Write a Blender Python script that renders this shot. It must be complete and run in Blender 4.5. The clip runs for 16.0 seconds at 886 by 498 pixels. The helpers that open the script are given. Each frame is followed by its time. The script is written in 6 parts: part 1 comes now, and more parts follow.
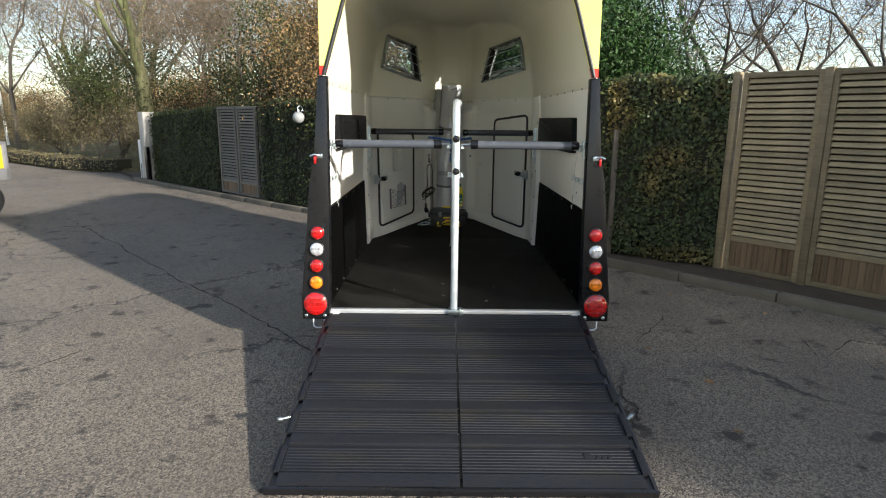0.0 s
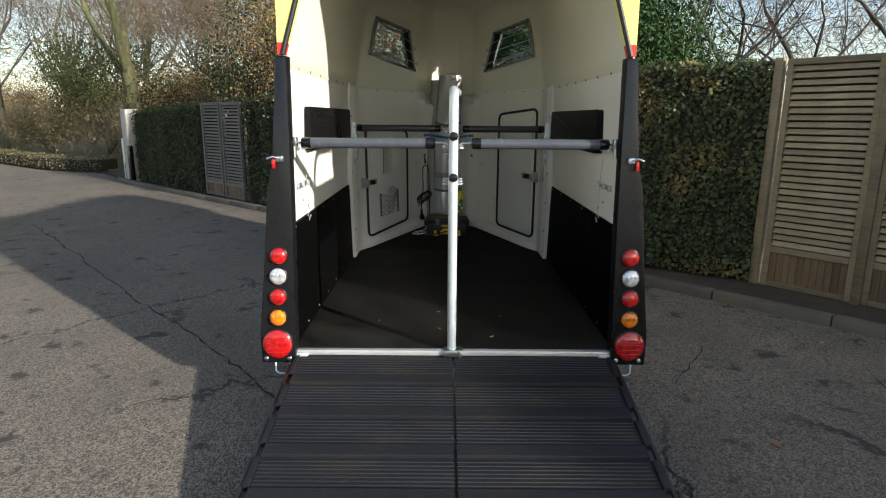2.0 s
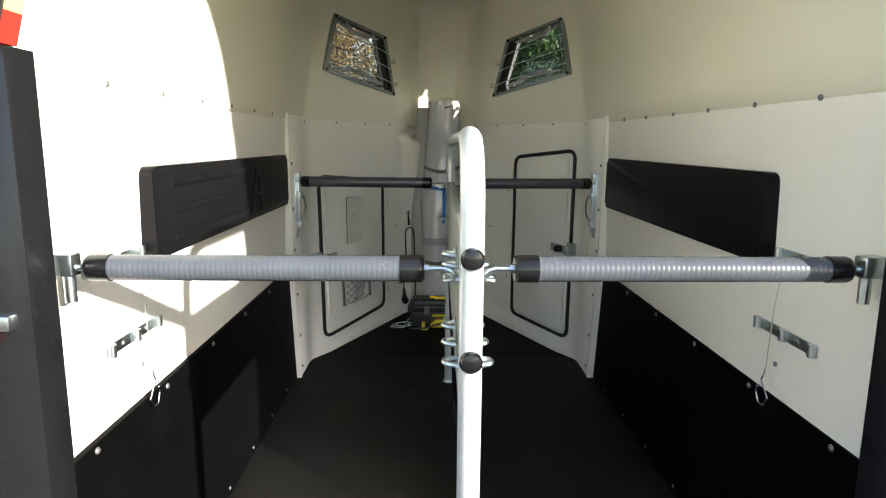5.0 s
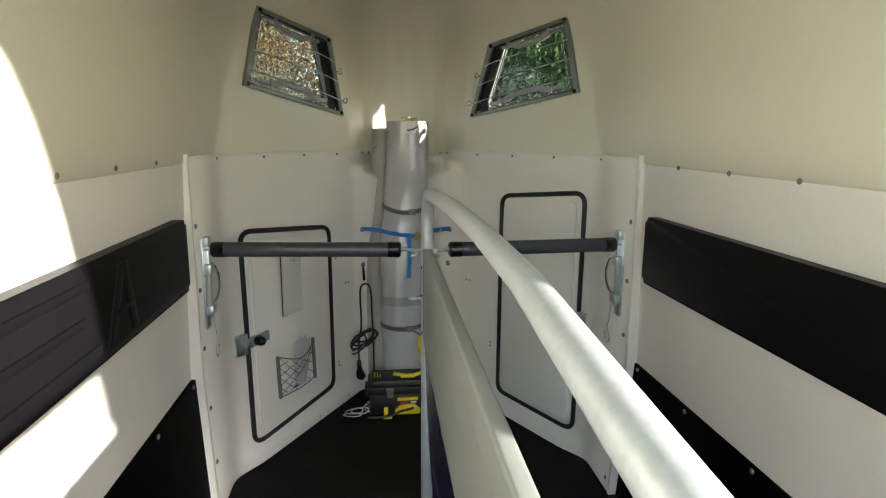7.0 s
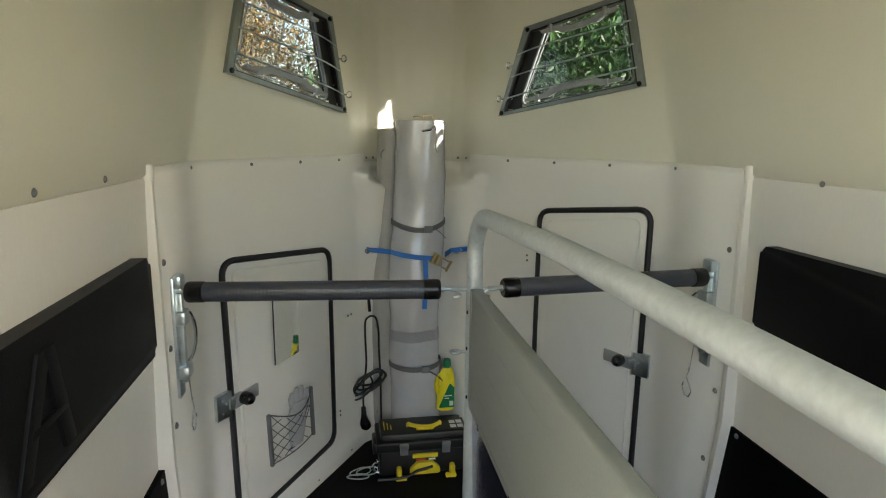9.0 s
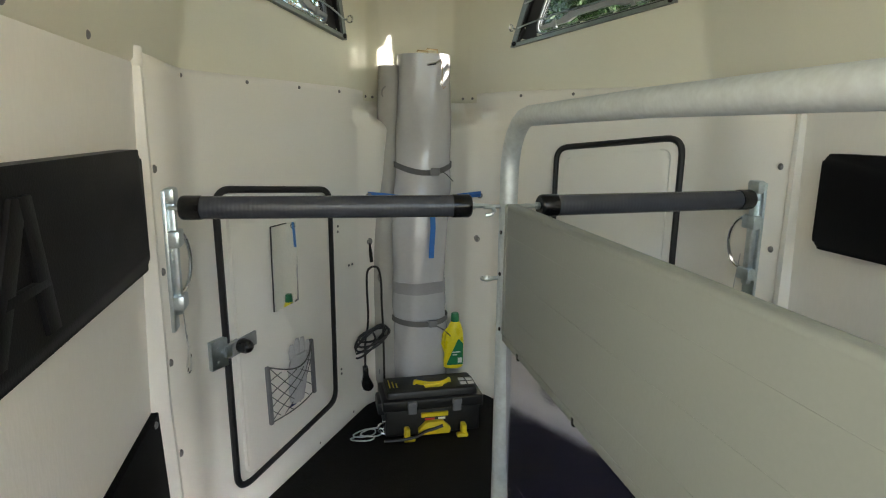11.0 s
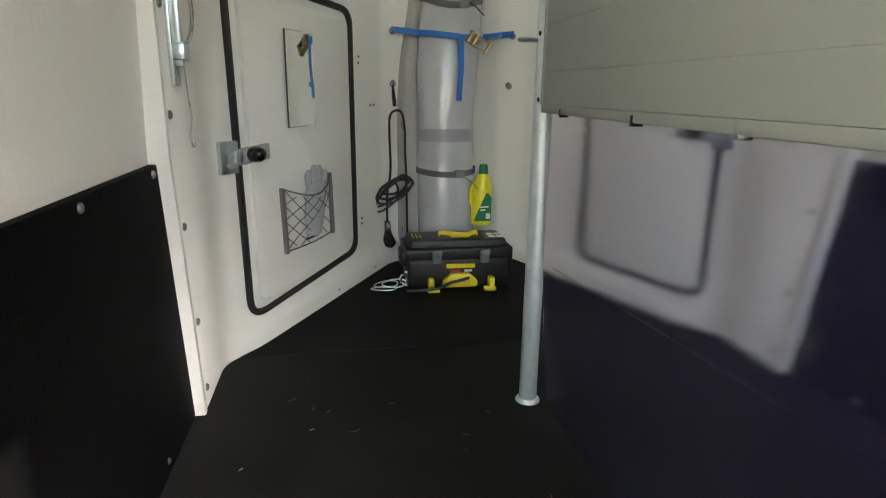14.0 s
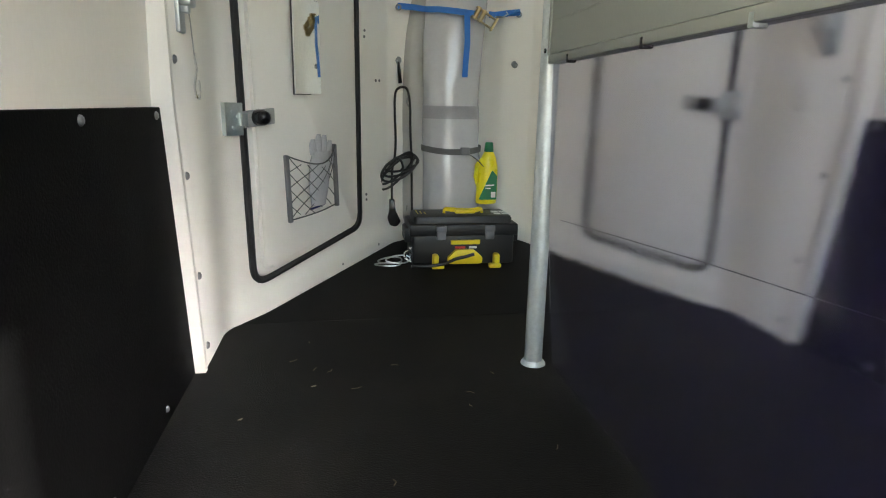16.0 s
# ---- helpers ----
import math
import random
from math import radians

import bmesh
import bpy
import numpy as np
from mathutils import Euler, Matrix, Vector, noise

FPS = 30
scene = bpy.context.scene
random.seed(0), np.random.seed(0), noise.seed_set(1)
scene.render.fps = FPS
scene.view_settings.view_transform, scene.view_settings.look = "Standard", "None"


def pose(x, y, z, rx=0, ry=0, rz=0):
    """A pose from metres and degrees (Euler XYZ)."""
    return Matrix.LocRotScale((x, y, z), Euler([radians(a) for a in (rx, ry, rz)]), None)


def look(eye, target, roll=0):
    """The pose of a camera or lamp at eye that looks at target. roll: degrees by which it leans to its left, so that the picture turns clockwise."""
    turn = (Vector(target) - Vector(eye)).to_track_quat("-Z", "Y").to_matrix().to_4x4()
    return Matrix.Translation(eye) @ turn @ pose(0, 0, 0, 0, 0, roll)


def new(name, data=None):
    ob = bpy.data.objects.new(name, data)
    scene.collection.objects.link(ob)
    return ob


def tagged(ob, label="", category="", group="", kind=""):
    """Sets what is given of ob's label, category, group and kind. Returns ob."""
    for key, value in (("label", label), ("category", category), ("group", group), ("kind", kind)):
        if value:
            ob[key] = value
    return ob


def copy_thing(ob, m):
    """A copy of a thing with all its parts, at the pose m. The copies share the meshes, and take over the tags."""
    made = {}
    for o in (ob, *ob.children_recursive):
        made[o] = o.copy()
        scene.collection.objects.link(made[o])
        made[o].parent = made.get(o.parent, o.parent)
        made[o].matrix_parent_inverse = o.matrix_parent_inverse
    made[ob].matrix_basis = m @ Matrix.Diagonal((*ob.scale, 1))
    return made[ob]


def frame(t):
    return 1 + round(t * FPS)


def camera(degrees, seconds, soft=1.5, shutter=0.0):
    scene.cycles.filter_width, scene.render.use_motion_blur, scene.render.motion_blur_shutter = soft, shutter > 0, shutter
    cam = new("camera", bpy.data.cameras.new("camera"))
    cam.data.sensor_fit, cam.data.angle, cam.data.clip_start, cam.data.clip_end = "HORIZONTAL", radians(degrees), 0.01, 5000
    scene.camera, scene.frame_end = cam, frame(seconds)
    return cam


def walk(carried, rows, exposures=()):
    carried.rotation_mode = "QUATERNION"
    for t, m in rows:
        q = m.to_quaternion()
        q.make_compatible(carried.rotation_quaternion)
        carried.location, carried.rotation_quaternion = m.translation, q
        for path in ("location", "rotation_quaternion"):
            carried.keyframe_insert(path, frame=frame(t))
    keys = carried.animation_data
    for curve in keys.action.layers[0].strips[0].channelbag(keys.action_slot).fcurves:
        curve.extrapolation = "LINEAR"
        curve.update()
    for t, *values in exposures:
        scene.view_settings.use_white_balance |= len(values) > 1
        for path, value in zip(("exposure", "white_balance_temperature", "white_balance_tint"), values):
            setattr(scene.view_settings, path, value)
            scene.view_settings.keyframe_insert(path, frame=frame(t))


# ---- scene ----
# ---- camera ----
cam = camera(73.4, 16.0, soft=1.1)
PATH = [
    (0, (-0.109, -4.086, 1.722), (-0.101, -2.132, 1.297), 0.6),
    (0.5, (-0.132, -3.924, 1.714), (-0.125, -1.97, 1.285), 0.6),
    (1, (-0.134, -3.729, 1.703), (-0.115, -1.777, 1.271), 0.6),
    (1.5, (-0.069, -3.475, 1.708), (-0.049, -1.522, 1.279), 0.4),
    (2, (-0.066, -3.213, 1.695), (-0.064, -1.26, 1.262), 0.4),
    (2.5, (-0.112, -2.937, 1.717), (-0.111, -0.984, 1.286), 0.4),
    (3, (-0.071, -2.628, 1.745), (-0.066, -0.677, 1.308), 0.5),
    (3.2, (-0.047, -2.527, 1.76), (-0.049, -0.573, 1.33), 0.3),
    (5.3, (-0.114, -1.013, 1.863), (-0.045, 0.955, 1.512), 0.5),
    (5.5, (-0.129, -0.916, 1.923), (-0.031, 1.049, 1.562), 0.5),
    (6, (-0.164, -0.638, 1.974), (0.048, 1.317, 1.608), 0.4),
    (6.5, (-0.138, -0.373, 2.041), (0.091, 1.578, 1.663), 0.4),
    (7, (-0.194, -0.134, 2.06), (0.033, 1.817, 1.683), 0.4),
    (7.5, (-0.263, 0.074, 2.063), (-0.006, 2.021, 1.687), 0.5),
    (8, (-0.269, 0.254, 2.08), (0.009, 2.199, 1.702), 0.5),
    (8.2, (-0.287, 0.315, 2.085), (-0.009, 2.26, 1.708), 0.5),
    (10.3, (-0.491, 0.65, 1.938), (-0.063, 2.566, 1.556), 0.9),
    (10.5, (-0.498, 0.664, 1.903), (-0.073, 2.58, 1.519), 0.9),
    (11, (-0.512, 0.689, 1.804), (-0.095, 2.605, 1.407), 0.6),
    (11.5, (-0.518, 0.718, 1.71), (-0.112, 2.627, 1.272), 0.7),
    (12, (-0.52, 0.735, 1.602), (-0.13, 2.639, 1.13), 0.3),
    (12.5, (-0.522, 0.752, 1.518), (-0.142, 2.651, 1.018), 0.4),
    (13, (-0.511, 0.755, 1.43), (-0.145, 2.653, 0.917), 0.6),
    (13.5, (-0.502, 0.756, 1.338), (-0.15, 2.657, 0.824), 0.6),
    (14, (-0.508, 0.758, 1.257), (-0.171, 2.662, 0.744), 0.8),
    (14.5, (-0.51, 0.751, 1.19), (-0.179, 2.659, 0.69), 0.9),
    (15, (-0.504, 0.749, 1.163), (-0.177, 2.658, 0.665), 1.0),
    (15.5, (-0.504, 0.739, 1.113), (-0.179, 2.651, 0.624), 1.0),
    (16, (-0.51, 0.741, 1.102), (-0.186, 2.658, 0.632), 1.1),
]
EXPOSURES = [(0.0, 1.38), (0.7, 1.30), (1.5, 1.10), (2.1, 1.13), (2.6, 1.3), (3.2, 1.5), (5.3, 2.26), (6.5, 2.42), (8.2, 2.5), (10.5, 2.54), (11.5, 2.80), (12.0, 2.84), (13.0, 2.87), (14.5, 2.9), (16.0, 3.1)]

walk(cam, [(t, look(eye, target, roll)) for t, eye, target, roll in PATH], EXPOSURES)

# ---- light ----
SUN_AZ = math.atan2(0.655, -0.755)      # the way the light travels over the ground
SUN_EL = radians(17.3)
world = bpy.data.worlds.new("sky")
world.use_nodes = True
scene.world = world
wn = world.node_tree.nodes
wl = world.node_tree.links
wbg = wn["Background"]
sky = wn.new("ShaderNodeTexSky")
sky.sky_type = 'NISHITA'
sky.sun_disc = False
sky.sun_elevation = SUN_EL
sky.sun_rotation = math.atan2(0.755, -0.655)
sky.air_density, sky.dust_density, sky.ozone_density = 1.0, 0.7, 1.2
cloud = wn.new("ShaderNodeTexNoise")
cloud.inputs["Scale"].default_value, cloud.inputs["Detail"].default_value, cloud.inputs["Roughness"].default_value = 2.2, 8, 0.6
cloud_map = wn.new("ShaderNodeMapRange")
cloud_map.inputs[1].default_value, cloud_map.inputs[2].default_value, cloud_map.inputs[4].default_value = 0.42, 0.68, 0.85
cloud_mix = wn.new("ShaderNodeMix")
cloud_mix.data_type = 'RGBA'
cloud_mix.inputs["B"].default_value = (2.6, 2.72, 2.95, 1)
wco = wn.new("ShaderNodeTexCoord")
wl.new(wco.outputs["Generated"], cloud.inputs["Vector"])
wl.new(cloud.outputs[0], cloud_map.inputs[0])
wl.new(cloud_map.outputs[0], cloud_mix.inputs["Factor"])
wl.new(sky.outputs[0], cloud_mix.inputs["A"])
wl.new(cloud_mix.outputs["Result"], wbg.inputs[0])
wbg.inputs[1].default_value = 0.125
sun_data = bpy.data.lights.new("sun", 'SUN')
sun_data.energy = 4.3
sun_data.angle = radians(1.2)
sun_data.color = (1.0, 0.945, 0.855)
sun = new("sun", sun_data)
light_way = Vector((math.cos(SUN_AZ) * math.cos(SUN_EL), math.sin(SUN_AZ) * math.cos(SUN_EL), -math.sin(SUN_EL)))
sun.matrix_world = Matrix.Translation((10, -9, 8)) @ light_way.to_track_quat('-Z', 'Y').to_matrix().to_4x4()

# ---- materials ----
def mat(name, base, rough=0.5, metal=0.0, var=0.12, scale=6.0, grain=0.0, grain_scale=120.0, fine=0.06,
        spec=0.5, coat=0.0, trans=0.0, ior=1.45, island=0.0, obrand=0.0, tint=None, tint_scale=1.2, tint_lo=0.55, tint_hi=0.75, alpha=1.0, stretch=(1, 1, 1)):
    """A Principled surface with broad and fine variation of its colour, gloss wear and fine relief."""
    m = bpy.data.materials.new(name)
    m.use_nodes = True
    nt = m.node_tree
    n, l = nt.nodes, nt.links
    bsdf = n["Principled BSDF"]
    co = n.new("ShaderNodeTexCoord")
    mp = n.new("ShaderNodeMapping")
    mp.inputs["Scale"].default_value = stretch
    l.new(co.outputs["Object"], mp.inputs[0])
    big = n.new("ShaderNodeTexNoise")
    big.inputs["Scale"].default_value = scale
    big.inputs["Detail"].default_value = 5
    small = n.new("ShaderNodeTexNoise")
    small.inputs["Scale"].default_value = grain_scale
    small.inputs["Detail"].default_value = 3
    l.new(mp.outputs[0], big.inputs["Vector"])
    l.new(mp.outputs[0], small.inputs["Vector"])

    def math_node(op, a, b):
        k = n.new("ShaderNodeMath")
        k.operation = op
        for i, v in enumerate((a, b)):
            if isinstance(v, (int, float)):
                k.inputs[i].default_value = v
            else:
                l.new(v, k.inputs[i])
        return k.outputs[0]

    f = math_node('ADD', math_node('MULTIPLY', math_node('SUBTRACT', big.outputs[0], 0.5), 2 * var * 1.6),
                  math_node('MULTIPLY', math_node('SUBTRACT', small.outputs[0], 0.5), 2 * fine * 1.6))
    if island:
        g = n.new("ShaderNodeNewGeometry")
        f = math_node('ADD', f, math_node('MULTIPLY', math_node('SUBTRACT', g.outputs["Random Per Island"], 0.5), 2 * island))
    if obrand:
        g = n.new("ShaderNodeObjectInfo")
        f = math_node('ADD', f, math_node('MULTIPLY', math_node('SUBTRACT', g.outputs["Random"], 0.5), 2 * obrand))
    f = math_node('ADD', f, 1.0)
    col = n.new("ShaderNodeVectorMath")
    col.operation = 'SCALE'
    l.new(f, col.inputs["Scale"])
    if tint:
        t2 = n.new("ShaderNodeTexNoise")
        t2.inputs["Scale"].default_value = tint_scale
        t2.inputs["Detail"].default_value = 6
        l.new(mp.outputs[0], t2.inputs["Vector"])
        ramp = n.new("ShaderNodeMapRange")
        ramp.inputs[1].default_value, ramp.inputs[2].default_value = tint_lo, tint_hi
        l.new(t2.outputs[0], ramp.inputs[0])
        mix = n.new("ShaderNodeMix")
        mix.data_type = 'RGBA'
        l.new(ramp.outputs[0], mix.inputs["Factor"])
        mix.inputs["A"].default_value, mix.inputs["B"].default_value = (*base, 1), (*tint, 1)
        l.new(mix.outputs["Result"], col.inputs[0])
    else:
        col.inputs[0].default_value = base
    l.new(col.outputs[0], bsdf.inputs["Base Color"])
    r = math_node('ADD', math_node('MULTIPLY', math_node('SUBTRACT', big.outputs[0], 0.5), 0.3 * rough), rough)
    l.new(r, bsdf.inputs["Roughness"])
    bsdf.inputs["Metallic"].default_value = metal
    bsdf.inputs["Specular IOR Level"].default_value = spec
    bsdf.inputs["Coat Weight"].default_value = coat
    bsdf.inputs["Transmission Weight"].default_value = trans
    bsdf.inputs["IOR"].default_value = ior
    bsdf.inputs["Alpha"].default_value = alpha
    if grain:
        bump = n.new("ShaderNodeBump")
        bump.inputs["Strength"].default_value = grain
        bump.inputs["Distance"].default_value = 0.004
        l.new(small.outputs[0], bump.inputs["Height"])
        l.new(bump.outputs[0], bsdf.inputs["Normal"])
    return m


ROOFGEL = mat("ivory_roof_gelcoat", (0.705, 0.690, 0.572), 0.34, var=0.03, scale=2.5, fine=0.015, grain=0.08, grain_scale=160)
GEL = mat("cream_gelcoat", (0.785, 0.765, 0.708), 0.30, var=0.025, scale=3, fine=0.015, grain=0.10, grain_scale=160)
PANEL = mat("white_wall_panel", (0.78, 0.762, 0.710), 0.38, var=0.03, scale=4, fine=0.02, grain=0.16, grain_scale=120, stretch=(1, 1, 0.3))
BOARD = mat("black_kick_board", (0.0021, 0.0021, 0.0022), 0.55, spec=0.03, var=0.3, scale=5, fine=0.2, grain=0.15, grain_scale=220)
RUBBER = mat("black_rubber_floor", (0.0050, 0.0047, 0.0045), 0.66, spec=0.22, var=0.35, scale=4, fine=0.4, grain=0.5, grain_scale=260, tint=(0.0125, 0.0113, 0.0100), tint_scale=3)


def add_dust(m, dust, y0, y1):
    """Pale dust trodden into a floor between two lengths of it, in patches."""
    n, l = m.node_tree.nodes, m.node_tree.links
    bsdf = n["Principled BSDF"]
    old = bsdf.inputs["Base Color"].links[0].from_socket
    geo = n.new("ShaderNodeNewGeometry")
    xyz = n.new("ShaderNodeSeparateXYZ")
    l.new(geo.outputs["Position"], xyz.inputs[0])
    fall = n.new("ShaderNodeMapRange")
    fall.inputs[1].default_value, fall.inputs[2].default_value, fall.inputs[3].default_value, fall.inputs[4].default_value = y0, y1, 0.9, 0.0
    l.new(xyz.outputs["Y"], fall.inputs[0])
    blot = n.new("ShaderNodeTexNoise")
    blot.inputs["Scale"].default_value, blot.inputs["Detail"].default_value = 4.0, 7
    l.new(geo.outputs["Position"], blot.inputs["Vector"])
    amount = n.new("ShaderNodeMapRange")
    amount.inputs[1].default_value, amount.inputs[2].default_value = 0.3, 0.7
    l.new(blot.outputs[0], amount.inputs[0])
    both = n.new("ShaderNodeMath")
    both.operation = 'MULTIPLY'
    l.new(fall.outputs[0], both.inputs[0])
    l.new(amount.outputs[0], both.inputs[1])
    mix = n.new("ShaderNodeMix")
    mix.data_type = 'RGBA'
    l.new(both.outputs[0], mix.inputs["Factor"])
    l.new(old, mix.inputs["A"])
    mix.inputs["B"].default_value = (*dust, 1)
    l.new(mix.outputs["Result"], bsdf.inputs["Base Color"])


add_dust(RUBBER, (0.036, 0.033, 0.026), 0.0, 1.5)
SEAL = mat("black_rubber_seal", (0.012, 0.012, 0.013), 0.5, var=0.2, scale=20)
RAMPMAT = mat("ribbed_ramp_rubber", (0.0098, 0.0108, 0.0142), 0.55, spec=0.32, var=0.22, scale=5, fine=0.35, grain=0.4, grain_scale=110, tint=(0.0150, 0.0142, 0.0135), tint_scale=6, tint_lo=0.48, tint_hi=0.66, stretch=(0.35, 1, 1))
PILLAR = mat("black_pillar_plastic", (0.007, 0.007, 0.008), 0.28, var=0.2, scale=8, fine=0.1, grain=0.08)
GALV = mat("galvanised_steel", (0.55, 0.595, 0.61), 0.40, 0.45, var=0.09, scale=22, fine=0.10, grain=0.15, grain_scale=90)
ZINC = mat("bright_zinc_fitting", (0.52, 0.575, 0.59), 0.30, 1.0, var=0.15, scale=30, fine=0.08)
CHROME = mat("polished_steel", (0.78, 0.79, 0.80), 0.14, 1.0, var=0.08, scale=30)
ALU = mat("aluminium_strip", (0.52, 0.53, 0.54), 0.42, 0.45, var=0.15, scale=18, fine=0.1, stretch=(0.2, 1, 1))
TUBEGREY = mat("grey_ribbed_plastic", (0.062, 0.069, 0.082), 0.26, var=0.1, scale=18, fine=0.05)
TUBEDARK = mat("dark_grey_ribbed_plastic", (0.052, 0.056, 0.068), 0.20, var=0.1, scale=18, fine=0.05)
CAP = mat("black_cap_plastic", (0.006, 0.006, 0.007), 0.2, var=0.15, scale=25)
PAD = mat("black_foam_pad", (0.005, 0.0048, 0.0054), 0.42, spec=0.14, var=0.15, scale=12, fine=0.12, grain=0.10, grain_scale=220)
DIVBOARD = mat("grey_green_divider_board", (0.218, 0.235, 0.218), 0.40, var=0.04, scale=3, fine=0.02, grain=0.08)
RED = mat("red_lamp_lens", (0.34, 0.006, 0.006), 0.10, var=0.55, scale=38, fine=0.25, grain=0.35, grain_scale=55, coat=0.9)
AMBER = mat("amber_lamp_lens", (0.62, 0.17, 0.008), 0.10, var=0.55, scale=38, grain=0.35, grain_scale=55, coat=0.9)
CLEAR = mat("clear_lamp_lens", (0.66, 0.68, 0.71), 0.10, 0.6, var=0.55, scale=38, grain=0.35, grain_scale=55, coat=0.9)
YELLOW_ROOF = mat("yellow_reflective_film", (0.85, 0.80, 0.20), 0.3, var=0.04, scale=10)
RED_FILM = mat("red_reflective_film", (0.60, 0.03, 0.02), 0.3, var=0.05, scale=10)
TARP = mat("silver_grey_pvc_sheet", (0.50, 0.50, 0.515), 0.24, 0.15, var=0.06, scale=6, fine=0.03, grain=0.15, grain_scale=60)
TARP_DARK = mat("dull_grey_pvc_band", (0.27, 0.27, 0.28), 0.45, var=0.06, scale=9)
SHEET = mat("cream_grey_sheet", (0.37, 0.362, 0.335), 0.42, var=0.08, scale=8, fine=0.03, grain=0.15, grain_scale=60)
WEB_GREY = mat("grey_webbing", (0.12, 0.12, 0.12), 0.75, var=0.1, scale=40, grain=0.4, grain_scale=400)
WEB_BLUE = mat("blue_webbing", (0.03, 0.16, 0.50), 0.6, var=0.1, scale=40, grain=0.4, grain_scale=400)
BRASS = mat("gold_zinc_plating", (0.34, 0.26, 0.13), 0.36, 1.0, var=0.2, scale=30)
CABLE = mat("black_cable", (0.010, 0.010, 0.010), 0.4, var=0.2, scale=40)
BOXBLACK = mat("black_moulded_plastic", (0.013, 0.013, 0.013), 0.38, var=0.2, scale=15, grain=0.2, grain_scale=300)
YELLOW = mat("yellow_plastic", (0.72, 0.56, 0.02), 0.35, var=0.06, scale=20)
BOTTLE = mat("yellow_bottle_plastic", (0.78, 0.66, 0.02), 0.28, var=0.05, scale=20)
GREEN = mat("green_bottle_plastic", (0.01, 0.16, 0.06), 0.35, var=0.08, scale=20)
WHITE = mat("white_print", (0.75, 0.75, 0.73), 0.5, var=0.05, scale=20)
REDPRINT = mat("red_print", (0.45, 0.03, 0.02), 0.5, var=0.05, scale=20)
GREYPL = mat("grey_plastic", (0.16, 0.16, 0.165), 0.45, var=0.08, scale=20)
NET = mat("dark_grey_cord", (0.10, 0.10, 0.10), 0.7, var=0.1, scale=50)
GLOVE = mat("grey_knit_glove", (0.45, 0.45, 0.46), 0.9, var=0.12, scale=25, fine=0.15, grain=0.8, grain_scale=350)
MIRROR = mat("mirror_glass", (0.86, 0.88, 0.87), 0.03, 1.0, var=0.02, scale=8)
SCREWSTEEL = mat("dull_screw_steel", (0.20, 0.20, 0.20), 0.4, 0.6, var=0.2, scale=60)
FRAMESTEEL = mat("dull_green_grey_steel", (0.235, 0.262, 0.250), 0.36, 0.5, var=0.16, scale=14, fine=0.1)
CATCH = mat("light_grey_moulding", (0.30, 0.31, 0.31), 0.32, var=0.1, scale=30)
PANERIM = mat("pale_pane_rim", (0.20, 0.21, 0.21), 0.2, var=0.1, scale=20, coat=0.5)
WIRE = mat("galvanised_wire", (0.45, 0.46, 0.46), 0.35, 0.9, var=0.15, scale=40)


def clear_sheet(name, colour, see, rough, haze, gloss, ior=1.0):
    """A thin see-through sheet: the tinted view through it under a glossy skin, with a little milky haze."""
    m = bpy.data.materials.new(name)
    m.use_nodes = True
    n, l = m.node_tree.nodes, m.node_tree.links
    out = n["Material Output"]
    n.remove(n["Principled BSDF"])
    tr = n.new("ShaderNodeBsdfRefraction")
    tr.inputs["Color"].default_value = (*see, 1)
    tr.inputs["IOR"].default_value = ior
    noise_t = n.new("ShaderNodeTexNoise")
    noise_t.inputs["Scale"].default_value = 5
    co = n.new("ShaderNodeTexCoord")
    l.new(co.outputs["Object"], noise_t.inputs["Vector"])
    mr = n.new("ShaderNodeMapRange")
    mr.inputs[3].default_value, mr.inputs[4].default_value = rough * 0.5, rough * 1.6
    l.new(noise_t.outputs[0], mr.inputs[0])
    l.new(mr.outputs[0], tr.inputs["Roughness"])
    df = n.new("ShaderNodeBsdfDiffuse")
    df.inputs["Color"].default_value = (*colour, 1)
    mx = n.new("ShaderNodeMixShader")
    mx.inputs[0].default_value = haze
    l.new(tr.outputs[0], mx.inputs[1])
    l.new(df.outputs[0], mx.inputs[2])
    gl = n.new("ShaderNodeBsdfGlossy")
    gl.inputs["Roughness"].default_value = 0.08
    m2 = n.new("ShaderNodeMixShader")
    m2.inputs[0].default_value = gloss
    l.new(mx.outputs[0], m2.inputs[1])
    l.new(gl.outputs[0], m2.inputs[2])
    l.new(m2.outputs[0], out.inputs[0])
    return m


GLASS = clear_sheet("window_pane", (0.5, 0.5, 0.5), (0.83, 0.85, 0.83), 0.0, 0.004, 0.03)
FLAP = clear_sheet("clear_pvc_flap", (0.10, 0.09, 0.24), (0.955, 0.935, 0.965), 0.085, 0.07, 0.03, 1.4)

# ---- builders ----
def box(bm, x0, x1, y0, y1, z0, z1, bev=0.0, seg=2, m=None):
    """A box with rounded edges, in a frame m."""
    c = Matrix.Translation(((x0 + x1) / 2, (y0 + y1) / 2, (z0 + z1) / 2)) @ Matrix.Diagonal((abs(x1 - x0), abs(y1 - y0), abs(z1 - z0), 1))
    vs = bmesh.ops.create_cube(bm, size=1, matrix=(m or Matrix()) @ c)["verts"]
    if bev:
        es = list({e for v in vs for e in v.link_edges})
        bmesh.ops.bevel(bm, geom=es, offset=bev, segments=seg, affect='EDGES', profile=0.5, clamp_overlap=True)
    return bm


def side_frame(d):
    """Two directions square to d."""
    d = d.normalized()
    up = Vector((0, 0, 1)) if abs(d.z) < 0.9 else Vector((1, 0, 0))
    a = d.cross(up).normalized()
    return a, d.cross(a).normalized()


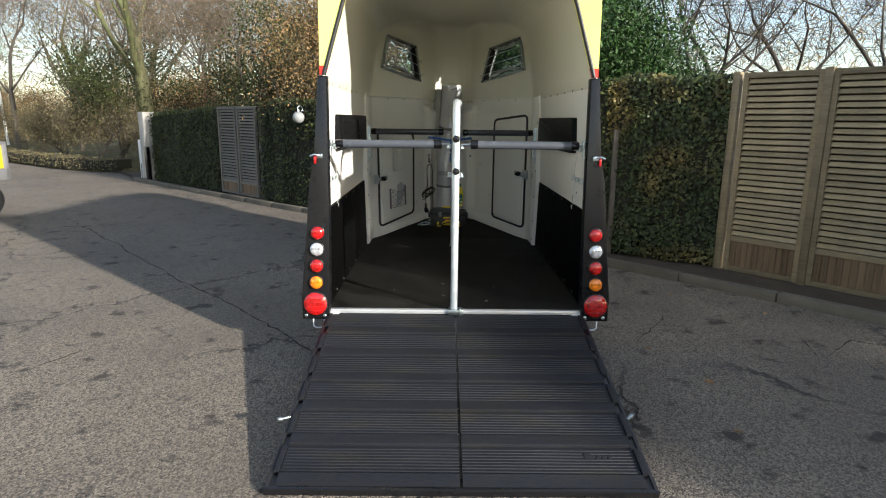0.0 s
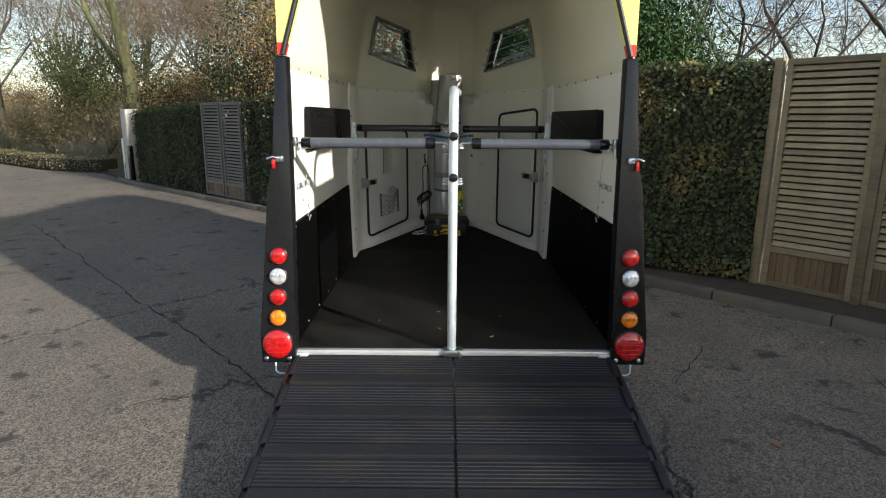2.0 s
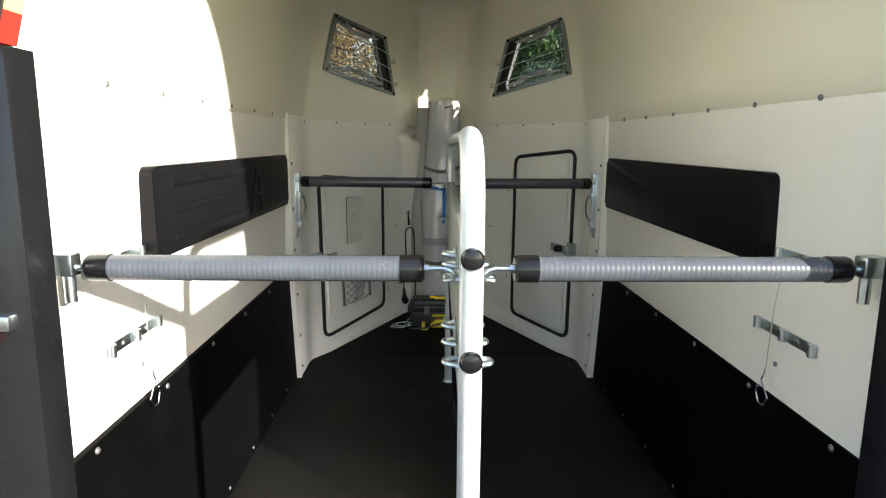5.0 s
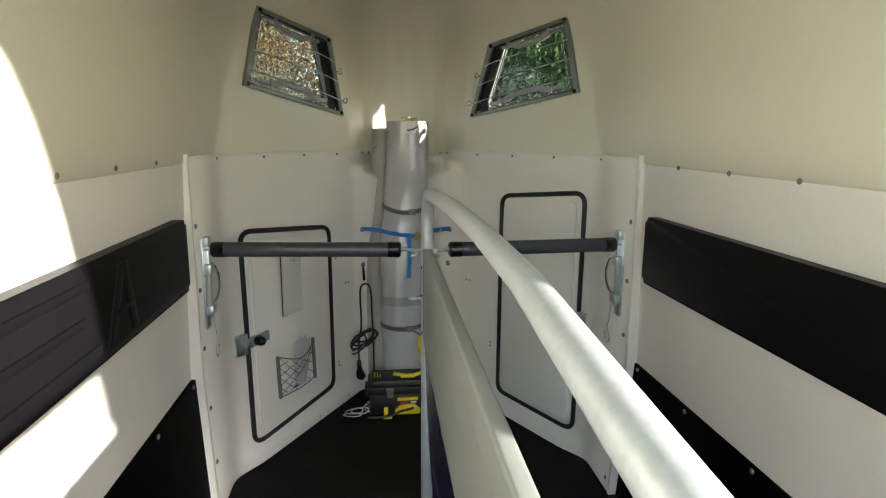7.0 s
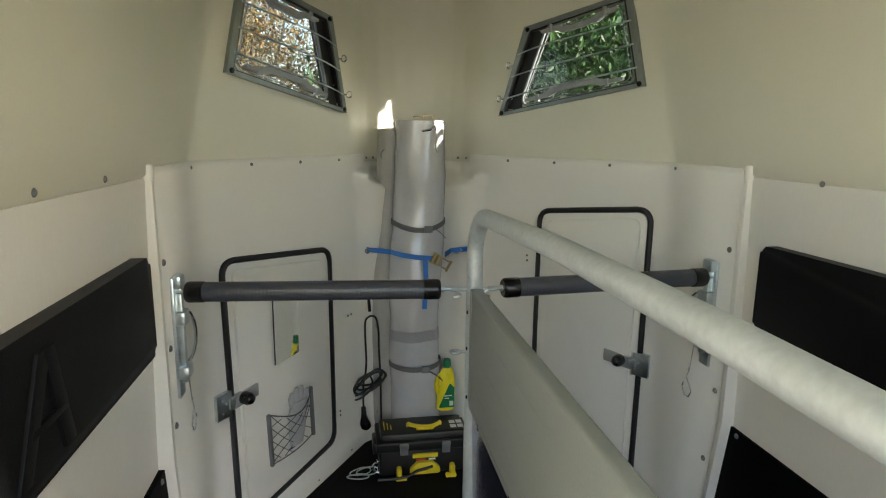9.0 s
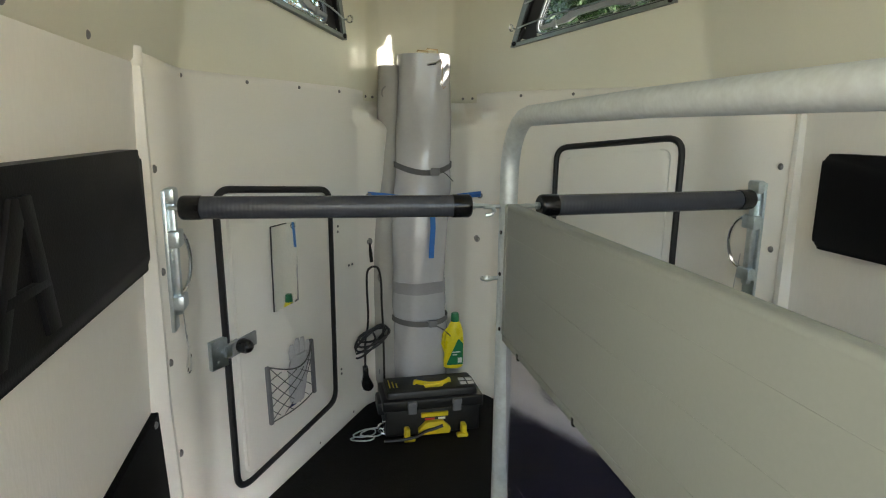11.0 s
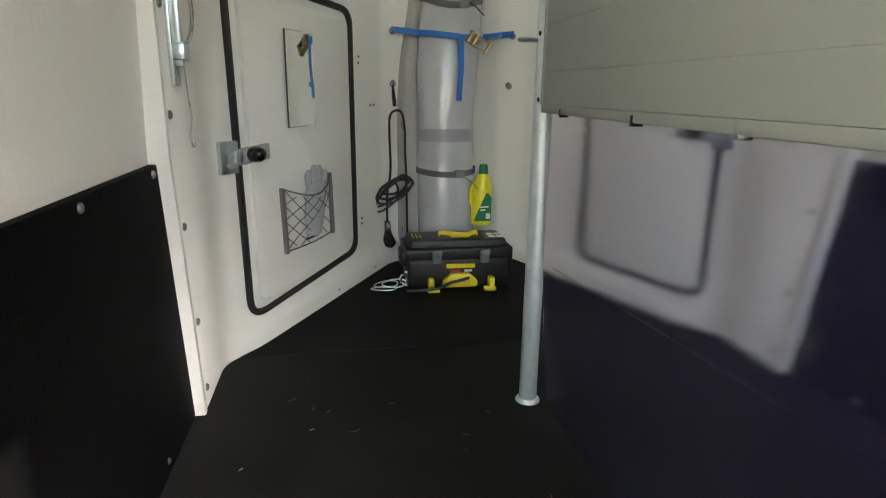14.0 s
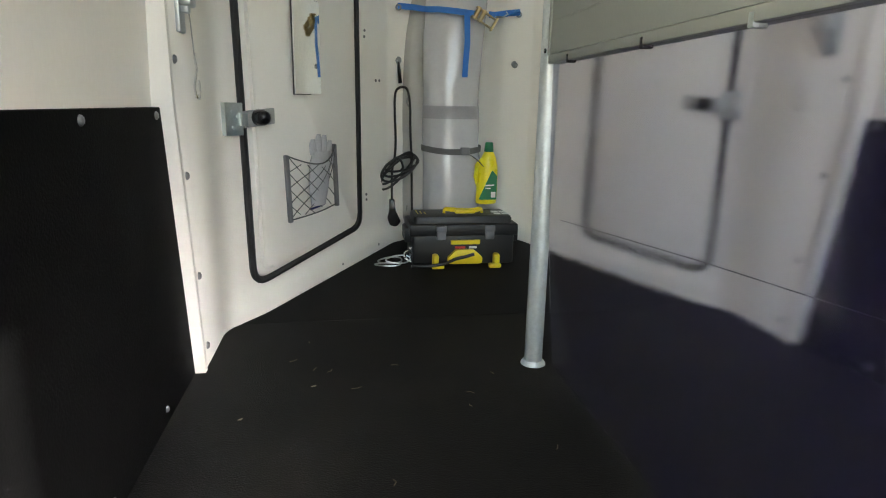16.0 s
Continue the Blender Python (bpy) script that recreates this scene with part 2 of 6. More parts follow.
def tube(bm, pts, r, seg=10, closed=False, caps=True, flat=1.0):
    """A round bar along the points; r may be one radius or one for each point."""
    pts = [Vector(p) for p in pts]
    n = len(pts)
    rs = r if isinstance(r, (list, tuple)) else [r] * n
    rings, a = [], None
    for i, p in enumerate(pts):
        q0 = pts[i - 1] if i or closed else p
        q1 = pts[(i + 1) % n] if i < n - 1 or closed else p
        d = (q1 - q0)
        if d.length < 1e-9:
            d = Vector((0, 0, 1))
        d.normalize()
        if a is None:
            a, b = side_frame(d)
        else:
            a = (a - d * a.dot(d))
            if a.length < 1e-6:
                a = side_frame(d)[0]
            a.normalize()
            b = d.cross(a)
        rings.append([bm.verts.new(p + rs[i] * (math.cos(2 * math.pi * k / seg) * a + flat * math.sin(2 * math.pi * k / seg) * b)) for k in range(seg)])
    for i in range(n if closed else n - 1):
        r0, r1 = rings[i], rings[(i + 1) % n]
        for k in range(seg):
            bm.faces.new((r0[k], r0[(k + 1) % seg], r1[(k + 1) % seg], r1[k]))
    if caps and not closed:
        bm.faces.new(rings[0][::-1])
        bm.faces.new(rings[-1])
    return bm


def disc(bm, p, d, r, h, seg=16, bev=0.0):
    """A short round thing standing on p along d."""
    p, d = Vector(p), Vector(d).normalized()
    if bev:
        return tube(bm, [p, p + d * (h - bev), p + d * (h - bev * 0.3), p + d * h], [r, r, r - bev * 0.35, r - bev], seg)
    return tube(bm, [p, p + d * h], r, seg)


def arc(c, r, a0, a1, n, u, v):
    u, v, c = Vector(u), Vector(v), Vector(c)
    return [c + r * (math.cos(a) * u + math.sin(a) * v) for a in (radians(a0 + (a1 - a0) * i / n) for i in range(n + 1))]


def rounded(poly, r, n=5):
    """A plane polygon of 2D points with its corners rounded."""
    out = []
    k = len(poly)
    for i in range(k):
        p0, p, p1 = Vector(poly[i - 1]), Vector(poly[i]), Vector(poly[(i + 1) % k])
        a, b = (p0 - p).normalized(), (p1 - p).normalized()
        ang = a.angle(b)
        t = min(r / math.tan(ang / 2), 0.45 * (p0 - p).length, 0.45 * (p1 - p).length)
        for j in range(n + 1):
            s = j / n
            q = (1 - s) ** 2 * (p + a * t) + 2 * s * (1 - s) * p + s * s * (p + b * t)
            out.append((q.x, q.y))
    return out


def slab(bm, poly, place, w0, w1, bev=0.0):
    """A plate: a 2D outline at depths w0 to w1, laid into the world by place(u, v, w)."""
    lo = [bm.verts.new(place(u, v, w0)) for u, v in poly]
    hi = [bm.verts.new(place(u, v, w1)) for u, v in poly]
    k = len(poly)
    f0 = bm.faces.new(lo[::-1])
    f1 = bm.faces.new(hi)
    for i in range(k):
        bm.faces.new((lo[i], lo[(i + 1) % k], hi[(i + 1) % k], hi[i]))
    if bev:
        bmesh.ops.bevel(bm, geom=list(f1.edges), offset=bev, segments=2, affect='EDGES', profile=0.5)
    return bm


def finish(bm, name, material, smooth=True, angle=40):
    bmesh.ops.recalc_face_normals(bm, faces=bm.faces)
    me = bpy.data.meshes.new(name)
    if smooth:
        for f in bm.faces:
            f.smooth = True
        for e in bm.edges:
            if len(e.link_faces) == 2 and e.calc_face_angle(0) > radians(angle):
                e.smooth = False
    bm.to_mesh(me)
    bm.free()
    me.materials.append(material)
    return me


def part(name, bm, material, parent, label="", smooth=True, angle=40):
    ob = new(name, finish(bm, name, material, smooth, angle))
    ob.parent = parent
    if parent:
        ob.matrix_parent_inverse = parent.matrix_basis.inverted() if parent.parent is None else Matrix()
    if label:
        tagged(ob, label)
    return ob


def thing(name, label, category, group="", at=(0, 0, 0), kind=""):
    ob = new(name)
    ob.empty_display_size = 0.1
    ob.location = at
    return tagged(ob, label, category, group, kind)


def solo(name, bm, material, label, category, group="", kind="", smooth=True, angle=40):
    return tagged(new(name, finish(bm, name, material, smooth, angle)), label, category, group, kind)


def smoothstep(a, b, x):
    t = min(1.0, max(0.0, (x - a) / (b - a)))
    return t * t * (3 - 2 * t)

# ---- the trailer: floor, walls, roof ----
FLOOR = 0.38
WALL = 0.940
SEAM = 1.945
trailer = thing("horse_trailer", "cream-lined two-horse trailer with black rear pillars, standing open on the asphalt", "horse trailer")


def wall_x(z):
    """Inner face of the side wall: upright below, leaning in towards the roof."""
    return 0.940 - 0.034 * max(0.0, z - 1.0)


def flat(u, v, w):
    return Vector((u, v, w))


bm = bmesh.new()
outline = [(-WALL, 0.0), (WALL, 0.0), (WALL, 2.3), (0.90, 2.70), (0.32, 3.44), (0.2, 3.6), (-0.2, 3.6), (-0.32, 3.44), (-0.90, 2.70), (-WALL, 2.3)]
slab(bm, outline, flat, FLOOR - 0.045, FLOOR)
part("floor", bm, RUBBER, trailer, "black rubber floor, dusty near the ramp", smooth=False)
# the rubber rises towards the nose
def floor_z(y):
    return FLOOR + 0.165 * max(0.0, y - 2.69)


FRONT_FLOOR = 0.405
NOSE_FLOOR = floor_z(3.40)
bm = bmesh.new()
slab(bm, [(-0.905, 2.69), (0.905, 2.69), (0.64, 3.05), (0.32, 3.44), (0.2, 3.6), (-0.2, 3.6), (-0.32, 3.44), (-0.64, 3.05)], lambda u, v, w: Vector((u, v, floor_z(v) + 0.001 + w)), -0.03, 0.0)
part("front_floor", bm, RUBBER, trailer, smooth=False)

for s in (-1, 1):
    bm = bmesh.new()
    sec = [(wall_x(z), z) for z in (FLOOR - 0.05, 1.0, 1.3, 1.6, SEAM)]
    slab(bm, sec + [(x + 0.014, z) for x, z in sec[::-1]], lambda u, v, w: Vector((s * u, w, v)), 0.0, 2.334)
    part("side_wall", bm, PANEL, trailer, "cream side wall with a fine woven grain")
    # kick board in two lengths
    for y0, y1 in ((0.03, 0.80), (0.803, 2.330)):
        bm = bmesh.new()
        box(bm, s * 0.9385, s * (0.928 if s > 0 else 0.920), y0, y1, FLOOR, 1.086, 0.0015, 1)
        part("kick_board", bm, BOARD, trailer, "black kick board along the lower side wall")

# lower front lining: side return, door wall, nose
DOOR_O = Vector((0.888, 2.677, 0))
DOOR_D = Vector((-0.6225, 0.7826, 0))
DOOR_N = Vector((-0.7826, -0.6225, 0))


def on_door(s):
    """Places on the slanted door wall: u along it from the outer corner, v height, w towards the inside."""
    def place(u, v, w):
        p = DOOR_O + DOOR_D * u + DOOR_N * w
        return Vector((s * p.x, p.y, v))
    return place


def lining_edge(z):
    """Where the lining's rear edge runs: upright above the kick board, leaning forward below it."""
    return 2.213 + 0.150 * max(0.0, 1.10 - z)


def lining(z):
    """Half the plan of the front lining at height z, from the side wall to the nose."""
    k = smoothstep(1.795, 1.905, z)
    ctrl = [(0.896, lining_edge(z) + 0.014), (0.896, 2.60)]
    c0, c1, c2 = Vector((0.893, 2.62)), Vector((0.888, 2.677)), Vector((0.855, 2.7185))
    ctrl += [tuple((1 - t) ** 2 * c0 + 2 * t * (1 - t) * c1 + t * t * c2) for t in (0.15, 0.4, 0.6, 0.85)]
    # flat pilasters with gabled tops stand either side of the nose, over them the lining steps back
    k_out, k_mid, k_in = smoothstep(1.80, 1.84, z), smoothstep(1.875, 1.905, z), smoothstep(1.82, 1.88, z)
    end = Vector((0.330, 3.3785)).lerp(Vector((0.372, 3.320)), k_out)
    edge0 = Vector((0.318, 3.392)).lerp(Vector((0.336, 3.405)), k_out)
    ridge = Vector((0.262, 3.4235)).lerp(Vector((0.292, 3.525)), k_mid)
    edge1 = Vector((0.208, 3.454)).lerp(Vector((0.245, 3.665)), k_in)
    nose0 = Vector((0.180, 3.487)).lerp(Vector((0.205, 3.685)), k)
    nose1 = Vector((0.150, 3.535)).lerp(Vector((0.150, 3.705)), k)
    nose2 = Vector((0.0, 3.555)).lerp(Vector((0.0, 3.715)), k)
    start = Vector((0.855, 2.7185))
    for i in range(1, 12):
        q = start.lerp(end, i / 12)
        ctrl.append((q.x, q.y))
    ctrl += [tuple(end), tuple(edge0.lerp(end, 0.25)), tuple(edge0.lerp(ridge, 0.08)), tuple(edge0.lerp(ridge, 0.5)), tuple(ridge), tuple(ridge.lerp(edge1, 0.5)), tuple(edge1.lerp(ridge, 0.08)), tuple(edge1.lerp(nose0, 0.3)), tuple(nose0), tuple(nose1), tuple(nose1.lerp(nose2, 0.5)), tuple(nose2)]
    out = []
    for x, y in ctrl:
        f = smoothstep(2.60, 2.80, y)
        lip = 0.032 * (1 - smoothstep(0.045, 0.12, z - floor_z(y)))
        out.append((x - 0.75 * lip * f, y - 0.66 * lip * f))
    return out


bm = bmesh.new()
levels = [0.375, 0.39, 0.405, 0.42, 0.435, 0.45, 0.465, 0.48] + [0.505, 0.53, 0.555, 0.58, 0.605] + [0.65 + 0.09 * i for i in range(12)] + [1.67, 1.70, 1.73] + [1.755 + 0.013 * i for i in range(13)] + [1.93, 1.95, 1.972]
rows = []
for z in levels:
    half = lining(z)
    rows.append([bm.verts.new((x, y, z)) for x, y in half] + [bm.verts.new((-x, y, z)) for x, y in half[-2::-1]])
for a, b in zip(rows, rows[1:]):
    for i in range(len(a) - 1):
        bm.faces.new((a[i], a[i + 1], b[i + 1], b[i]))
lin = part("front_lining", bm, GEL, trailer, "moulded cream front lining with a rounded nose", angle=60)
sol = lin.modifiers.new("thickness", 'SOLIDIFY')
sol.thickness, sol.offset = 0.012, 1
# edge bead where the lining meets the side wall
for s in (-1, 1):
    bm = bmesh.new()
    zs = [FLOOR, 0.6, 0.85, 1.10, 1.5, 1.948]
    edge = [(lining_edge(z), z) for z in zs] + [(lining_edge(z) + 0.020, z) for z in zs[::-1]]
    slab(bm, edge, lambda u, v, w: Vector((s * w, u, v)), WALL + 0.002, 0.8905, 0.004)
    disc(bm, (s * 0.903, 2.224, 1.938), (0, 0, 1), 0.016, 0.045, 12, 0.006)
    part("edge_bead", bm, GEL, trailer, "moulded bead along the edge of the lining")
    bm = bmesh.new()
    box(bm, s * (WALL + 0.006), s * 0.8985, 2.335, 2.350, FLOOR - 0.02, 1.948)
    part("lining_web", bm, GEL, trailer)

# roof shell: columns over x, front wall up and over to the rear
def roof_z(x):
    x = abs(x)
    pts = [(0.0, 2.86), (0.3, 2.85), (0.5, 2.82), (0.60, 2.79), (0.70, 2.735), (0.77, 2.67), (0.82, 2.58), (0.85, 2.47), (0.872, 2.32), (0.888, 2.13), (0.903, 1.955), (0.918, 1.940), (0.926, 1.93)]
    for (x0, z0), (x1, z1) in zip(pts, pts[1:]):
        if x <= x1:
            return z0 + (z1 - z0) * (x - x0) / (x1 - x0)
    return 1.93


def front_y(x):
    x = abs(x)
    pts = [(0.0, 3.72), (0.10, 3.715), (0.19, 3.69), (0.25, 3.63), (0.30, 3.52), (0.345, 3.40), (0.40, 3.31), (0.60, 3.055), (0.84, 2.75), (0.875, 2.70), (0.905, 2.64), (0.926, 2.56)]
    for (x0, z0), (x1, z1) in zip(pts, pts[1:]):
        if x <= x1:
            return z0 + (z1 - z0) * (x - x0) / (x1 - x0)
    return 2.56


WINDOW_R = [(0.203, 2.632), (0.707, 2.550), (0.838, 2.160), (0.122, 2.268)]
WINDOW_L = [(0.252, 2.646), (0.750, 2.566), (0.838, 2.163), (0.155, 2.279)]


def inside(poly, u, v, m):
    hit = True
    for i in range(4):
        (x0, y0), (x1, y1) = poly[i], poly[(i + 1) % 4]
        d = math.hypot(x1 - x0, y1 - y0)
        hit = hit and ((x1 - x0) * (v - y0) - (y1 - y0) * (u - x0)) / d < -m
    return hit


bm = bmesh.new()
xs = sorted({round(s * x, 4) for s in (-1, 1) for x in [0.0125 * i for i in range(1, 68)] + [0.0, 0.857, 0.864, 0.872, 0.88, 0.888, 0.895, 0.903, 0.912, 0.92, 0.926]})
cols = []
NUP, NARC, NLEN = 34, 7, 16
for x in xs:
    top, yf = roof_z(x) - 0.0, front_y(x)
    low = min(1.93, top - 0.004)
    r = min(0.16, 0.5 * (top - low))
    col = [(yf, low + (top - r - low) * i / NUP) for i in range(NUP + 1)]
    col += [(yf - r + r * math.cos(a), top - r + r * math.sin(a)) for a in (math.pi / 2 * i / NARC for i in range(1, NARC + 1))]
    y0 = yf - r
    col += [(y0 + (-0.03 - y0) * i / NLEN, top) for i in range(1, NLEN + 1)]
    cols.append([bm.verts.new((x, y, z)) for y, z in col])
for c0, c1 in zip(cols, cols[1:]):
    for i in range(len(c0) - 1):
        mid = (c0[i].co + c1[i + 1].co) / 2
        s = 1 if mid.x > 0 else -1
        rel = Vector((abs(mid.x), mid.y, 0)) - DOOR_O
        u, w = rel.dot(DOOR_D), rel.dot(DOOR_N)
        if abs(w) < 0.08 and inside(WINDOW_R if s > 0 else WINDOW_L, u, mid.z, 0.022):
            continue
        bm.faces.new((c0[i], c0[i + 1], c1[i + 1], c1[i]))
roof = part("roof_shell", bm, ROOFGEL, trailer, "smooth cream moulded roof, rounded at the nose", angle=70)
sol = roof.modifiers.new("thickness", 'SOLIDIFY')
sol.thickness, sol.offset = 0.012, 1

# rear frame of the roof with its coloured film, black inner seal
def rear_inner(i):
    pts = [(0.878, 2.0), (0.745, 2.44), (0.70, 2.55), (0.655, 2.63), (0.60, 2.70), (0.52, 2.765), (0.42, 2.81), (0.30, 2.838), (0.15, 2.855), (0.0, 2.86)]
    return pts[i]


def rear_outer(i):
    pts = [(0.905, 2.0), (0.900, 2.44), (0.893, 2.60), (0.875, 2.72), (0.83, 2.82), (0.74, 2.90), (0.60, 2.945), (0.42, 2.97), (0.2, 2.985), (0.0, 2.99)]
    return pts[i]


for s in (-1, 1):
    for name, material, i0, i1, f0, f1 in (("roof_edge_tip", RED_FILM, 0, 0, 0.0, 0.13), ("roof_edge", YELLOW_ROOF, 0, 8, 0.13, 1.0)):
        bm = bmesh.new()
        lad = []
        for i in range(i0, i1 + 2):
            a, b = Vector(rear_inner(i)), Vector(rear_outer(i))
            if name == "roof_edge_tip" and i == 1:
                a, b = Vector(rear_inner(0)).lerp(a, f1), Vector(rear_outer(0)).lerp(b, f1)
            if name == "roof_edge" and i == 0:
                a, b = a.lerp(Vector(rear_inner(1)), f0), b.lerp(Vector(rear_outer(1)), f0)
            lad.append([bm.verts.new((s * p.x, y, p.y)) for y in (-0.075, -0.0) for p in (a, b)])
        for p, q in zip(lad, lad[1:]):
            for i, j in ((0, 1), (1, 3), (3, 2), (2, 0)):
                bm.faces.new((p[i], p[j], q[j], q[i]))
        bm.faces.new((lad[0][0], lad[0][1], lad[0][3], lad[0][2]))
        bm.faces.new((lad[-1][0], lad[-1][1], lad[-1][3], lad[-1][2]))
        part(name, bm, material, trailer, "yellow film on the rear roof edge" if i1 else "red film tip of the roof edge", angle=30)
bm = bmesh.new()
pts = [(rear_inner(i)[0], -0.075, rear_inner(i)[1]) for i in range(10)]
pts = pts + [(-x, y, z) for x, y, z in pts[-2::-1]]
tube(bm, pts, 0.013, 8)
part("roof_seal", bm, SEAL, trailer, "black rubber seal round the rear opening")
# rear pillars
def pillar_poly(s):
    return [(s * 0.893, 0.325), (s * 1.088, 0.325), (s * 1.085, 0.50), (s * 1.045, 0.86), (s * 1.003, 1.30), (s * 0.965, 1.48), (s * 0.925, 1.995), (s * 0.868, 1.995), (s * 0.876, 1.15)]


for s in (-1, 1):
    bm = bmesh.new()
    slab(bm, pillar_poly(s), lambda u, v, w: Vector((u, w, v)), 0.03, -0.055, 0.008)
    pillar = part("rear_pillar", bm, PILLAR, trailer, "black rear pillar carrying a column of round lamps")
    for z, r, x, material, lab in ((0.951, 0.046, 0.959, RED, "round red tail lamp"), (0.836, 0.047, 0.967, CLEAR, "round clear reversing lamp"), (0.718, 0.046, 0.973, RED, "round red brake lamp"),
                                   (0.598, 0.046, 0.980, AMBER, "round amber indicator lamp"), (0.442, 0.083, 0.990, RED, "large red fog lamp and reflector")):
        bm = bmesh.new()
        disc(bm, (s * x, -0.05, z), (0, -1, 0), r + 0.006, 0.014, 28, 0.004)
        ring = part("lamp", bm, PILLAR, pillar)
        bm = bmesh.new()
        dome = [(r, 0.0), (r * 0.98, 0.010), (r * 0.86, 0.018), (r * 0.55, 0.024), (r * 0.15, 0.026)]
        tube(bm, [(s * x, -0.06 - d, z) for _, d in dome], [q for q, _ in dome], 28)
        if material is CLEAR or material is AMBER:
            for k in range(3):
                disc(bm, (s * x + (k - 1) * 0.022, -0.080, z + 0.012), (0, -1, 0), 0.011, 0.008, 10, 0.003)
        elif r > 0.05:
            for k in range(4):
                box(bm, s * x - 0.055, s * x + 0.055, -0.090, -0.078, z - 0.045 + 0.028 * k, z - 0.040 + 0.028 * k, 0.001, 1)
        part("lens", bm, material, pillar, lab)
    for dx in (-0.068, 0.062):
        bm = bmesh.new()
        disc(bm, (s * 0.99 + dx, -0.05, 0.353), (0, -1, 0), 0.013, 0.012, 12, 0.004)
        part("bolt", bm, ZINC, pillar)
    # ramp catch on the pillar with its red grip
    bm = bmesh.new()
    box(bm, s * 0.905, s * 0.945, -0.075, -0.05, 1.46, 1.492, 0.006)
    tube(bm, [(s * 0.925, -0.07, 1.478), (s * 0.955, -0.085, 1.487), (s * 0.985, -0.085, 1.476)], 0.007, 8)
    part("ramp_catch", bm, ZINC, trailer, "bright zinc ramp catch on the pillar")
    bm = bmesh.new()
    box(bm, s * 0.945, s * 0.963, -0.085, -0.065, 1.425, 1.475, 0.006)
    part("catch_grip", bm, RED, trailer, "small red plastic grip")
    # towing eye under the pillar
    bm = bmesh.new()
    tube(bm, [(s * 0.93, -0.03, 0.34), (s * 0.935, -0.05, 0.275), (s * 0.955, -0.055, 0.262), (s * 0.99, -0.055, 0.262), (s * 1.01, -0.05, 0.275), (s * 1.015, -0.03, 0.34)], 0.007, 8)
    part("tie_hook", bm, ZINC, trailer, "bent zinc tie hook under the pillar")

# aluminium sill
bm = bmesh.new()
box(bm, -0.905, 0.905, -0.020, 0.020, FLOOR - 0.02, FLOOR + 0.010, 0.004)
sill = part("sill_strip", bm, ALU, trailer, "scuffed aluminium sill strip at the rear edge")
for s in (-1, 1):
    bm = bmesh.new()
    box(bm, s * 0.83, s * 0.925, -0.034, -0.006, FLOOR - 0.028, FLOOR - 0.002, 0.003)
    part("hinge_end", bm, ALU, sill)
bm = bmesh.new()
box(bm, -0.052, 0.052, -0.045, 0.03, FLOOR - 0.02, FLOOR + 0.018, 0.003)
box(bm, 0.028, 0.04, -0.052, -0.04, FLOOR - 0.03, FLOOR + 0.03, 0.003)
part("post_socket", bm, ZINC, sill, "zinc socket plate at the foot of the divider")

# chassis and wheels under the floor
bm = bmesh.new()
for s in (-1, 1):
    box(bm, s * 0.55, s * 0.62, 0.05, 3.3, 0.235, FLOOR - 0.045, 0.006)
for y in (0.1, 1.1, 2.0, 3.0):
    box(bm, -0.86, 0.86, y, y + 0.06, 0.24, FLOOR - 0.045, 0.006)
part("chassis", bm, GALV, trailer, "galvanised chassis rails")
for s in (-1, 1):
    for y in (1.25, 1.95):
        bm = bmesh.new()
        prof = [(0.08, 0.12), (0.075, 0.148), (0.055, 0.16), (-0.055, 0.16), (-0.075, 0.148), (-0.08, 0.12)]
        tube(bm, [(s * 0.79 + a, y, 0.160) for a, _ in prof], [r for _, r in prof], 32)
        wheel = part("wheel", bm, SEAL, trailer, "black tyre on a small trailer wheel")
        bm = bmesh.new()
        disc(bm, (s * 0.83, y, 0.160), (s, 0, 0), 0.10, 0.045, 24, 0.01)
        part("rim", bm, GALV, wheel)

# ---- ramp ----
RA = math.atan2(0.325, 1.59)
ramp = trailer


def on_ramp(x, s, h):
    return Vector((x, -0.015 - s * math.cos(RA) - h * math.sin(RA), 0.360 - s * math.sin(RA) + h * math.cos(RA)))


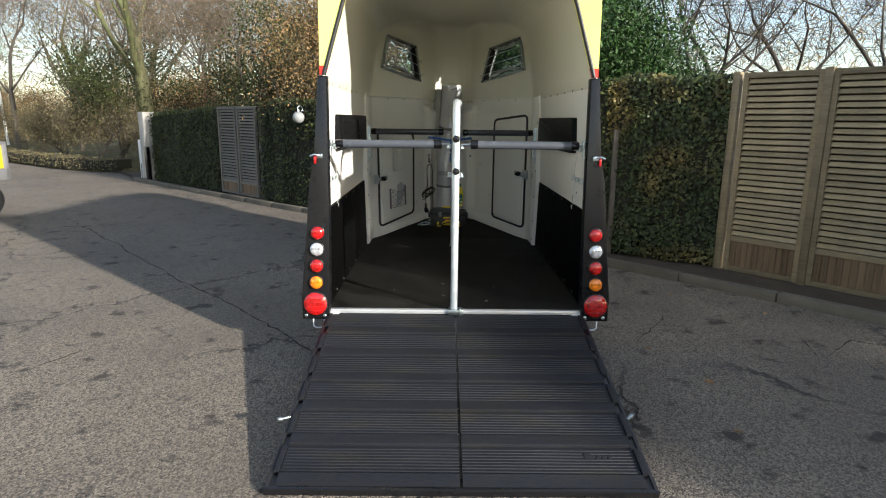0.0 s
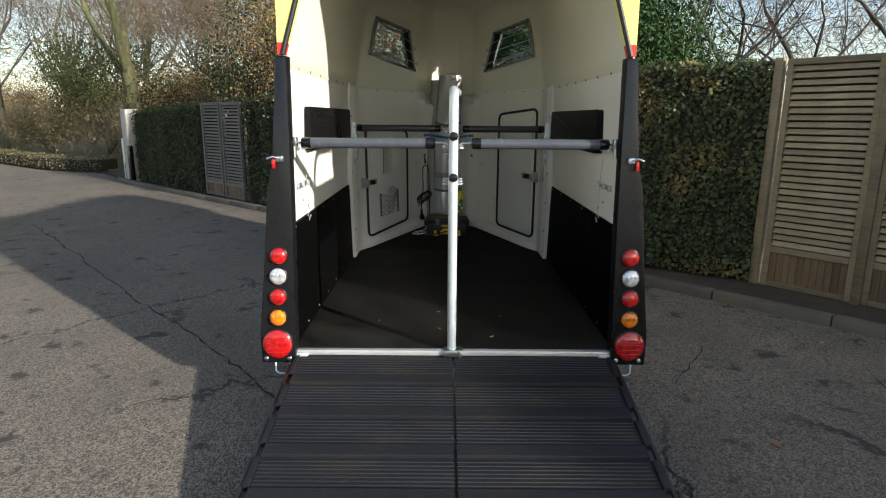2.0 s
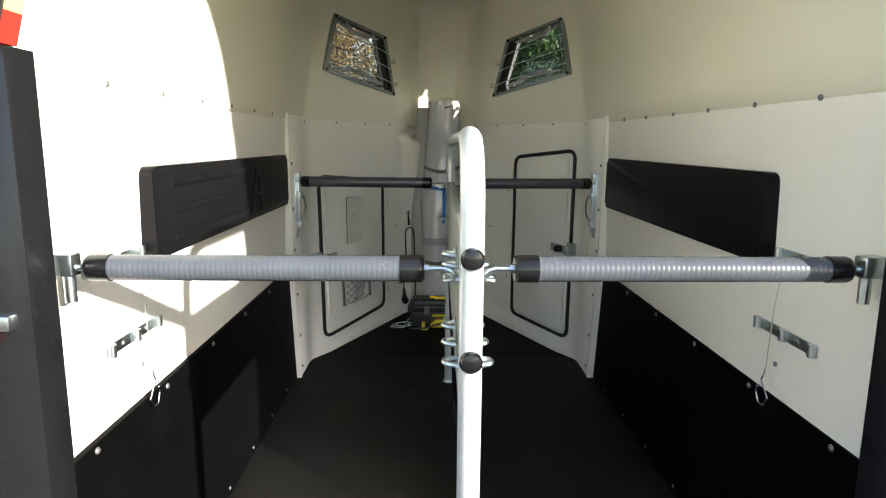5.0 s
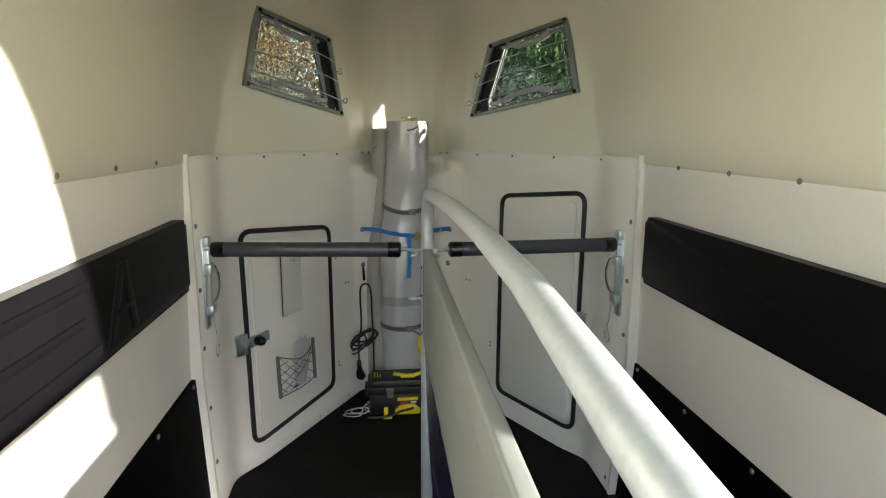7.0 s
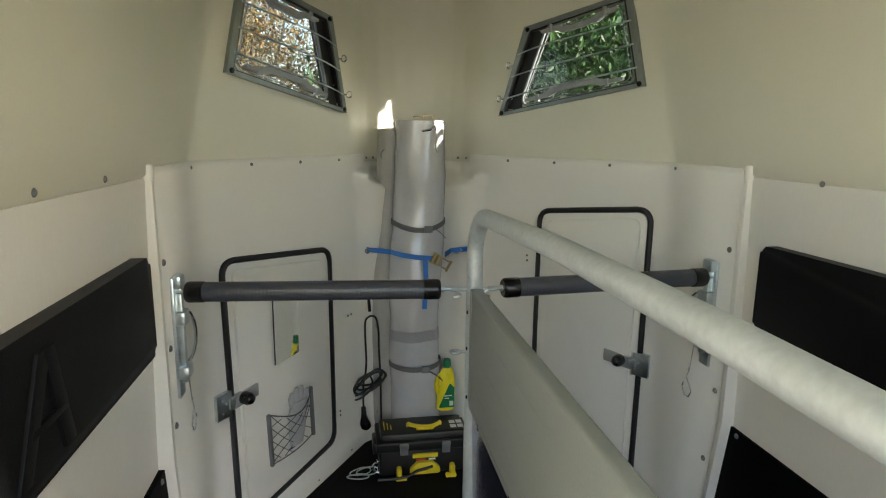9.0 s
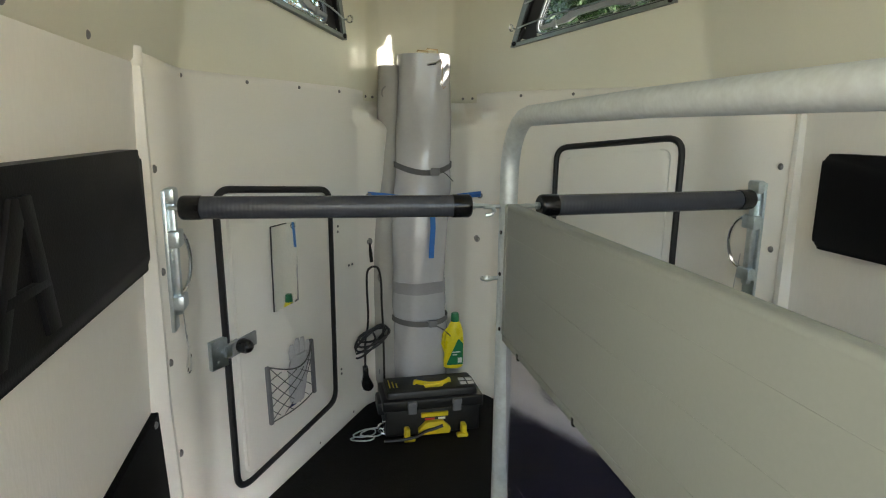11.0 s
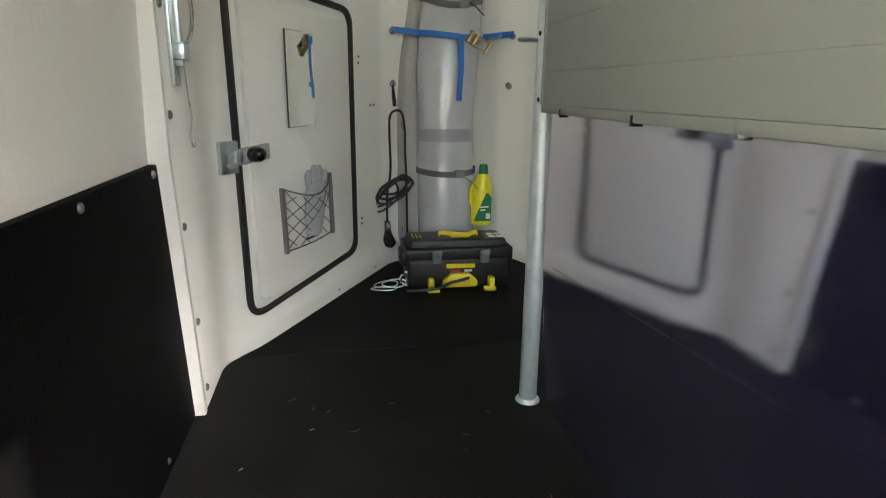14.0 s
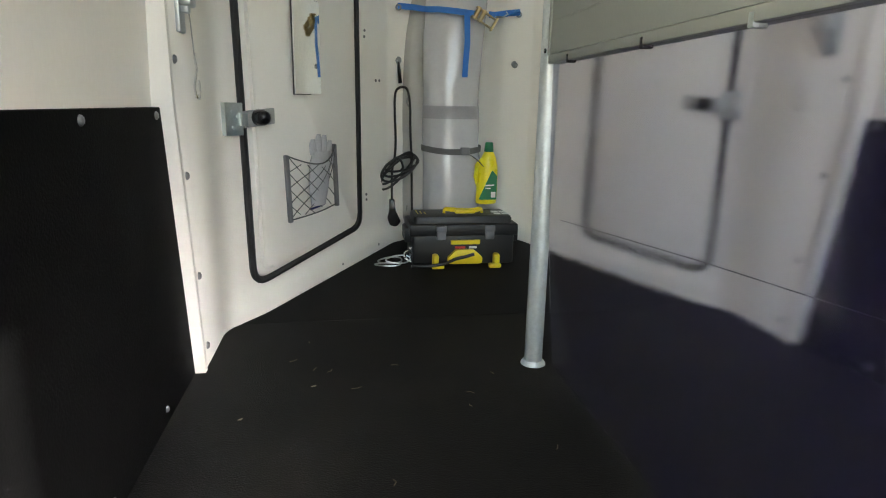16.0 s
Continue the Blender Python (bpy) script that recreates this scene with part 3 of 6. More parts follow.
bm = bmesh.new()
RL = 1.625
deck = [(-0.915, 0.0), (0.915, 0.0), (0.920, RL), (-0.920, RL)]
slab(bm, deck, on_ramp, -0.045, -0.004)
ramp_part = part("ramp", bm, PILLAR, trailer, "lowered loading ramp with ribbed black rubber mats", smooth=False)
CLEATS = [0.200, 0.466, 0.732, 0.996, 1.268, 1.540]
for s in (-1, 1):
    prof = [(0.008, 0.0)]
    prev = 0.02
    for c in CLEATS:
        a = prev + 0.010
        span = c - 0.012 - a
        k = max(3, int(span / 0.0205))
        for i in range(k):
            q = a + span * i / k
            prof += [(q, 0.002), (q + 0.003, 0.0052), (q + 0.012, 0.0052), (q + 0.015, 0.002)]
        prof += [(c - 0.010, 0.002), (c, 0.013), (c + 0.006, 0.0155), (c + 0.074, 0.0165), (c + 0.079, 0.014), (c + 0.081, 0.002)]
        prev = c + 0.083
    prof = [p for p in prof if p[0] < RL - 0.012] + [(RL - 0.01, 0.004)]
    bm = bmesh.new()
    lines = []
    for x in (0.007, 0.87):
        lines.append([bm.verts.new(on_ramp(s * x * (1 + 0.004 * q / RL), q, h)) for q, h in prof] + [bm.verts.new(on_ramp(s * x, RL - 0.01, -0.006)), bm.verts.new(on_ramp(s * x, 0.008, -0.006))])
    a, b = lines
    n = len(a)
    for i in range(n):
        bm.faces.new((a[i], a[(i + 1) % n], b[(i + 1) % n], b[i]))
    bm.faces.new(a)
    bm.faces.new(b[::-1])
    part("rubber_mat", bm, RAMPMAT, ramp_part, "ribbed black rubber ramp mat with raised cleats", smooth=False)
    # outer stepped border
    prev = 0.0
    for c in CLEATS:
        bm = bmesh.new()
        q0, q1 = prev + 0.095 if prev else 0.03, c - 0.004
        poly = [(s * (0.872 + 0.004 * q0 / RL), q0), (s * (0.898 + 0.004 * q0 / RL), q0), (s * (0.898 + 0.004 * q1 / RL), q1), (s * (0.872 + 0.004 * q1 / RL), q1)]
        slab(bm, poly, on_ramp, -0.003, 0.016, 0.003)
        part("mat_border", bm, RAMPMAT, ramp_part)
        prev = c
    bm = bmesh.new()
    slab(bm, [(s * 0.90, 0.0), (s * 0.918, 0.0), (s * 0.923, RL), (s * 0.905, RL)], on_ramp, -0.05, 0.006, 0.003)
    part("ramp_edge", bm, SEAL, ramp_part)
    bm = bmesh.new()
    m = Matrix.Translation(on_ramp(s * 0.915, 1.13, 0.0)) @ Matrix.Rotation(s * radians(-28) if s < 0 else radians(50), 4, 'Z')
    box(bm, 0, s * 0.065, -0.009, 0.009, -0.006, 0.008, 0.003, 2, m)
    box(bm, s * 0.042, s * 0.070, -0.012, 0.012, -0.010, 0.010, 0.003, 2, m)
    part("ramp_latch", bm, ZINC, ramp_part, "zinc over-centre latch tongue on the ramp edge")
bm = bmesh.new()
slab(bm, [(-0.925, RL - 0.004), (0.925, RL - 0.004), (0.925, RL + 0.016), (-0.925, RL + 0.016)], on_ramp, -0.048, 0.004, 0.003)
part("ramp_nose", bm, PILLAR, ramp_part, "worn black edge along the foot of the ramp")
bm = bmesh.new()
for i, (w, h, k) in enumerate(((0.03, 0.036, 0), (0.016, 0.022, 1), (0.016, 0.022, 2), (0.016, 0.022, 3), (0.016, 0.022, 4))):
    x = 0.62 + 0.03 * i
    slab(bm, [(x, 1.43 - h), (x + w, 1.43 - h), (x + w, 1.43), (x, 1.43)], on_ramp, 0.003, 0.0075)
part("moulded_mark", bm, SEAL, ramp_part, "row of small moulded bars on the mat")

# ---- fittings fixed to the trailer ----
def screw_mesh():
    bm = bmesh.new()
    tube(bm, [(0, 0, 0), (0, 0, 0.0025), (0, 0, 0.005), (0, 0, 0.0055)], [0.0085, 0.0082, 0.0055, 0.002], 10)
    return finish(bm, "screw", SCREWSTEEL)


SCREW = screw_mesh()


def screw(p, d, parent, size=1.0):
    ob = new("screw", SCREW)
    ob.matrix_basis = Matrix.Translation(p) @ Vector(d).to_track_quat('Z', 'Y').to_matrix().to_4x4() @ Matrix.Diagonal((size, size, size, 1))
    ob.parent = parent
    return ob


for s in (-1, 1):
    for i in range(6):
        screw((s * (wall_x(1.94) - 0.004), 0.358 + 0.3135 * i, 1.948 + 0.016 * (s < 0)), (-s, 0, 0), trailer, 1.05)
    for i in range(6):
        screw((s * (0.928 if s > 0 else 0.920), 0.19 + 0.398 * i, 1.068), (-s, 0, 0), trailer, 1.1)
    for i in range(7):
        screw((s * (0.928 if s > 0 else 0.920), 0.08 + 0.33 * i, FLOOR + 0.035), (-s, 0, 0), trailer, 0.9)
    for z in (1.70, 1.44, 1.195, 0.92, 0.65, 0.44):
        screw((s * 0.8955, lining_edge(z) + 0.060, z), (-s, 0, 0), trailer, 1.25)
    place = on_door(s)
    nd = (s * DOOR_N.x, DOOR_N.y, 0)
    for x in (0.915, 0.897, 0.733, 0.566, 0.408):
        y = front_y(x)
        screw((s * (x - 0.010), y - 0.024, 1.951), nd if x < 0.89 else (-s, 0, 0), trailer, 0.8)
    screw((s * 0.262, 3.60, 1.95), (-s * 0.7, -0.7, 0), trailer, 0.8)
    screw((s * 0.225, 3.645, 1.95), (-s * 0.4, -0.9, 0), trailer, 0.8)
    for u in (0.02, 0.28, 0.55, 0.80):
        screw(place(u, floor_z(DOOR_O.y + DOOR_D.y * u) + 0.024, 0.026 * min(1, u * 3)), nd, trailer, 1.15)
    for u, z in ((0.752, 1.386), (0.750, 1.362), (0.752, 0.729), (0.753, 0.707), (0.827, 1.197), (0.852, 1.198)):
        screw(place(u - (0.1 if s > 0 and u < 0.8 else 0), z + (0.12 if s > 0 and u < 0.8 else 0), 0.002), nd, trailer, 0.7)


def groom_door(s, poly, lock_z, label):
    """A small door in the slanted front wall: moulded leaf, rubber seal, slam lock."""
    place = on_door(s)
    c = (sum(p[0] for p in poly) / 4, sum(p[1] for p in poly) / 4)

    def inset(d):
        out = []
        for u, v in poly:
            q = Vector((c[0] - u, c[1] - v))
            out.append((u + d * (1 if q.x > 0 else -1), v + d * (1 if q.y > 0 else -1)))
        return out
    # raised surround, leaf with a shallow inner field
    bm = bmesh.new()
    slab(bm, rounded(inset(0.012), 0.055), place, -0.004, 0.006, 0.003)
    leaf = part("groom_door", bm, GEL, trailer, label)
    bm = bmesh.new()
    slab(bm, rounded(inset(0.040), 0.040), place, 0.004, 0.020, 0.012)
    part("door_field", bm, GEL, leaf)
    bm = bmesh.new()
    tube(bm, [place(u, v, 0.006) for u, v in rounded(poly, 0.06, 7)], 0.0125, 8, closed=True)
    part("door_seal", bm, SEAL, leaf, "black rubber door seal")
    # lock: wall plate, arm, knob
    bm = bmesh.new()
    z = lock_z
    pl = [(0.014, z - 0.052), (0.084, z - 0.052), (0.084, z + 0.048), (0.014, z + 0.048)]
    slab(bm, pl, place, 0.0, 0.022, 0.002)
    slab(bm, [(0.07, z - 0.022), (0.098, z - 0.022), (0.098, z + 0.018), (0.07, z + 0.018)], place, 0.010, 0.030, 0.002)
    for du, dz in ((0.042, 0.022), (0.042, -0.028), (0.060, 0.005)):
        disc(bm, place(du, z + dz, 0.022), place(0, 0, 1) - place(0, 0, 0), 0.005, 0.003, 8)
    part("lock_plate", bm, ZINC, leaf, "zinc slam-lock plate")
    bm = bmesh.new()
    slab(bm, rounded([(0.085, z - 0.030), (0.215, z - 0.018), (0.215, z + 0.034), (0.085, z + 0.022)], 0.004, 2), place, 0.012, 0.028, 0.002)
    part("lock_arm", bm, CATCH, leaf, "grey lock arm")
    bm = bmesh.new()
    n = place(0, 0, 1) - place(0, 0, 0)
    p = place(0.137, z + 0.003, 0.027)
    tube(bm, [p, p + n * 0.004, p + n * 0.03, p + n * 0.045, p + n * 0.052], [0.024, 0.026, 0.025, 0.018, 0.006], 16)
    part("lock_knob", bm, CAP, leaf, "round black knob")
    return leaf


door_l = groom_door(-1, [(0.083, 1.602), (0.692, 1.550), (0.697, 0.603), (0.104, 0.493)], 1.050, "narrow white groom's door, closed, in the slanted wall")
groom_door(1, [(0.056, 1.782), (0.585, 1.728), (0.585, 0.570), (0.062, 0.502)], 1.122, "tall white groom's door, closed, in the slanted wall")

# mirror on the left door
place = on_door(-1)
bm = bmesh.new()
tilted = lambda u, v, w: place(u, v, w + 0.038 - 0.025 * (u - 0.305) / 0.185)
slab(bm, [(0.305, 1.448), (0.495, 1.448), (0.485, 1.134), (0.305, 1.130)], tilted, -0.004, 0.003)
part("mirror", bm, MIRROR, door_l, "small frameless mirror stuck to the door", smooth=False)
bm = bmesh.new()
slab(bm, [(0.3028, 1.4502), (0.4972, 1.4502), (0.4872, 1.1318), (0.3028, 1.1278)], tilted, -0.007, -0.0042)
part("mirror_back", bm, SEAL, door_l, "dark edge of the mirror's backing", smooth=False)
# net pocket
for (u0, z0), (u1, z1) in (((0.262, 0.925), (0.272, 0.686)), ((0.520, 0.952), (0.530, 0.712))):
    bm = bmesh.new()
    slab(bm, rounded([(u0 - 0.009, z0), (u0 + 0.009, z0), (u1 + 0.009, z1), (u1 - 0.009, z1)], 0.006, 3), place, 0.018, 0.031, 0.003)
    part("net_holder", bm, GREYPL, door_l, "grey plastic holder of a net pocket")
bm = bmesh.new()


def net_p(a, b):
    """a across, b down the net, which bellies out and sags at its rim."""
    u = 0.268 + 0.255 * a
    top = 0.920 + 0.030 * a - 0.045 * math.sin(math.pi * a)
    bot = 0.695 + 0.028 * a
    return place(u, top + (bot - top) * b, 0.027 + 0.045 * math.sin(math.pi * a) * (1 - 0.6 * b))


for k in range(-4, 6):
    for sgn in (1, -1):
        pts = []
        for i in range(13):
            a = i / 12
            b = k * 0.25 + sgn * a * 1.15 + (0 if sgn > 0 else 0.0)
            if -0.001 <= b <= 1.001:
                pts.append(net_p(a, b))
        if len(pts) > 1:
            tube(bm, pts, 0.0018, 5)
tube(bm, [net_p(i / 12, 0) for i in range(13)], 0.0028, 6)
tube(bm, [net_p(i / 12, 1) for i in range(13)], 0.0024, 6)
part("netting", bm, NET, door_l, "dark cord net pocket holding a glove")

# ---- windows in the nose ----
def nose_window(s, poly, label):
    place = on_door(s)
    n = place(0, 0, 1) - place(0, 0, 0)
    c = Vector((sum(p[0] for p in poly) / 4, sum(p[1] for p in poly) / 4))

    def ring(d):
        return [tuple(Vector(p) + (c - Vector(p)).normalized() * d) for p in poly]

    def border(bm, outer, inner, w0, w1):
        vs = [[bm.verts.new(place(u, v, w)) for u, v in q] for q, w in ((outer, w0), (outer, w1), (inner, w1), (inner, w0))]
        k = len(outer)
        for a in range(4):
            for i in range(k):
                bm.faces.new((vs[a][i], vs[a][(i + 1) % k], vs[(a + 1) % 4][(i + 1) % k], vs[(a + 1) % 4][i]))
    bm = bmesh.new()
    border(bm, ring(0.0), ring(0.032), -0.012, 0.012)
    win = part("nose_window", bm, FRAMESTEEL, trailer, label, angle=20)
    bm = bmesh.new()
    border(bm, ring(0.031), ring(0.043), -0.016, 0.004)
    part("window_rubber", bm, SEAL, win, "black rubber window surround", angle=20)
    # pane set towards the outer side; black strip paints the shadowed gap beside it
    (u0, v0), (u1, v1), (u2, v2), (u3, v3) = ring(0.040)
    strip = 0.066
    inner = [(u0, v0), (u1 - strip, v1 + 0.19 * strip), (u2 - strip, v2 + 0.16 * strip), (u3, v3)]
    bm = bmesh.new()
    slab(bm, [(inner[1][0] - 0.022, inner[1][1] + 0.004), (u1 + 0.004, v1), (u2 + 0.004, v2), (inner[2][0] - 0.022, inner[2][1] + 0.004)], place, -0.022, -0.016)
    part("rubber_strip", bm, SEAL, win)
    ci = Vector((sum(p[0] for p in inner) / 4, sum(p[1] for p in inner) / 4))
    shrink = lambda d: [tuple(Vector(p) + (ci - Vector(p)).normalized() * d) for p in inner]
    bm = bmesh.new()
    border(bm, rounded(shrink(0.002), 0.045, 5), rounded(shrink(0.012), 0.042, 5), -0.012, -0.001)
    border(bm, rounded(shrink(0.026), 0.036, 5), rounded(shrink(0.031), 0.034, 5), -0.007, -0.003)
    part("pane_frame", bm, PANERIM, win, "pale clear-plastic rim of the pane", angle=30)
    bm = bmesh.new()
    slab(bm, rounded(shrink(0.007), 0.043, 5), place, -0.0095, -0.0065)
    pane = part("pane", bm, GLASS, win, "clear acrylic pane", smooth=False)
    pane.visible_shadow = False
    # wire guard with eyelets
    (u0, v0), (u1, v1), (u2, v2), (u3, v3) = poly
    for f in (0.30, 0.55, 0.80):
        a = Vector((u0 + (u3 - u0) * f + 0.02, v0 + (v3 - v0) * f))
        b = Vector((u1 + (u2 - u1) * f - 0.01, v1 + (v2 - v1) * f))
        bm = bmesh.new()
        pts = [place(*a, 0.012)] + [place(*a.lerp(b, k / 10), 0.014 + 0.030 * math.sin(math.pi * (k / 10) ** 1.8)) for k in range(1, 10)] + [place(*b, 0.012)]
        tube(bm, pts, 0.0035, 8)
        part("guard_wire", bm, ZINC, win)
    for f in (0.42, 0.80):
        b = Vector((u1 + (u2 - u1) * f + 0.012, v1 + (v2 - v1) * f))
        bm = bmesh.new()
        o = place(*b, 0.030)
        tube(bm, arc(o, 0.014, 0, 360, 14, n, Vector((0, 0, 1)))[:-1], 0.0035, 7, closed=True)
        tube(bm, [place(*b, 0.0), place(*b, 0.018)], 0.005, 8)
        part("guard_eyelet", bm, CHROME, win)
    # moulded catch bars along the top and bottom edges
    for f, way in ((0.105, 1), (0.895, -1)):
        a = Vector((u0 + (u3 - u0) * f, v0 + (v3 - v0) * f))
        b = Vector((u1 + (u2 - u1) * f, v1 + (v2 - v1) * f))
        d = (b - a)
        q = Vector((d.y, -d.x)).normalized() * way
        # an arched grip with the hollow under it open
        arch = [(0.12, 0), (0.27, 0), (0.34, 0.016), (0.56, 0.016), (0.62, 0), (0.80, 0), (0.80, 0.013), (0.67, 0.017), (0.60, 0.036), (0.30, 0.036), (0.22, 0.017), (0.12, 0.013)]
        bm = bmesh.new()
        slab(bm, rounded([tuple(a + d * k + q * m) for k, m in arch], 0.005, 2), place, -0.002, 0.018)
        part("window_catch", bm, CATCH, win, "grey moulded window catch bar")
        for k in (0.22, 0.70):
            bm = bmesh.new()
            slab(bm, [tuple(a + d * (k + x) + q * m) for x, m in ((-0.012, -0.012), (0.012, -0.012), (0.012, 0.020), (-0.012, 0.020))], place, 0.012, 0.026, 0.002)
            part("catch_clip", bm, CATCH, win)
    for q in ring(0.024):
        bm = bmesh.new()
        disc(bm, place(*q, 0.012), n, 0.010, 0.005, 12, 0.001)
        part("corner_screw", bm, CAP, win)
    return win


nose_window(-1, WINDOW_L, "slanted nose window with steel frame and wire guard")
nose_window(1, WINDOW_R, "slanted nose window with steel frame and wire guard")

# ---- padded side cushions ----
for s, y0, y1, z0, z1 in ((-1, 0.505, 2.105, 1.488, 1.754), (1, 0.515, 2.105, 1.480, 1.748)):
    bm = bmesh.new()
    poly = rounded([(y0, z0), (y1, z0), (y1, z1), (y0, z1)], 0.034, 9)
    slab(bm, poly, lambda u, v, w: Vector((s * (0.925 - w), u, v)), 0.0, 0.047, 0.010)
    pad = part("side_pad", bm, PAD, trailer, "long black foam pad on the side wall" if s > 0 else "long black foam pad with a moulded mark on the side wall")
    if s < 0:
        plates = [[(0.62, 1.715), (1.33, 1.715), (1.33, 1.690), (0.62, 1.690)], [(0.62, 1.630), (1.30, 1.630), (1.30, 1.607), (0.62, 1.607)], [(0.62, 1.545), (1.36, 1.545), (1.36, 1.520), (0.62, 1.520)],
                  [(1.40, 1.520), (1.44, 1.520), (1.545, 1.715), (1.50, 1.715)], [(1.56, 1.520), (1.60, 1.520), (1.555, 1.715), (1.515, 1.715)], [(1.45, 1.585), (1.585, 1.585), (1.58, 1.60), (1.46, 1.60)]]
        for k, poly in enumerate(plates):
            bm = bmesh.new()
            slab(bm, poly, lambda u, v, w: Vector((s * (0.925 - w), u, v)), 0.044, 0.0540 + 0.0004 * (k % 3), 0.003)
            part("moulded_bar", bm, PAD, pad)

# ---- bar brackets on the walls ----
def wall_rail(s, y0, y1, z, label):
    bm = bmesh.new()
    x = wall_x(z) - 0.001
    box(bm, s * x, s * (x - 0.005), y0, y1, z - 0.016, z + 0.016, 0.002)
    rail = part("wall_rail", bm, ZINC, trailer, label)
    for y in (y0 + 0.012, (y0 + y1) / 2, y1 - 0.012):
        bm = bmesh.new()
        pts = arc((s * (x - 0.010), y, z), 0.0115, 0, 360, 14, (1, 0, 0), (0, 1, 0))[:-1]
        lo, hi = [Vector(p) - Vector((0, 0, 0.017)) for p in pts], [Vector(p) + Vector((0, 0, 0.017)) for p in pts]
        a, b = [bm.verts.new(p) for p in lo], [bm.verts.new(p) for p in hi]
        for i in range(len(a)):
            bm.faces.new((a[i], a[(i + 1) % len(a)], b[(i + 1) % len(a)], b[i]))
        bm.faces.new(b)
        part("loop", bm, ZINC, rail)
    for f in (0.27, 0.73):
        screw((s * (x - 0.005), y0 + (y1 - y0) * f, z), (-s, 0, 0), rail, 0.8)
    return rail


def drop_hook(s, p, z1, label):
    """A thin cord with an S-hook at its end."""
    p = Vector(p)
    bm = bmesh.new()
    tube(bm, [p, p + Vector((-s * 0.008, 0.004, -0.1)), (p.x - s * 0.010, p.y + 0.012, z1)], 0.0016, 5)
    cord = part("cord", bm, WIRE, trailer, "thin grey cord with a wire S-hook")
    bm = bmesh.new()
    e = Vector((p.x - s * 0.010, p.y + 0.012, z1))
    pts = [e + Vector((0, 0.004, 0.006)), e, e + Vector((0, 0.010, -0.02)), e + Vector((0, -0.016, -0.05)), e + Vector((0, -0.006, -0.068)), e + Vector((0, 0.012, -0.070)), e + Vector((0, 0.024, -0.052)), e + Vector((0, 0.020, -0.038))]
    pts = [e + (p - e) * 1.5 for p in pts]
    tube(bm, pts, 0.0028, 6)
    part("s_hook", bm, CHROME, cord)


for s in (-1, 1):
    wall_rail(s, 0.20, 0.49, 1.518, "zinc wall rail with three loops for the breeching bar")
    wall_rail(s, 0.285, 0.575, 1.288, "zinc wall rail with three loops below the breeching bar")
    drop_hook(s, (s * 0.915, 0.46, 1.46), 1.16, "")
    screw((s * wall_x(1.19), 0.47, 1.185), (-s, 0, 0), trailer, 1.0)
    # vertical rail near the front bars
    x, dz = 0.898, 0.02 if s > 0 else 0.024
    bm = bmesh.new()
    box(bm, s * x, s * (x - 0.012), 2.318, 2.372, 1.285 - dz, 1.665 - dz, 0.003)
    rail = part("front_rail", bm, ZINC, trailer, "upright zinc rail with slider for the breast bar")
    bm = bmesh.new()
    box(bm, s * (x - 0.006), s * (x - 0.034), 2.318, 2.372, 1.63 - dz, 1.672 - dz, 0.008)
    box(bm, s * (x - 0.01), s * (x - 0.040), 2.316, 2.374, 1.515 - dz, 1.56 - dz, 0.006)
    box(bm, s * (x - 0.01), s * (x - 0.030), 2.332, 2.358, 1.33 - dz, 1.66 - dz, 0.004)
    box(bm, s * (x - 0.01), s * (x - 0.040), 2.316, 2.374, 1.345 - dz, 1.385 - dz, 0.006)
    part("slider", bm, ZINC, rail)
    bm = bmesh.new()
    tube(bm, arc((s * (x - 0.02), 2.375, 1.465 - dz), 0.085, -85, 85, 12, (-s * 0.25, 0.55, 0), (0, 0, 1)), 0.006, 8)
    tube(bm, [(s * (x - 0.02), 2.36, 1.545 - dz), (s * (x - 0.02), 2.39, 1.545 - dz)], 0.009, 8)
    part("grab_ring", bm, CHROME, rail, "bent steel grab ring")
    drop_hook(s, (s * 0.890, 2.40, 1.42 - dz), 1.235 - dz, "")

# ---- loose fittings and things inside ----
def smooth_line(pts, n=6):
    """A smooth line through the points."""
    pts = [Vector(p) for p in pts]
    out = []
    for i in range(len(pts) - 1):
        p0, p1, p2, p3 = pts[max(i - 1, 0)], pts[i], pts[i + 1], pts[min(i + 2, len(pts) - 1)]
        for k in range(n):
            t = k / n
            out.append(0.5 * ((2 * p1) + (p2 - p0) * t + (2 * p0 - 5 * p1 + 4 * p2 - p3) * t * t + (3 * p1 - p0 - 3 * p2 + p3) * t ** 3))
    return out + [pts[-1]]


def ribbon(bm, pts, w, up):
    """A flat webbing along points, w wide in the direction up, with real thickness."""
    pts = [Vector(p) for p in pts]
    up = Vector(up).normalized()
    rows = []
    for i, p in enumerate(pts):
        d = (pts[min(i + 1, len(pts) - 1)] - pts[max(i - 1, 0)]).normalized()
        n = d.cross(up).normalized() * 0.0012
        rows.append([bm.verts.new(p + up * w / 2 + n), bm.verts.new(p - up * w / 2 + n), bm.verts.new(p - up * w / 2 - n), bm.verts.new(p + up * w / 2 - n)])
    for a, b in zip(rows, rows[1:]):
        for k in range(4):
            bm.faces.new((a[k], a[(k + 1) % 4], b[(k + 1) % 4], b[k]))
    bm.faces.new(rows[0])
    bm.faces.new(rows[-1][::-1])


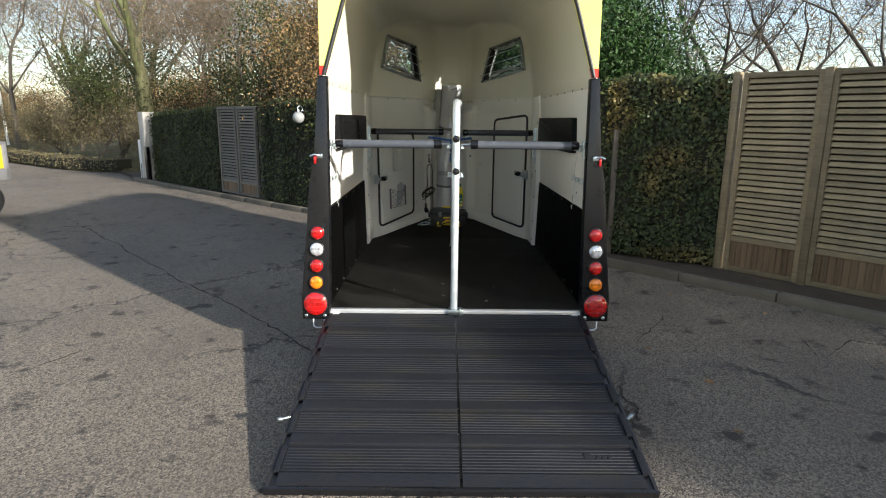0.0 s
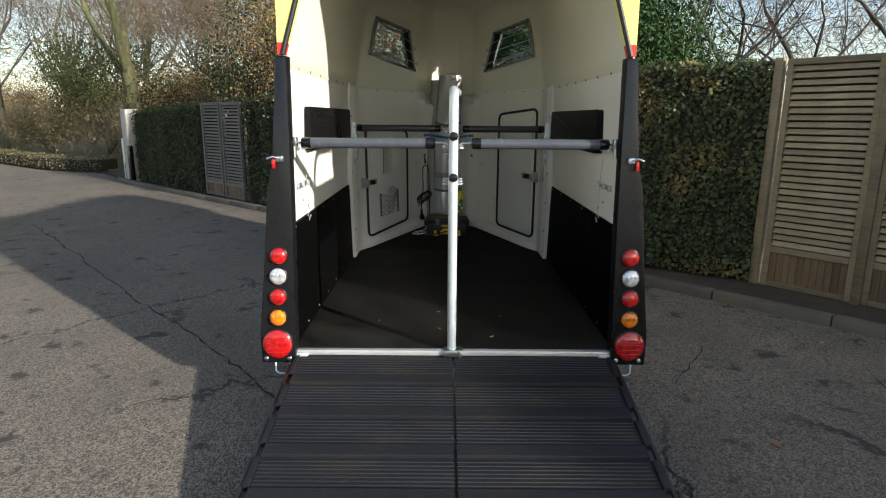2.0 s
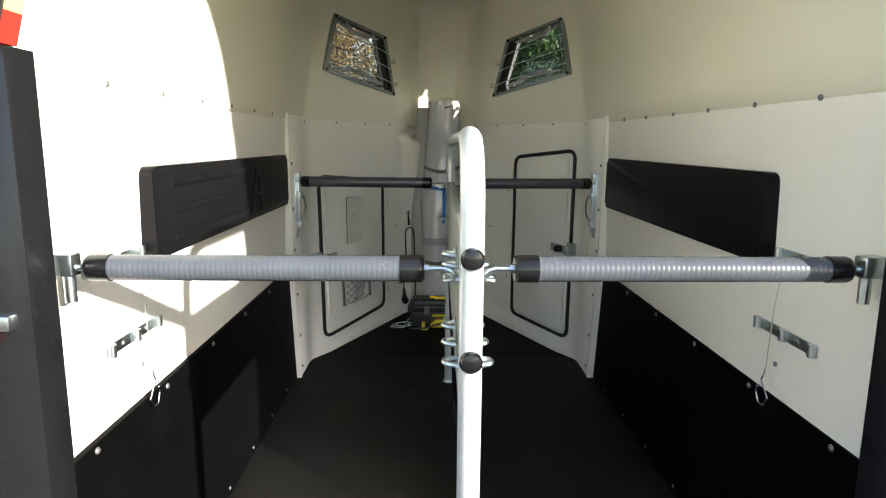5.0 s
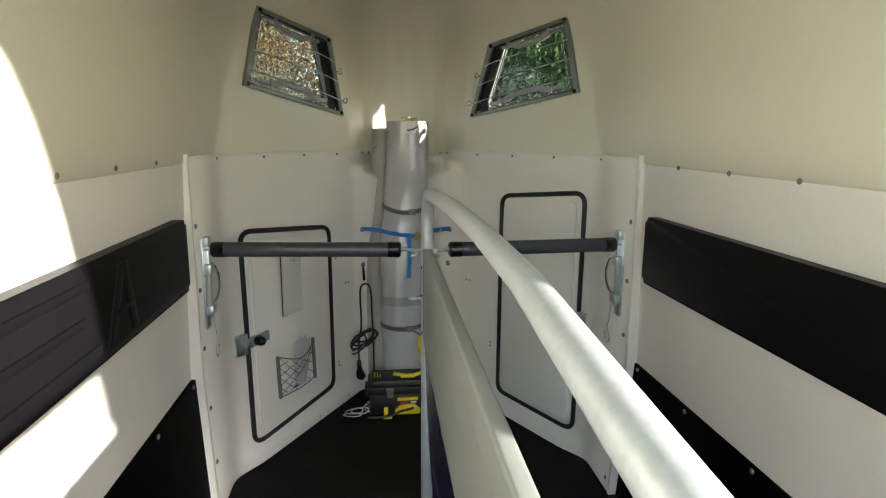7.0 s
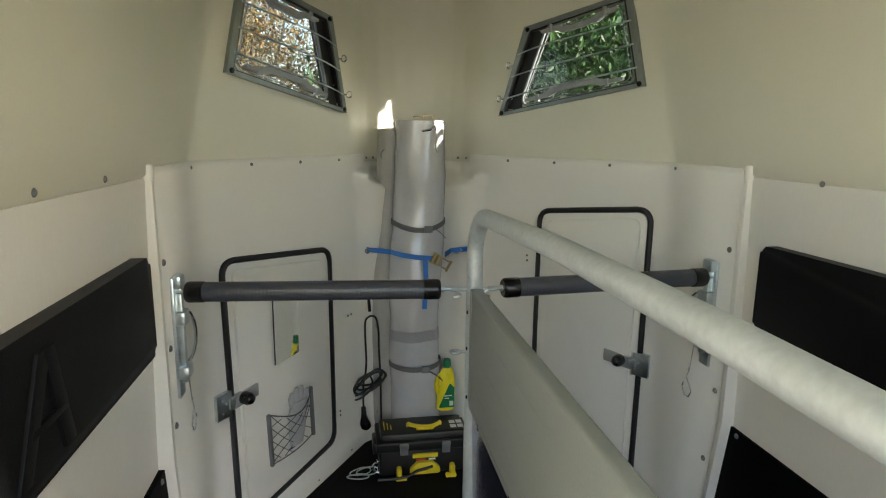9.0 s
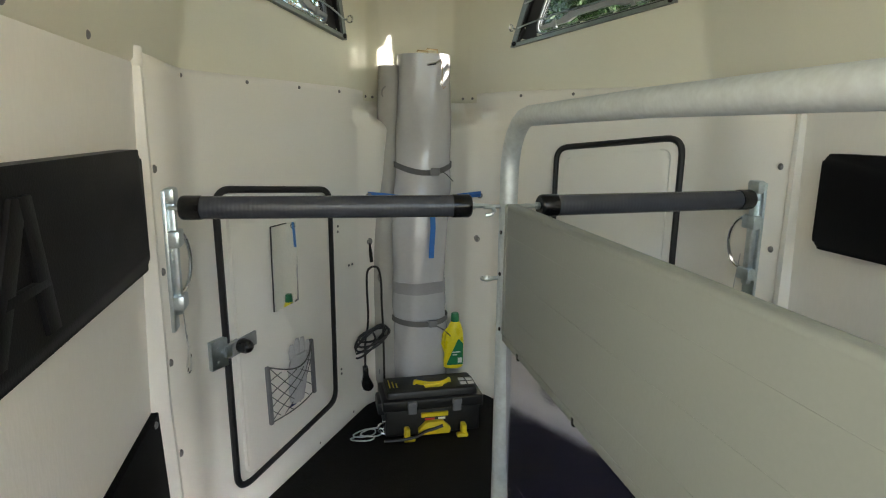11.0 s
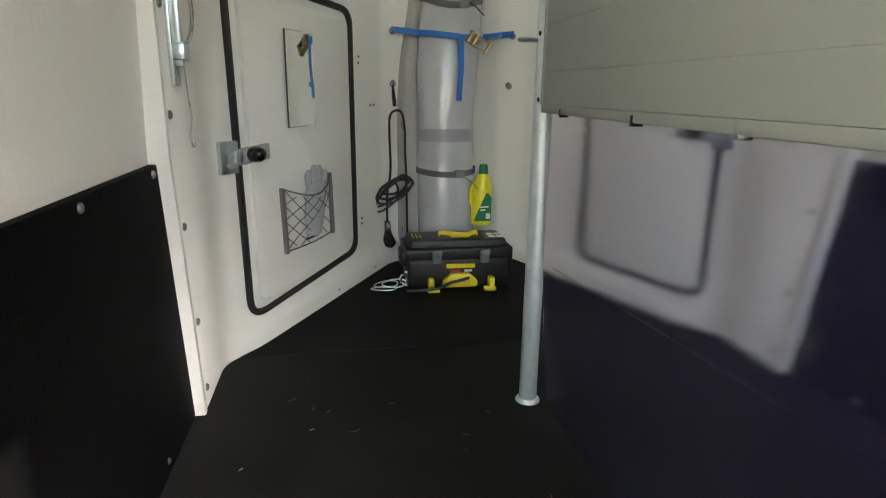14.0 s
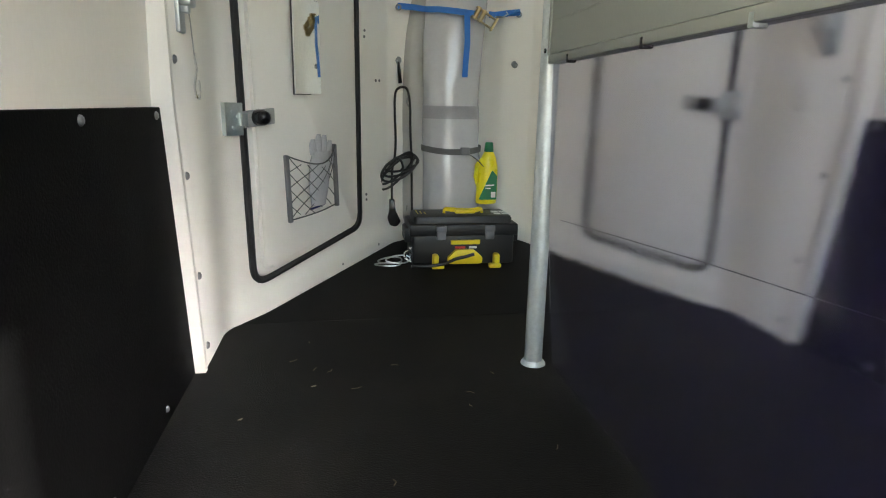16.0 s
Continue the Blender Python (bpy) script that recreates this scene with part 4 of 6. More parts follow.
# partition between the stalls
div = thing("stall_partition", "tubular galvanised stall partition with grey-green boards and a clear flap", "partition", at=(0, 0.02, FLOOR))
bm = bmesh.new()
RZ, RR = 1.838, 0.155
rail_pts = [(0, 0.005, FLOOR + 0.01), (0, 0.005, 1.0), (0, 0.005, RZ - RR)]
rail_pts += [(0, 0.005 + RR - RR * math.cos(radians(a)), RZ - RR + RR * math.sin(radians(a))) for a in (15, 30, 45, 60, 75, 90)]
rail_pts += [(0.028, 0.7, RZ + 0.009), (0.031, 1.1, RZ + 0.013), (0.024, 1.6, RZ + 0.012), (0, 2.275 - RR, RZ)]
rail_pts += [(0, 2.275 - RR + RR * math.sin(radians(a)), RZ - RR + RR * math.cos(radians(a))) for a in (15, 30, 45, 60, 75, 90)]
rail_pts += [(0, 2.275, 1.0), (0, 2.275, FLOOR + 0.002)]
tube(bm, rail_pts, 0.0255, 20)
part("tube_frame", bm, GALV, div, "galvanised tube bent over at both ends")
bm = bmesh.new()
tube(bm, [(0, 2.275, FLOOR), (0, 2.275, FLOOR + 0.006), (0, 2.275, FLOOR + 0.012)], [0.036, 0.034, 0.028], 18)
part("foot_collar", bm, GALV, div)
edges = [1.229, 1.305, 1.416, 1.520, 1.594]
for z0, z1 in zip(edges, edges[1:]):
    bm = bmesh.new()
    box(bm, -0.018, 0.018, 0.045, 2.238, z0, z1, 0.0005, 1)
    part("board", bm, DIVBOARD, div, "grey-green plastic board")
bm = bmesh.new()
box(bm, -0.019, 0.019, 0.045, 2.240, 1.208, 1.229, 0.003)
box(bm, -0.021, 0.021, 2.226, 2.242, 1.227, 1.602, 0.004)
box(bm, -0.0183, 0.0183, 0.045, 2.236, 1.584, 1.604, 0.009, 3)
part("board_edging", bm, DIVBOARD, div)
for z in (1.596, 1.378):
    bm = bmesh.new()
    tube(bm, [(0, -0.016, z), (0, -0.024, z), (0, -0.032, z), (0, -0.036, z)], [0.024, 0.0245, 0.020, 0.008], 18)
    part("bolt_cap", bm, CAP, div, "black plastic bolt cap")
for x, s in ((-0.018, -1), (0.018, 1)):
    for zc in (1.530, 1.330):
        bm = bmesh.new()
        box(bm, x, x + s * 0.005, 0.07, 0.43, zc - 0.014, zc + 0.014, 0.002)
        strip = part("loop_rail", bm, ZINC, div, "zinc rail with three loops for the breeching bar")
        for y in (0.11, 0.25, 0.39):
            bm = bmesh.new()
            tube(bm, smooth_line([(x + s * 0.004, y + 0.030, zc - 0.004), (x + s * 0.016, y + 0.022, zc), (x + s * 0.031, y + 0.010, zc + 0.002), (x + s * 0.036, y - 0.004, zc + 0.002), (x + s * 0.030, y - 0.016, zc + 0.002), (x + s * 0.018, y - 0.018, zc), (x + s * 0.004, y - 0.016, zc - 0.002)], 4), 0.0068, 8)
            part("tie_loop", bm, ZINC, strip)
        for y in (0.08, 0.42):
            bm = bmesh.new()
            disc(bm, (x + s * 0.005, y, zc), (s, 0, 0), 0.008, 0.006, 6, 0.002)
            part("bolt", bm, ZINC, strip)
# eye bolts at the front tube
for z, s in ((1.592, -1), (1.592, 1), (1.385, -1)):
    bm = bmesh.new()
    tube(bm, [(s * 0.022, 2.275, z), (s * 0.045, 2.275, z)], 0.006, 8)
    tube(bm, arc((s * 0.058, 2.275, z), 0.014, 0, 360, 14, (1, 0, 0), (0, 1, 0))[:-1], 0.0055, 8, closed=True)
    part("eye_bolt", bm, ZINC, div)
for y in (2.10, 1.74, 1.45):
    bm = bmesh.new()
    box(bm, -0.0195, 0.004, y - 0.006, y + 0.006, 1.202, 1.222, 0.002)
    part("flap_clip", bm, CAP if y > 1.5 else ZINC, div)
for z, y in ((1.52, 2.262), (1.24, 2.25), (1.40, 2.262)):
    bm = bmesh.new()
    disc(bm, (-0.022, y, z), (-1, 0, 0), 0.006, 0.004, 10, 0.0015)
    part("rivet", bm, CAP, div)
# clear flap under the boards, slightly wavy
bm = bmesh.new()
gy, gz = 80, 24


def flap_point(i, j, side):
    """Places over the two faces of the hanging sheet."""
    y, f = 0.10 + (2.215 - 0.10) * i / gy, j / gz
    wave = 0.045 * f * f + 0.006 * f * math.sin(y * 4.1 + 0.8 * f) + 0.003 * f * math.sin(y * 9.0) + 0.0006 * math.sin(y * 31 + 5 * f) * math.sin(9 * f)
    return Vector((-0.012 + wave + 0.003 * side, y - (0.012 * f if i == gy else 0), 1.214 + (0.405 - 1.214) * f))


for side in (0, 1):
    grid = [[bm.verts.new(flap_point(i, j, side)) for j in range(gz + 1)] for i in range(gy + 1)]
    for i in range(gy):
        for j in range(gz):
            q = (grid[i][j], grid[i + 1][j], grid[i + 1][j + 1], grid[i][j + 1])
            bm.faces.new(q[::-1] if side else q)
border = [(i, 0) for i in range(gy)] + [(gy, j) for j in range(gz)] + [(i, gz) for i in range(gy, 0, -1)] + [(0, j) for j in range(gz, 0, -1)]
for (i, j), (k, l) in zip(border, border[1:] + border[:1]):
    bm.faces.new([bm.verts.new(flap_point(*p)) for p in ((i, j, 0), (k, l, 0), (k, l, 1), (i, j, 1))])
me = bpy.data.meshes.new("flap")
bm.normal_update()
for f in bm.faces:
    f.smooth = True
bm.to_mesh(me)
bm.free()
me.materials.append(FLAP)
flap = new("flap", me)
flap.parent = div
flap.matrix_parent_inverse = div.matrix_basis.inverted()
tagged(flap, "clear bluish flexible plastic flap hanging to the floor")
flap.visible_shadow = False
bm = bmesh.new()
tube(bm, [(-0.008, 2.10, 0.835), (-0.008, 1.8, 0.862), (-0.008, 1.5, 0.888), (-0.009, 1.2, 0.910), (-0.009, 0.6, 0.93)], 0.0009, 5)
part("flap_crease", bm, FLAP, div)


div.rotation_euler = (0, 0, -0.0133)
div.location.x -= 0.010


def stall_bar(p0, p1, r, body, label, group, pin_out):
    """A ribbed plastic bar with black end caps, an eye at its inner end and a pin at its outer end."""
    p0, p1 = Vector(p0), Vector(p1)
    d = (p1 - p0).normalized()
    ob = thing("stall_bar", label, "bar", group, at=tuple(p0))
    length = (p1 - p0).length
    bm = bmesh.new()
    pts, rs = [], []
    n = int((length - 0.10) / 0.011)
    for i in range(n):
        q = 0.05 + (length - 0.10) * i / n
        step = (length - 0.10) / n
        pts += [p0 + d * q, p0 + d * (q + step * 0.6), p0 + d * (q + step * 0.8)]
        rs += [r, r, r * 0.982]
    tube(bm, pts, rs, 18)
    part("sleeve", bm, body, ob, angle=80)
    for a, b, s in ((p0, p0 + d * 0.052, -1), (p1, p1 - d * 0.052, 1)):
        bm = bmesh.new()
        e = (b - a).normalized()
        tube(bm, [a, a + e * 0.004, a + e * 0.010, b], [r * 0.86, r * 1.0, r * 1.06, r * 1.06], 20)
        part("end_cap", bm, CAP, ob, "black plastic end cap")
    bm = bmesh.new()
    tube(bm, [p0, p0 - d * 0.03], 0.0065, 8)
    tube(bm, [p0, p0 - d * 0.010], 0.011, 6)
    e = p0 - d * 0.030
    tube(bm, [e, e - d * 0.012, e - d * 0.028 + Vector((0, -0.006, -0.004)), e - d * 0.036 + Vector((0, -0.004, -0.014)), e - d * 0.030 + Vector((0, 0, -0.024)), e - d * 0.012 + Vector((0, 0.002, -0.027))], 0.0062, 8)
    part("hook", bm, ZINC, ob, "bent zinc hook")
    bm = bmesh.new()
    tube(bm, [p1, p1 + d * pin_out], 0.0075, 8)
    part("pin", bm, ZINC, ob)
    return ob


for s in (-1, 1):
    stall_bar((s * 0.098 - 0.010, 0.080, 1.556), (s * 0.842, 0.095, 1.553), 0.0285, TUBEGREY, "light grey ribbed breeching bar with black end caps", "breeching bars", 0.045)
    bz = 1.592 if s > 0 else 1.595
    stall_bar((s * (0.112 if s > 0 else 0.088), 2.275, bz), (s * 0.855, 2.335, bz), 0.0305, TUBEDARK, "dark grey ribbed breast bar with black end caps", "breast bars", 0.03)
    # drop bolt that holds the rear bar to the wall
    bm = bmesh.new()
    box(bm, s * 0.865, s * 0.918, 0.075, 0.115, 1.535, 1.585, 0.006)
    tube(bm, [(s * 0.885, 0.095, 1.54), (s * 0.885, 0.095, 1.475)], 0.013, 10)
    part("bar_holder", bm, ZINC, trailer, "zinc drop bolt holding the breeching bar")

# rolled groundsheet standing in the nose
roll = thing("rolled_tarpaulin", "silver-grey rolled tarpaulin standing upright in the nose, strapped twice", "tarpaulin", at=(0, 3.40, NOSE_FLOOR))


def roll_axis(z):
    k = smoothstep(1.2, 2.1, z)
    return Vector((-0.026 + 0.042 * k, 3.395 + 0.02 * (z - 0.4) + 0.115 * k, z))


def slim(z):
    return 0.025 + 0.075 * math.exp(-((z - 1.16) / 0.24) ** 2)


def roll_skin(bm, zs, grow=0.0, cx=0.0, rx=0.135, ry=0.105, seed=1.0, yoff=0.0):
    rings = []
    for z in zs:
        c = roll_axis(z) + Vector((cx - slim(z) * 0.135, yoff, 0))
        ring = []
        for k in range(36):
            a = 2 * math.pi * k / 36
            dent = 0.007 * math.sin(3 * a + z * 2.3 * seed) + 0.006 * math.sin(5 * a - 3.1 * z + seed) + 0.016 * noise.noise(Vector((2.2 * math.cos(a), 2.2 * math.sin(a), z * 5.5 + seed * 7))) + 0.008 * noise.noise(Vector((5 * math.cos(a), 5 * math.sin(a), z * 11)))
            waist = -0.010 * math.exp(-((z - 0.93) / 0.05) ** 2) - 0.010 * math.exp(-((z - 1.62) / 0.05) ** 2)
            taper = 1 - 0.04 * smoothstep(1.6, 2.2, z) - slim(z)
            rr = 1 + (dent + waist) / 0.13 * 0.6
            ring.append(bm.verts.new(c + Vector(((rx * taper + grow) * rr * math.cos(a), (ry * taper + grow) * rr * math.sin(a), 0))))
        rings.append(ring)
    for p, q in zip(rings, rings[1:]):
        for k in range(36):
            bm.faces.new((p[k], p[(k + 1) % 36], q[(k + 1) % 36], q[k]))
    bm.faces.new(rings[0][::-1])
    bm.faces.new(rings[-1])


bm = bmesh.new()
roll_skin(bm, [NOSE_FLOOR + (2.138 - NOSE_FLOOR) * i / 70 for i in range(71)])
part("roll", bm, TARP, roll, "rolled silver-grey plastic sheet")
for z0, z1 in ((1.045, 1.100),):
    bm = bmesh.new()
    roll_skin(bm, [z0, (z0 + z1) / 2, z1], 0.0025)
    part("band", bm, TARP_DARK, roll, "dull grey band on the sheet")
for z in (0.905, 1.628):
    bm = bmesh.new()
    c = roll_axis(z + 0.013) - Vector((slim(z) * 0.135, 0, 0))
    k = 1 - 0.04 * smoothstep(1.6, 2.2, z) - slim(z)
    lap = []
    for i in range(41):
        a = 2 * math.pi * i / 40
        sag = -0.035 * max(0.0, -math.sin(a)) ** 2 * (1 if z > 1.5 else 0.35)
        lap.append((c.x + (0.135 * k + 0.006) * math.cos(a), c.y + (0.105 * k + 0.008) * math.sin(a), z + 0.013 + sag))
    ribbon(bm, lap, 0.026, (0, 0, 1))
    strap = part("strap", bm, WEB_GREY, roll, "grey webbing strap with a buckle")
    c = roll_axis(z)
    bm = bmesh.new()
    box(bm, c.x + 0.015, c.x + 0.055, c.y - 0.122, c.y - 0.106, z - (0.034 if z > 1.5 else 0.012), z + (0.0 if z > 1.5 else 0.022), 0.004)
    part("buckle", bm, GREYPL, strap, "grey plastic buckle")
    bm = bmesh.new()
    tube(bm, [(c.x + 0.055, c.y - 0.112, z - 0.008), (c.x + 0.09, c.y - 0.112, z - 0.030), (c.x + 0.12, c.y - 0.11, z - 0.060)], 0.012, 8, flat=0.15)
    part("strap_tail", bm, WEB_GREY, strap)
# second thin roll behind it
second = thing("narrow_roll", "narrow grey roll of sheet standing behind the tarpaulin", "tarpaulin", at=(-0.17, 3.46, NOSE_FLOOR))
bm = bmesh.new()
roll_skin(bm, [NOSE_FLOOR + 0.01 + (2.080 - NOSE_FLOOR) * i / 50 for i in range(51)], 0.0, -0.158, 0.064, 0.060, 1.7, 0.045)
part("roll", bm, SHEET, second)
for z in (1.965, 1.115, 0.645):
    c = roll_axis(z) + Vector((-0.175, 0.0, 0))
    bm = bmesh.new()
    tube(bm, arc(c, 0.030, 60, 300, 12, (1, 0, 0), (0, 0, 1)), 0.0035, 7)
    part("ring", bm, SCREWSTEEL, second, "steel half ring")
# hooks at the top of the tarpaulin
bm = bmesh.new()
c = roll_axis(2.138)
for dx, dz in ((0.010, 0.018), (0.055, 0.026)):
    tube(bm, [c + Vector((dx, 0, -0.005)), c + Vector((dx, -0.01, dz)), c + Vector((dx - 0.05, -0.015, dz + 0.002)), c + Vector((dx - 0.053, -0.015, dz - 0.004))], 0.0035, 7)
tube(bm, [c + Vector((0.055, -0.09, -0.005)), c + Vector((0.058, -0.105, -0.06)), c + Vector((0.056, -0.112, -0.14)), c + Vector((0.064, -0.113, -0.155)), c + Vector((0.072, -0.112, -0.145))], 0.0025, 6)
part("top_hooks", bm, BRASS, roll, "bent brass-coloured hooks on top")
bm = bmesh.new()
tube(bm, [c + Vector((-0.01, -0.105, -0.052)), c + Vector((0.03, -0.112, -0.045)), c + Vector((0.05, -0.108, -0.03))], [0.005, 0.007, 0.005], 7)
part("toggle", bm, CHROME, roll)

# blue ratchet strap across the roll
strap = thing("ratchet_strap", "blue webbing ratchet strap tied across the tarpaulin", "strap", at=(0, 3.30, 1.45))


c = roll_axis(1.46)
bm = bmesh.new()
ribbon(bm, [(-0.265, 3.412, 1.487), (-0.20, 3.40, 1.482), (-0.15, c.y - 0.045, 1.476), (-0.10, c.y - 0.098, 1.470), (-0.03, c.y - 0.123, 1.462), (0.05, c.y - 0.124, 1.455)], 0.024, (0, 0, 1))
part("webbing", bm, WEB_BLUE, strap, "blue polyester webbing")
bm = bmesh.new()
ribbon(bm, [(0.268, 3.410, 1.483), (0.22, 3.415, 1.478), (0.16, c.y - 0.01, 1.470), (0.12, c.y - 0.07, 1.462)], 0.026, (0, 0, 1))
tube(bm, [(0.266, 3.408, 1.485), (0.22, 3.412, 1.472)], 0.012, 8, flat=0.5)
part("webbing", bm, WEB_BLUE, strap)
bm = bmesh.new()
ribbon(bm, [(0.012, c.y - 0.130, 1.46), (0.012, c.y - 0.137, 1.43), (0.016, c.y - 0.135, 1.34), (0.012, c.y - 0.130, 1.26), (0.010, c.y - 0.128, 1.200)], 0.024, (1, 0, 0))
part("strap_tail", bm, WEB_BLUE, strap)
bm = bmesh.new()
m = Matrix.Translation((0.085, c.y - 0.130, 1.440)) @ Matrix.Rotation(radians(30), 4, 'Y')
box(bm, -0.05, 0.055, -0.010, 0.016, -0.022, -0.018, 0.001, 1, m)
box(bm, -0.05, 0.055, -0.010, 0.016, 0.018, 0.022, 0.001, 1, m)
box(bm, 0.045, 0.055, -0.008, 0.012, -0.03, 0.03, 0.002, 1, m)
for k in (-0.035, -0.01):
    tube(bm, [m @ Vector((k, 0.0, -0.026)), m @ Vector((k, 0.0, 0.026))], 0.010, 12)
part("ratchet", bm, BRASS, strap, "gold-plated ratchet buckle")
bm = bmesh.new()
tube(bm, [(0.16, c.y - 0.02, 1.462), (0.19, 3.40, 1.460), (0.215, 3.412, 1.474), (0.205, 3.412, 1.482)], 0.003, 7)
part("end_hook", bm, ZINC, strap)


def wall_eye(p, name_label):
    bm = bmesh.new()
    p = Vector(p)
    disc(bm, p, (0, -1, 0), 0.014, 0.004, 14, 0.001)
    tube(bm, arc(p + Vector((0, -0.012, -0.004)), 0.010, 0, 360, 14, (1, 0, 0), (0, 0, 1))[:-1], 0.0035, 7, closed=True)
    part("wall_eye", bm, SCREWSTEEL, trailer, name_label)


wall_eye((-0.269, 3.421, 1.504), "steel eye screwed to the wall")
wall_eye((0.259, 3.427, 1.497), "steel eye screwed to the wall")
wall_eye((-0.269, 3.421, 1.289), "steel eye screwed to the wall")
wall_eye((0.251, 3.430, 1.286), "steel eye screwed to the wall")

strap.location += Vector((-0.006, 0, 0.019))

# black control cable hanging on the wall
cable = thing("control_cable", "black control cable with a hand switch hanging from a wall eye", "cable", at=(-0.269, 3.41, 1.26))
bm = bmesh.new()
tube(bm, [(-0.269, 3.408, 1.258), (-0.266, 3.405, 1.22), (-0.262, 3.40, 1.17)], [0.004, 0.008, 0.008], 8)
part("snap_hook", bm, CAP, cable, "black snap hook")
bm = bmesh.new()
Y = 3.372


line = [(-0.262, Y, 1.155), (-0.285, Y, 1.13), (-0.288, Y, 1.05), (-0.284, Y, 0.93), (-0.288, Y, 0.86), (-0.300, Y - 0.01, 0.80), (-0.302, Y - 0.008, 0.70), (-0.300, Y, 0.655)]
tube(bm, smooth_line(line), 0.0052, 8)
line = [(-0.262, Y, 1.155), (-0.235, Y, 1.145), (-0.222, Y, 1.08), (-0.220, Y, 0.98), (-0.215, Y, 0.86), (-0.212, Y, 0.70), (-0.212, Y - 0.01, 0.60), (-0.215, Y - 0.02, 0.56)]
tube(bm, smooth_line(line), 0.0052, 8)
for k in range(5):
    pts = []
    for i in range(21):
        a = 2 * math.pi * i / 20
        u, v = (0.076 + 0.007 * k) * math.cos(a), (0.026 + 0.009 * (k % 3)) * math.sin(a)
        tilt = radians(14 + 9 * k)
        pts.append((-0.258 - 0.006 * k + u * math.cos(tilt) - v * math.sin(tilt), Y - 0.008 - 0.006 * (k % 3) + 0.006 * math.sin(a + k), 0.825 - 0.007 * k + u * math.sin(tilt) + v * math.cos(tilt)))
    tube(bm, pts[:-1], 0.0052, 8, closed=True)
tube(bm, smooth_line([(-0.275, Y - 0.03, 0.86), (-0.262, Y - 0.034, 0.84), (-0.255, Y - 0.03, 0.815), (-0.262, Y - 0.02, 0.80)]), 0.0052, 8)
part("flex", bm, CABLE, cable, "black rubber flex tied in a bundle")
bm = bmesh.new()
slab(bm, rounded([(-0.314, 0.672), (-0.290, 0.672), (-0.286, 0.622), (-0.262, 0.572), (-0.282, 0.548), (-0.312, 0.556), (-0.322, 0.585), (-0.314, 0.625)], 0.008, 3), lambda u, v, w: Vector((u, Y + 0.004 - w, v)), 0.0, 0.026, 0.006)
part("hand_switch", bm, CAP, cable, "black hand switch")

cable.location.z += 0.021

# yellow bottle held by the strap
bottle = thing("cleaner_bottle", "yellow plastic cleaner bottle with a green cap and label", "bottle", at=(0.165, 3.34, 0.66))
bm = bmesh.new()
prof = [(0.66, 0.044, 0.028), (0.664, 0.047, 0.031), (0.70, 0.048, 0.031), (0.78, 0.047, 0.031), (0.83, 0.042, 0.029), (0.865, 0.032, 0.025), (0.885, 0.022, 0.020), (0.892, 0.017, 0.017)]
rings = [[bm.verts.new((0.163 + 0.006 * (z - 0.66) / 0.2 + a * math.cos(t), 3.335 + b * math.sin(t), z)) for t in (2 * math.pi * k / 20 for k in range(20))] for z, a, b in prof]
for p, q in zip(rings, rings[1:]):
    for k in range(20):
        bm.faces.new((p[k], p[(k + 1) % 20], q[(k + 1) % 20], q[k]))
bm.faces.new(rings[0][::-1])
bm.faces.new(rings[-1])
part("body", bm, BOTTLE, bottle)
bm = bmesh.new()
tube(bm, [(0.125, 3.335, 0.74), (0.112, 3.335, 0.78), (0.118, 3.335, 0.83), (0.14, 3.335, 0.855)], 0.009, 8)
part("handle", bm, BOTTLE, bottle)
bm = bmesh.new()
tube(bm, [(0.169, 3.335, 0.889), (0.169, 3.335, 0.892), (0.169, 3.335, 0.925), (0.169, 3.335, 0.930)], [0.020, 0.021, 0.018, 0.015], 18)
part("cap", bm, GREEN, bottle, "green screw cap")
bm = bmesh.new()
slab(bm, rounded([(0.122, 0.680), (0.203, 0.680), (0.203, 0.785), (0.180, 0.812)], 0.006, 3), lambda u, v, w: Vector((u, 3.335 - w, v)), 0.0305, 0.0325)
lab = part("label", bm, GREEN, bottle, "green printed label")
for poly in ([(0.178, 0.690), (0.198, 0.690), (0.198, 0.715), (0.178, 0.715)], [(0.150, 0.740), (0.190, 0.742), (0.190, 0.748), (0.152, 0.746)], [(0.152, 0.728), (0.175, 0.728), (0.175, 0.733), (0.152, 0.733)]):
    bm = bmesh.new()
    slab(bm, poly, lambda u, v, w: Vector((u, 3.335 - w, v)), 0.032, 0.0335)
    part("print_bar", bm, WHITE, lab)

bottle.location += Vector((-0.046, -0.012, 0.018))

# winch box
winch = thing("winch_case", "black plastic winch case with yellow handle and brackets on the floor", "tool case", at=(-0.02, 3.2, FRONT_FLOOR))
BX0, BX1, BY0, BY1 = -0.238, 0.218, 3.065, 3.29
bm = bmesh.new()
box(bm, BX0 + 0.012, BX1 - 0.012, BY0 + 0.012, BY1 - 0.01, FRONT_FLOOR + 0.006, 0.545, 0.012, 3)
part("case_body", bm, BOXBLACK, winch)
bm = bmesh.new()
box(bm, BX0, BX1, BY0, BY1, 0.535, 0.585, 0.008, 3)
slab(bm, rounded([(BX0 + 0.02, BY0 + 0.025), (BX1 - 0.02, BY0 + 0.025), (BX1 - 0.02, BY1 - 0.02), (BX0 + 0.02, BY1 - 0.02)], 0.02, 3), flat, 0.58, 0.615, 0.014)
lid = part("lid", bm, BOXBLACK, winch, "black lid with a recessed top")
for s, x in ((-1, BX0), (1, BX1)):
    bm = bmesh.new()
    box(bm, x - 0.016, x + 0.016, BY0 + 0.05, BY1 - 0.05, 0.50, 0.56, 0.008)
    part("side_grip", bm, BOXBLACK, winch)
bm = bmesh.new()
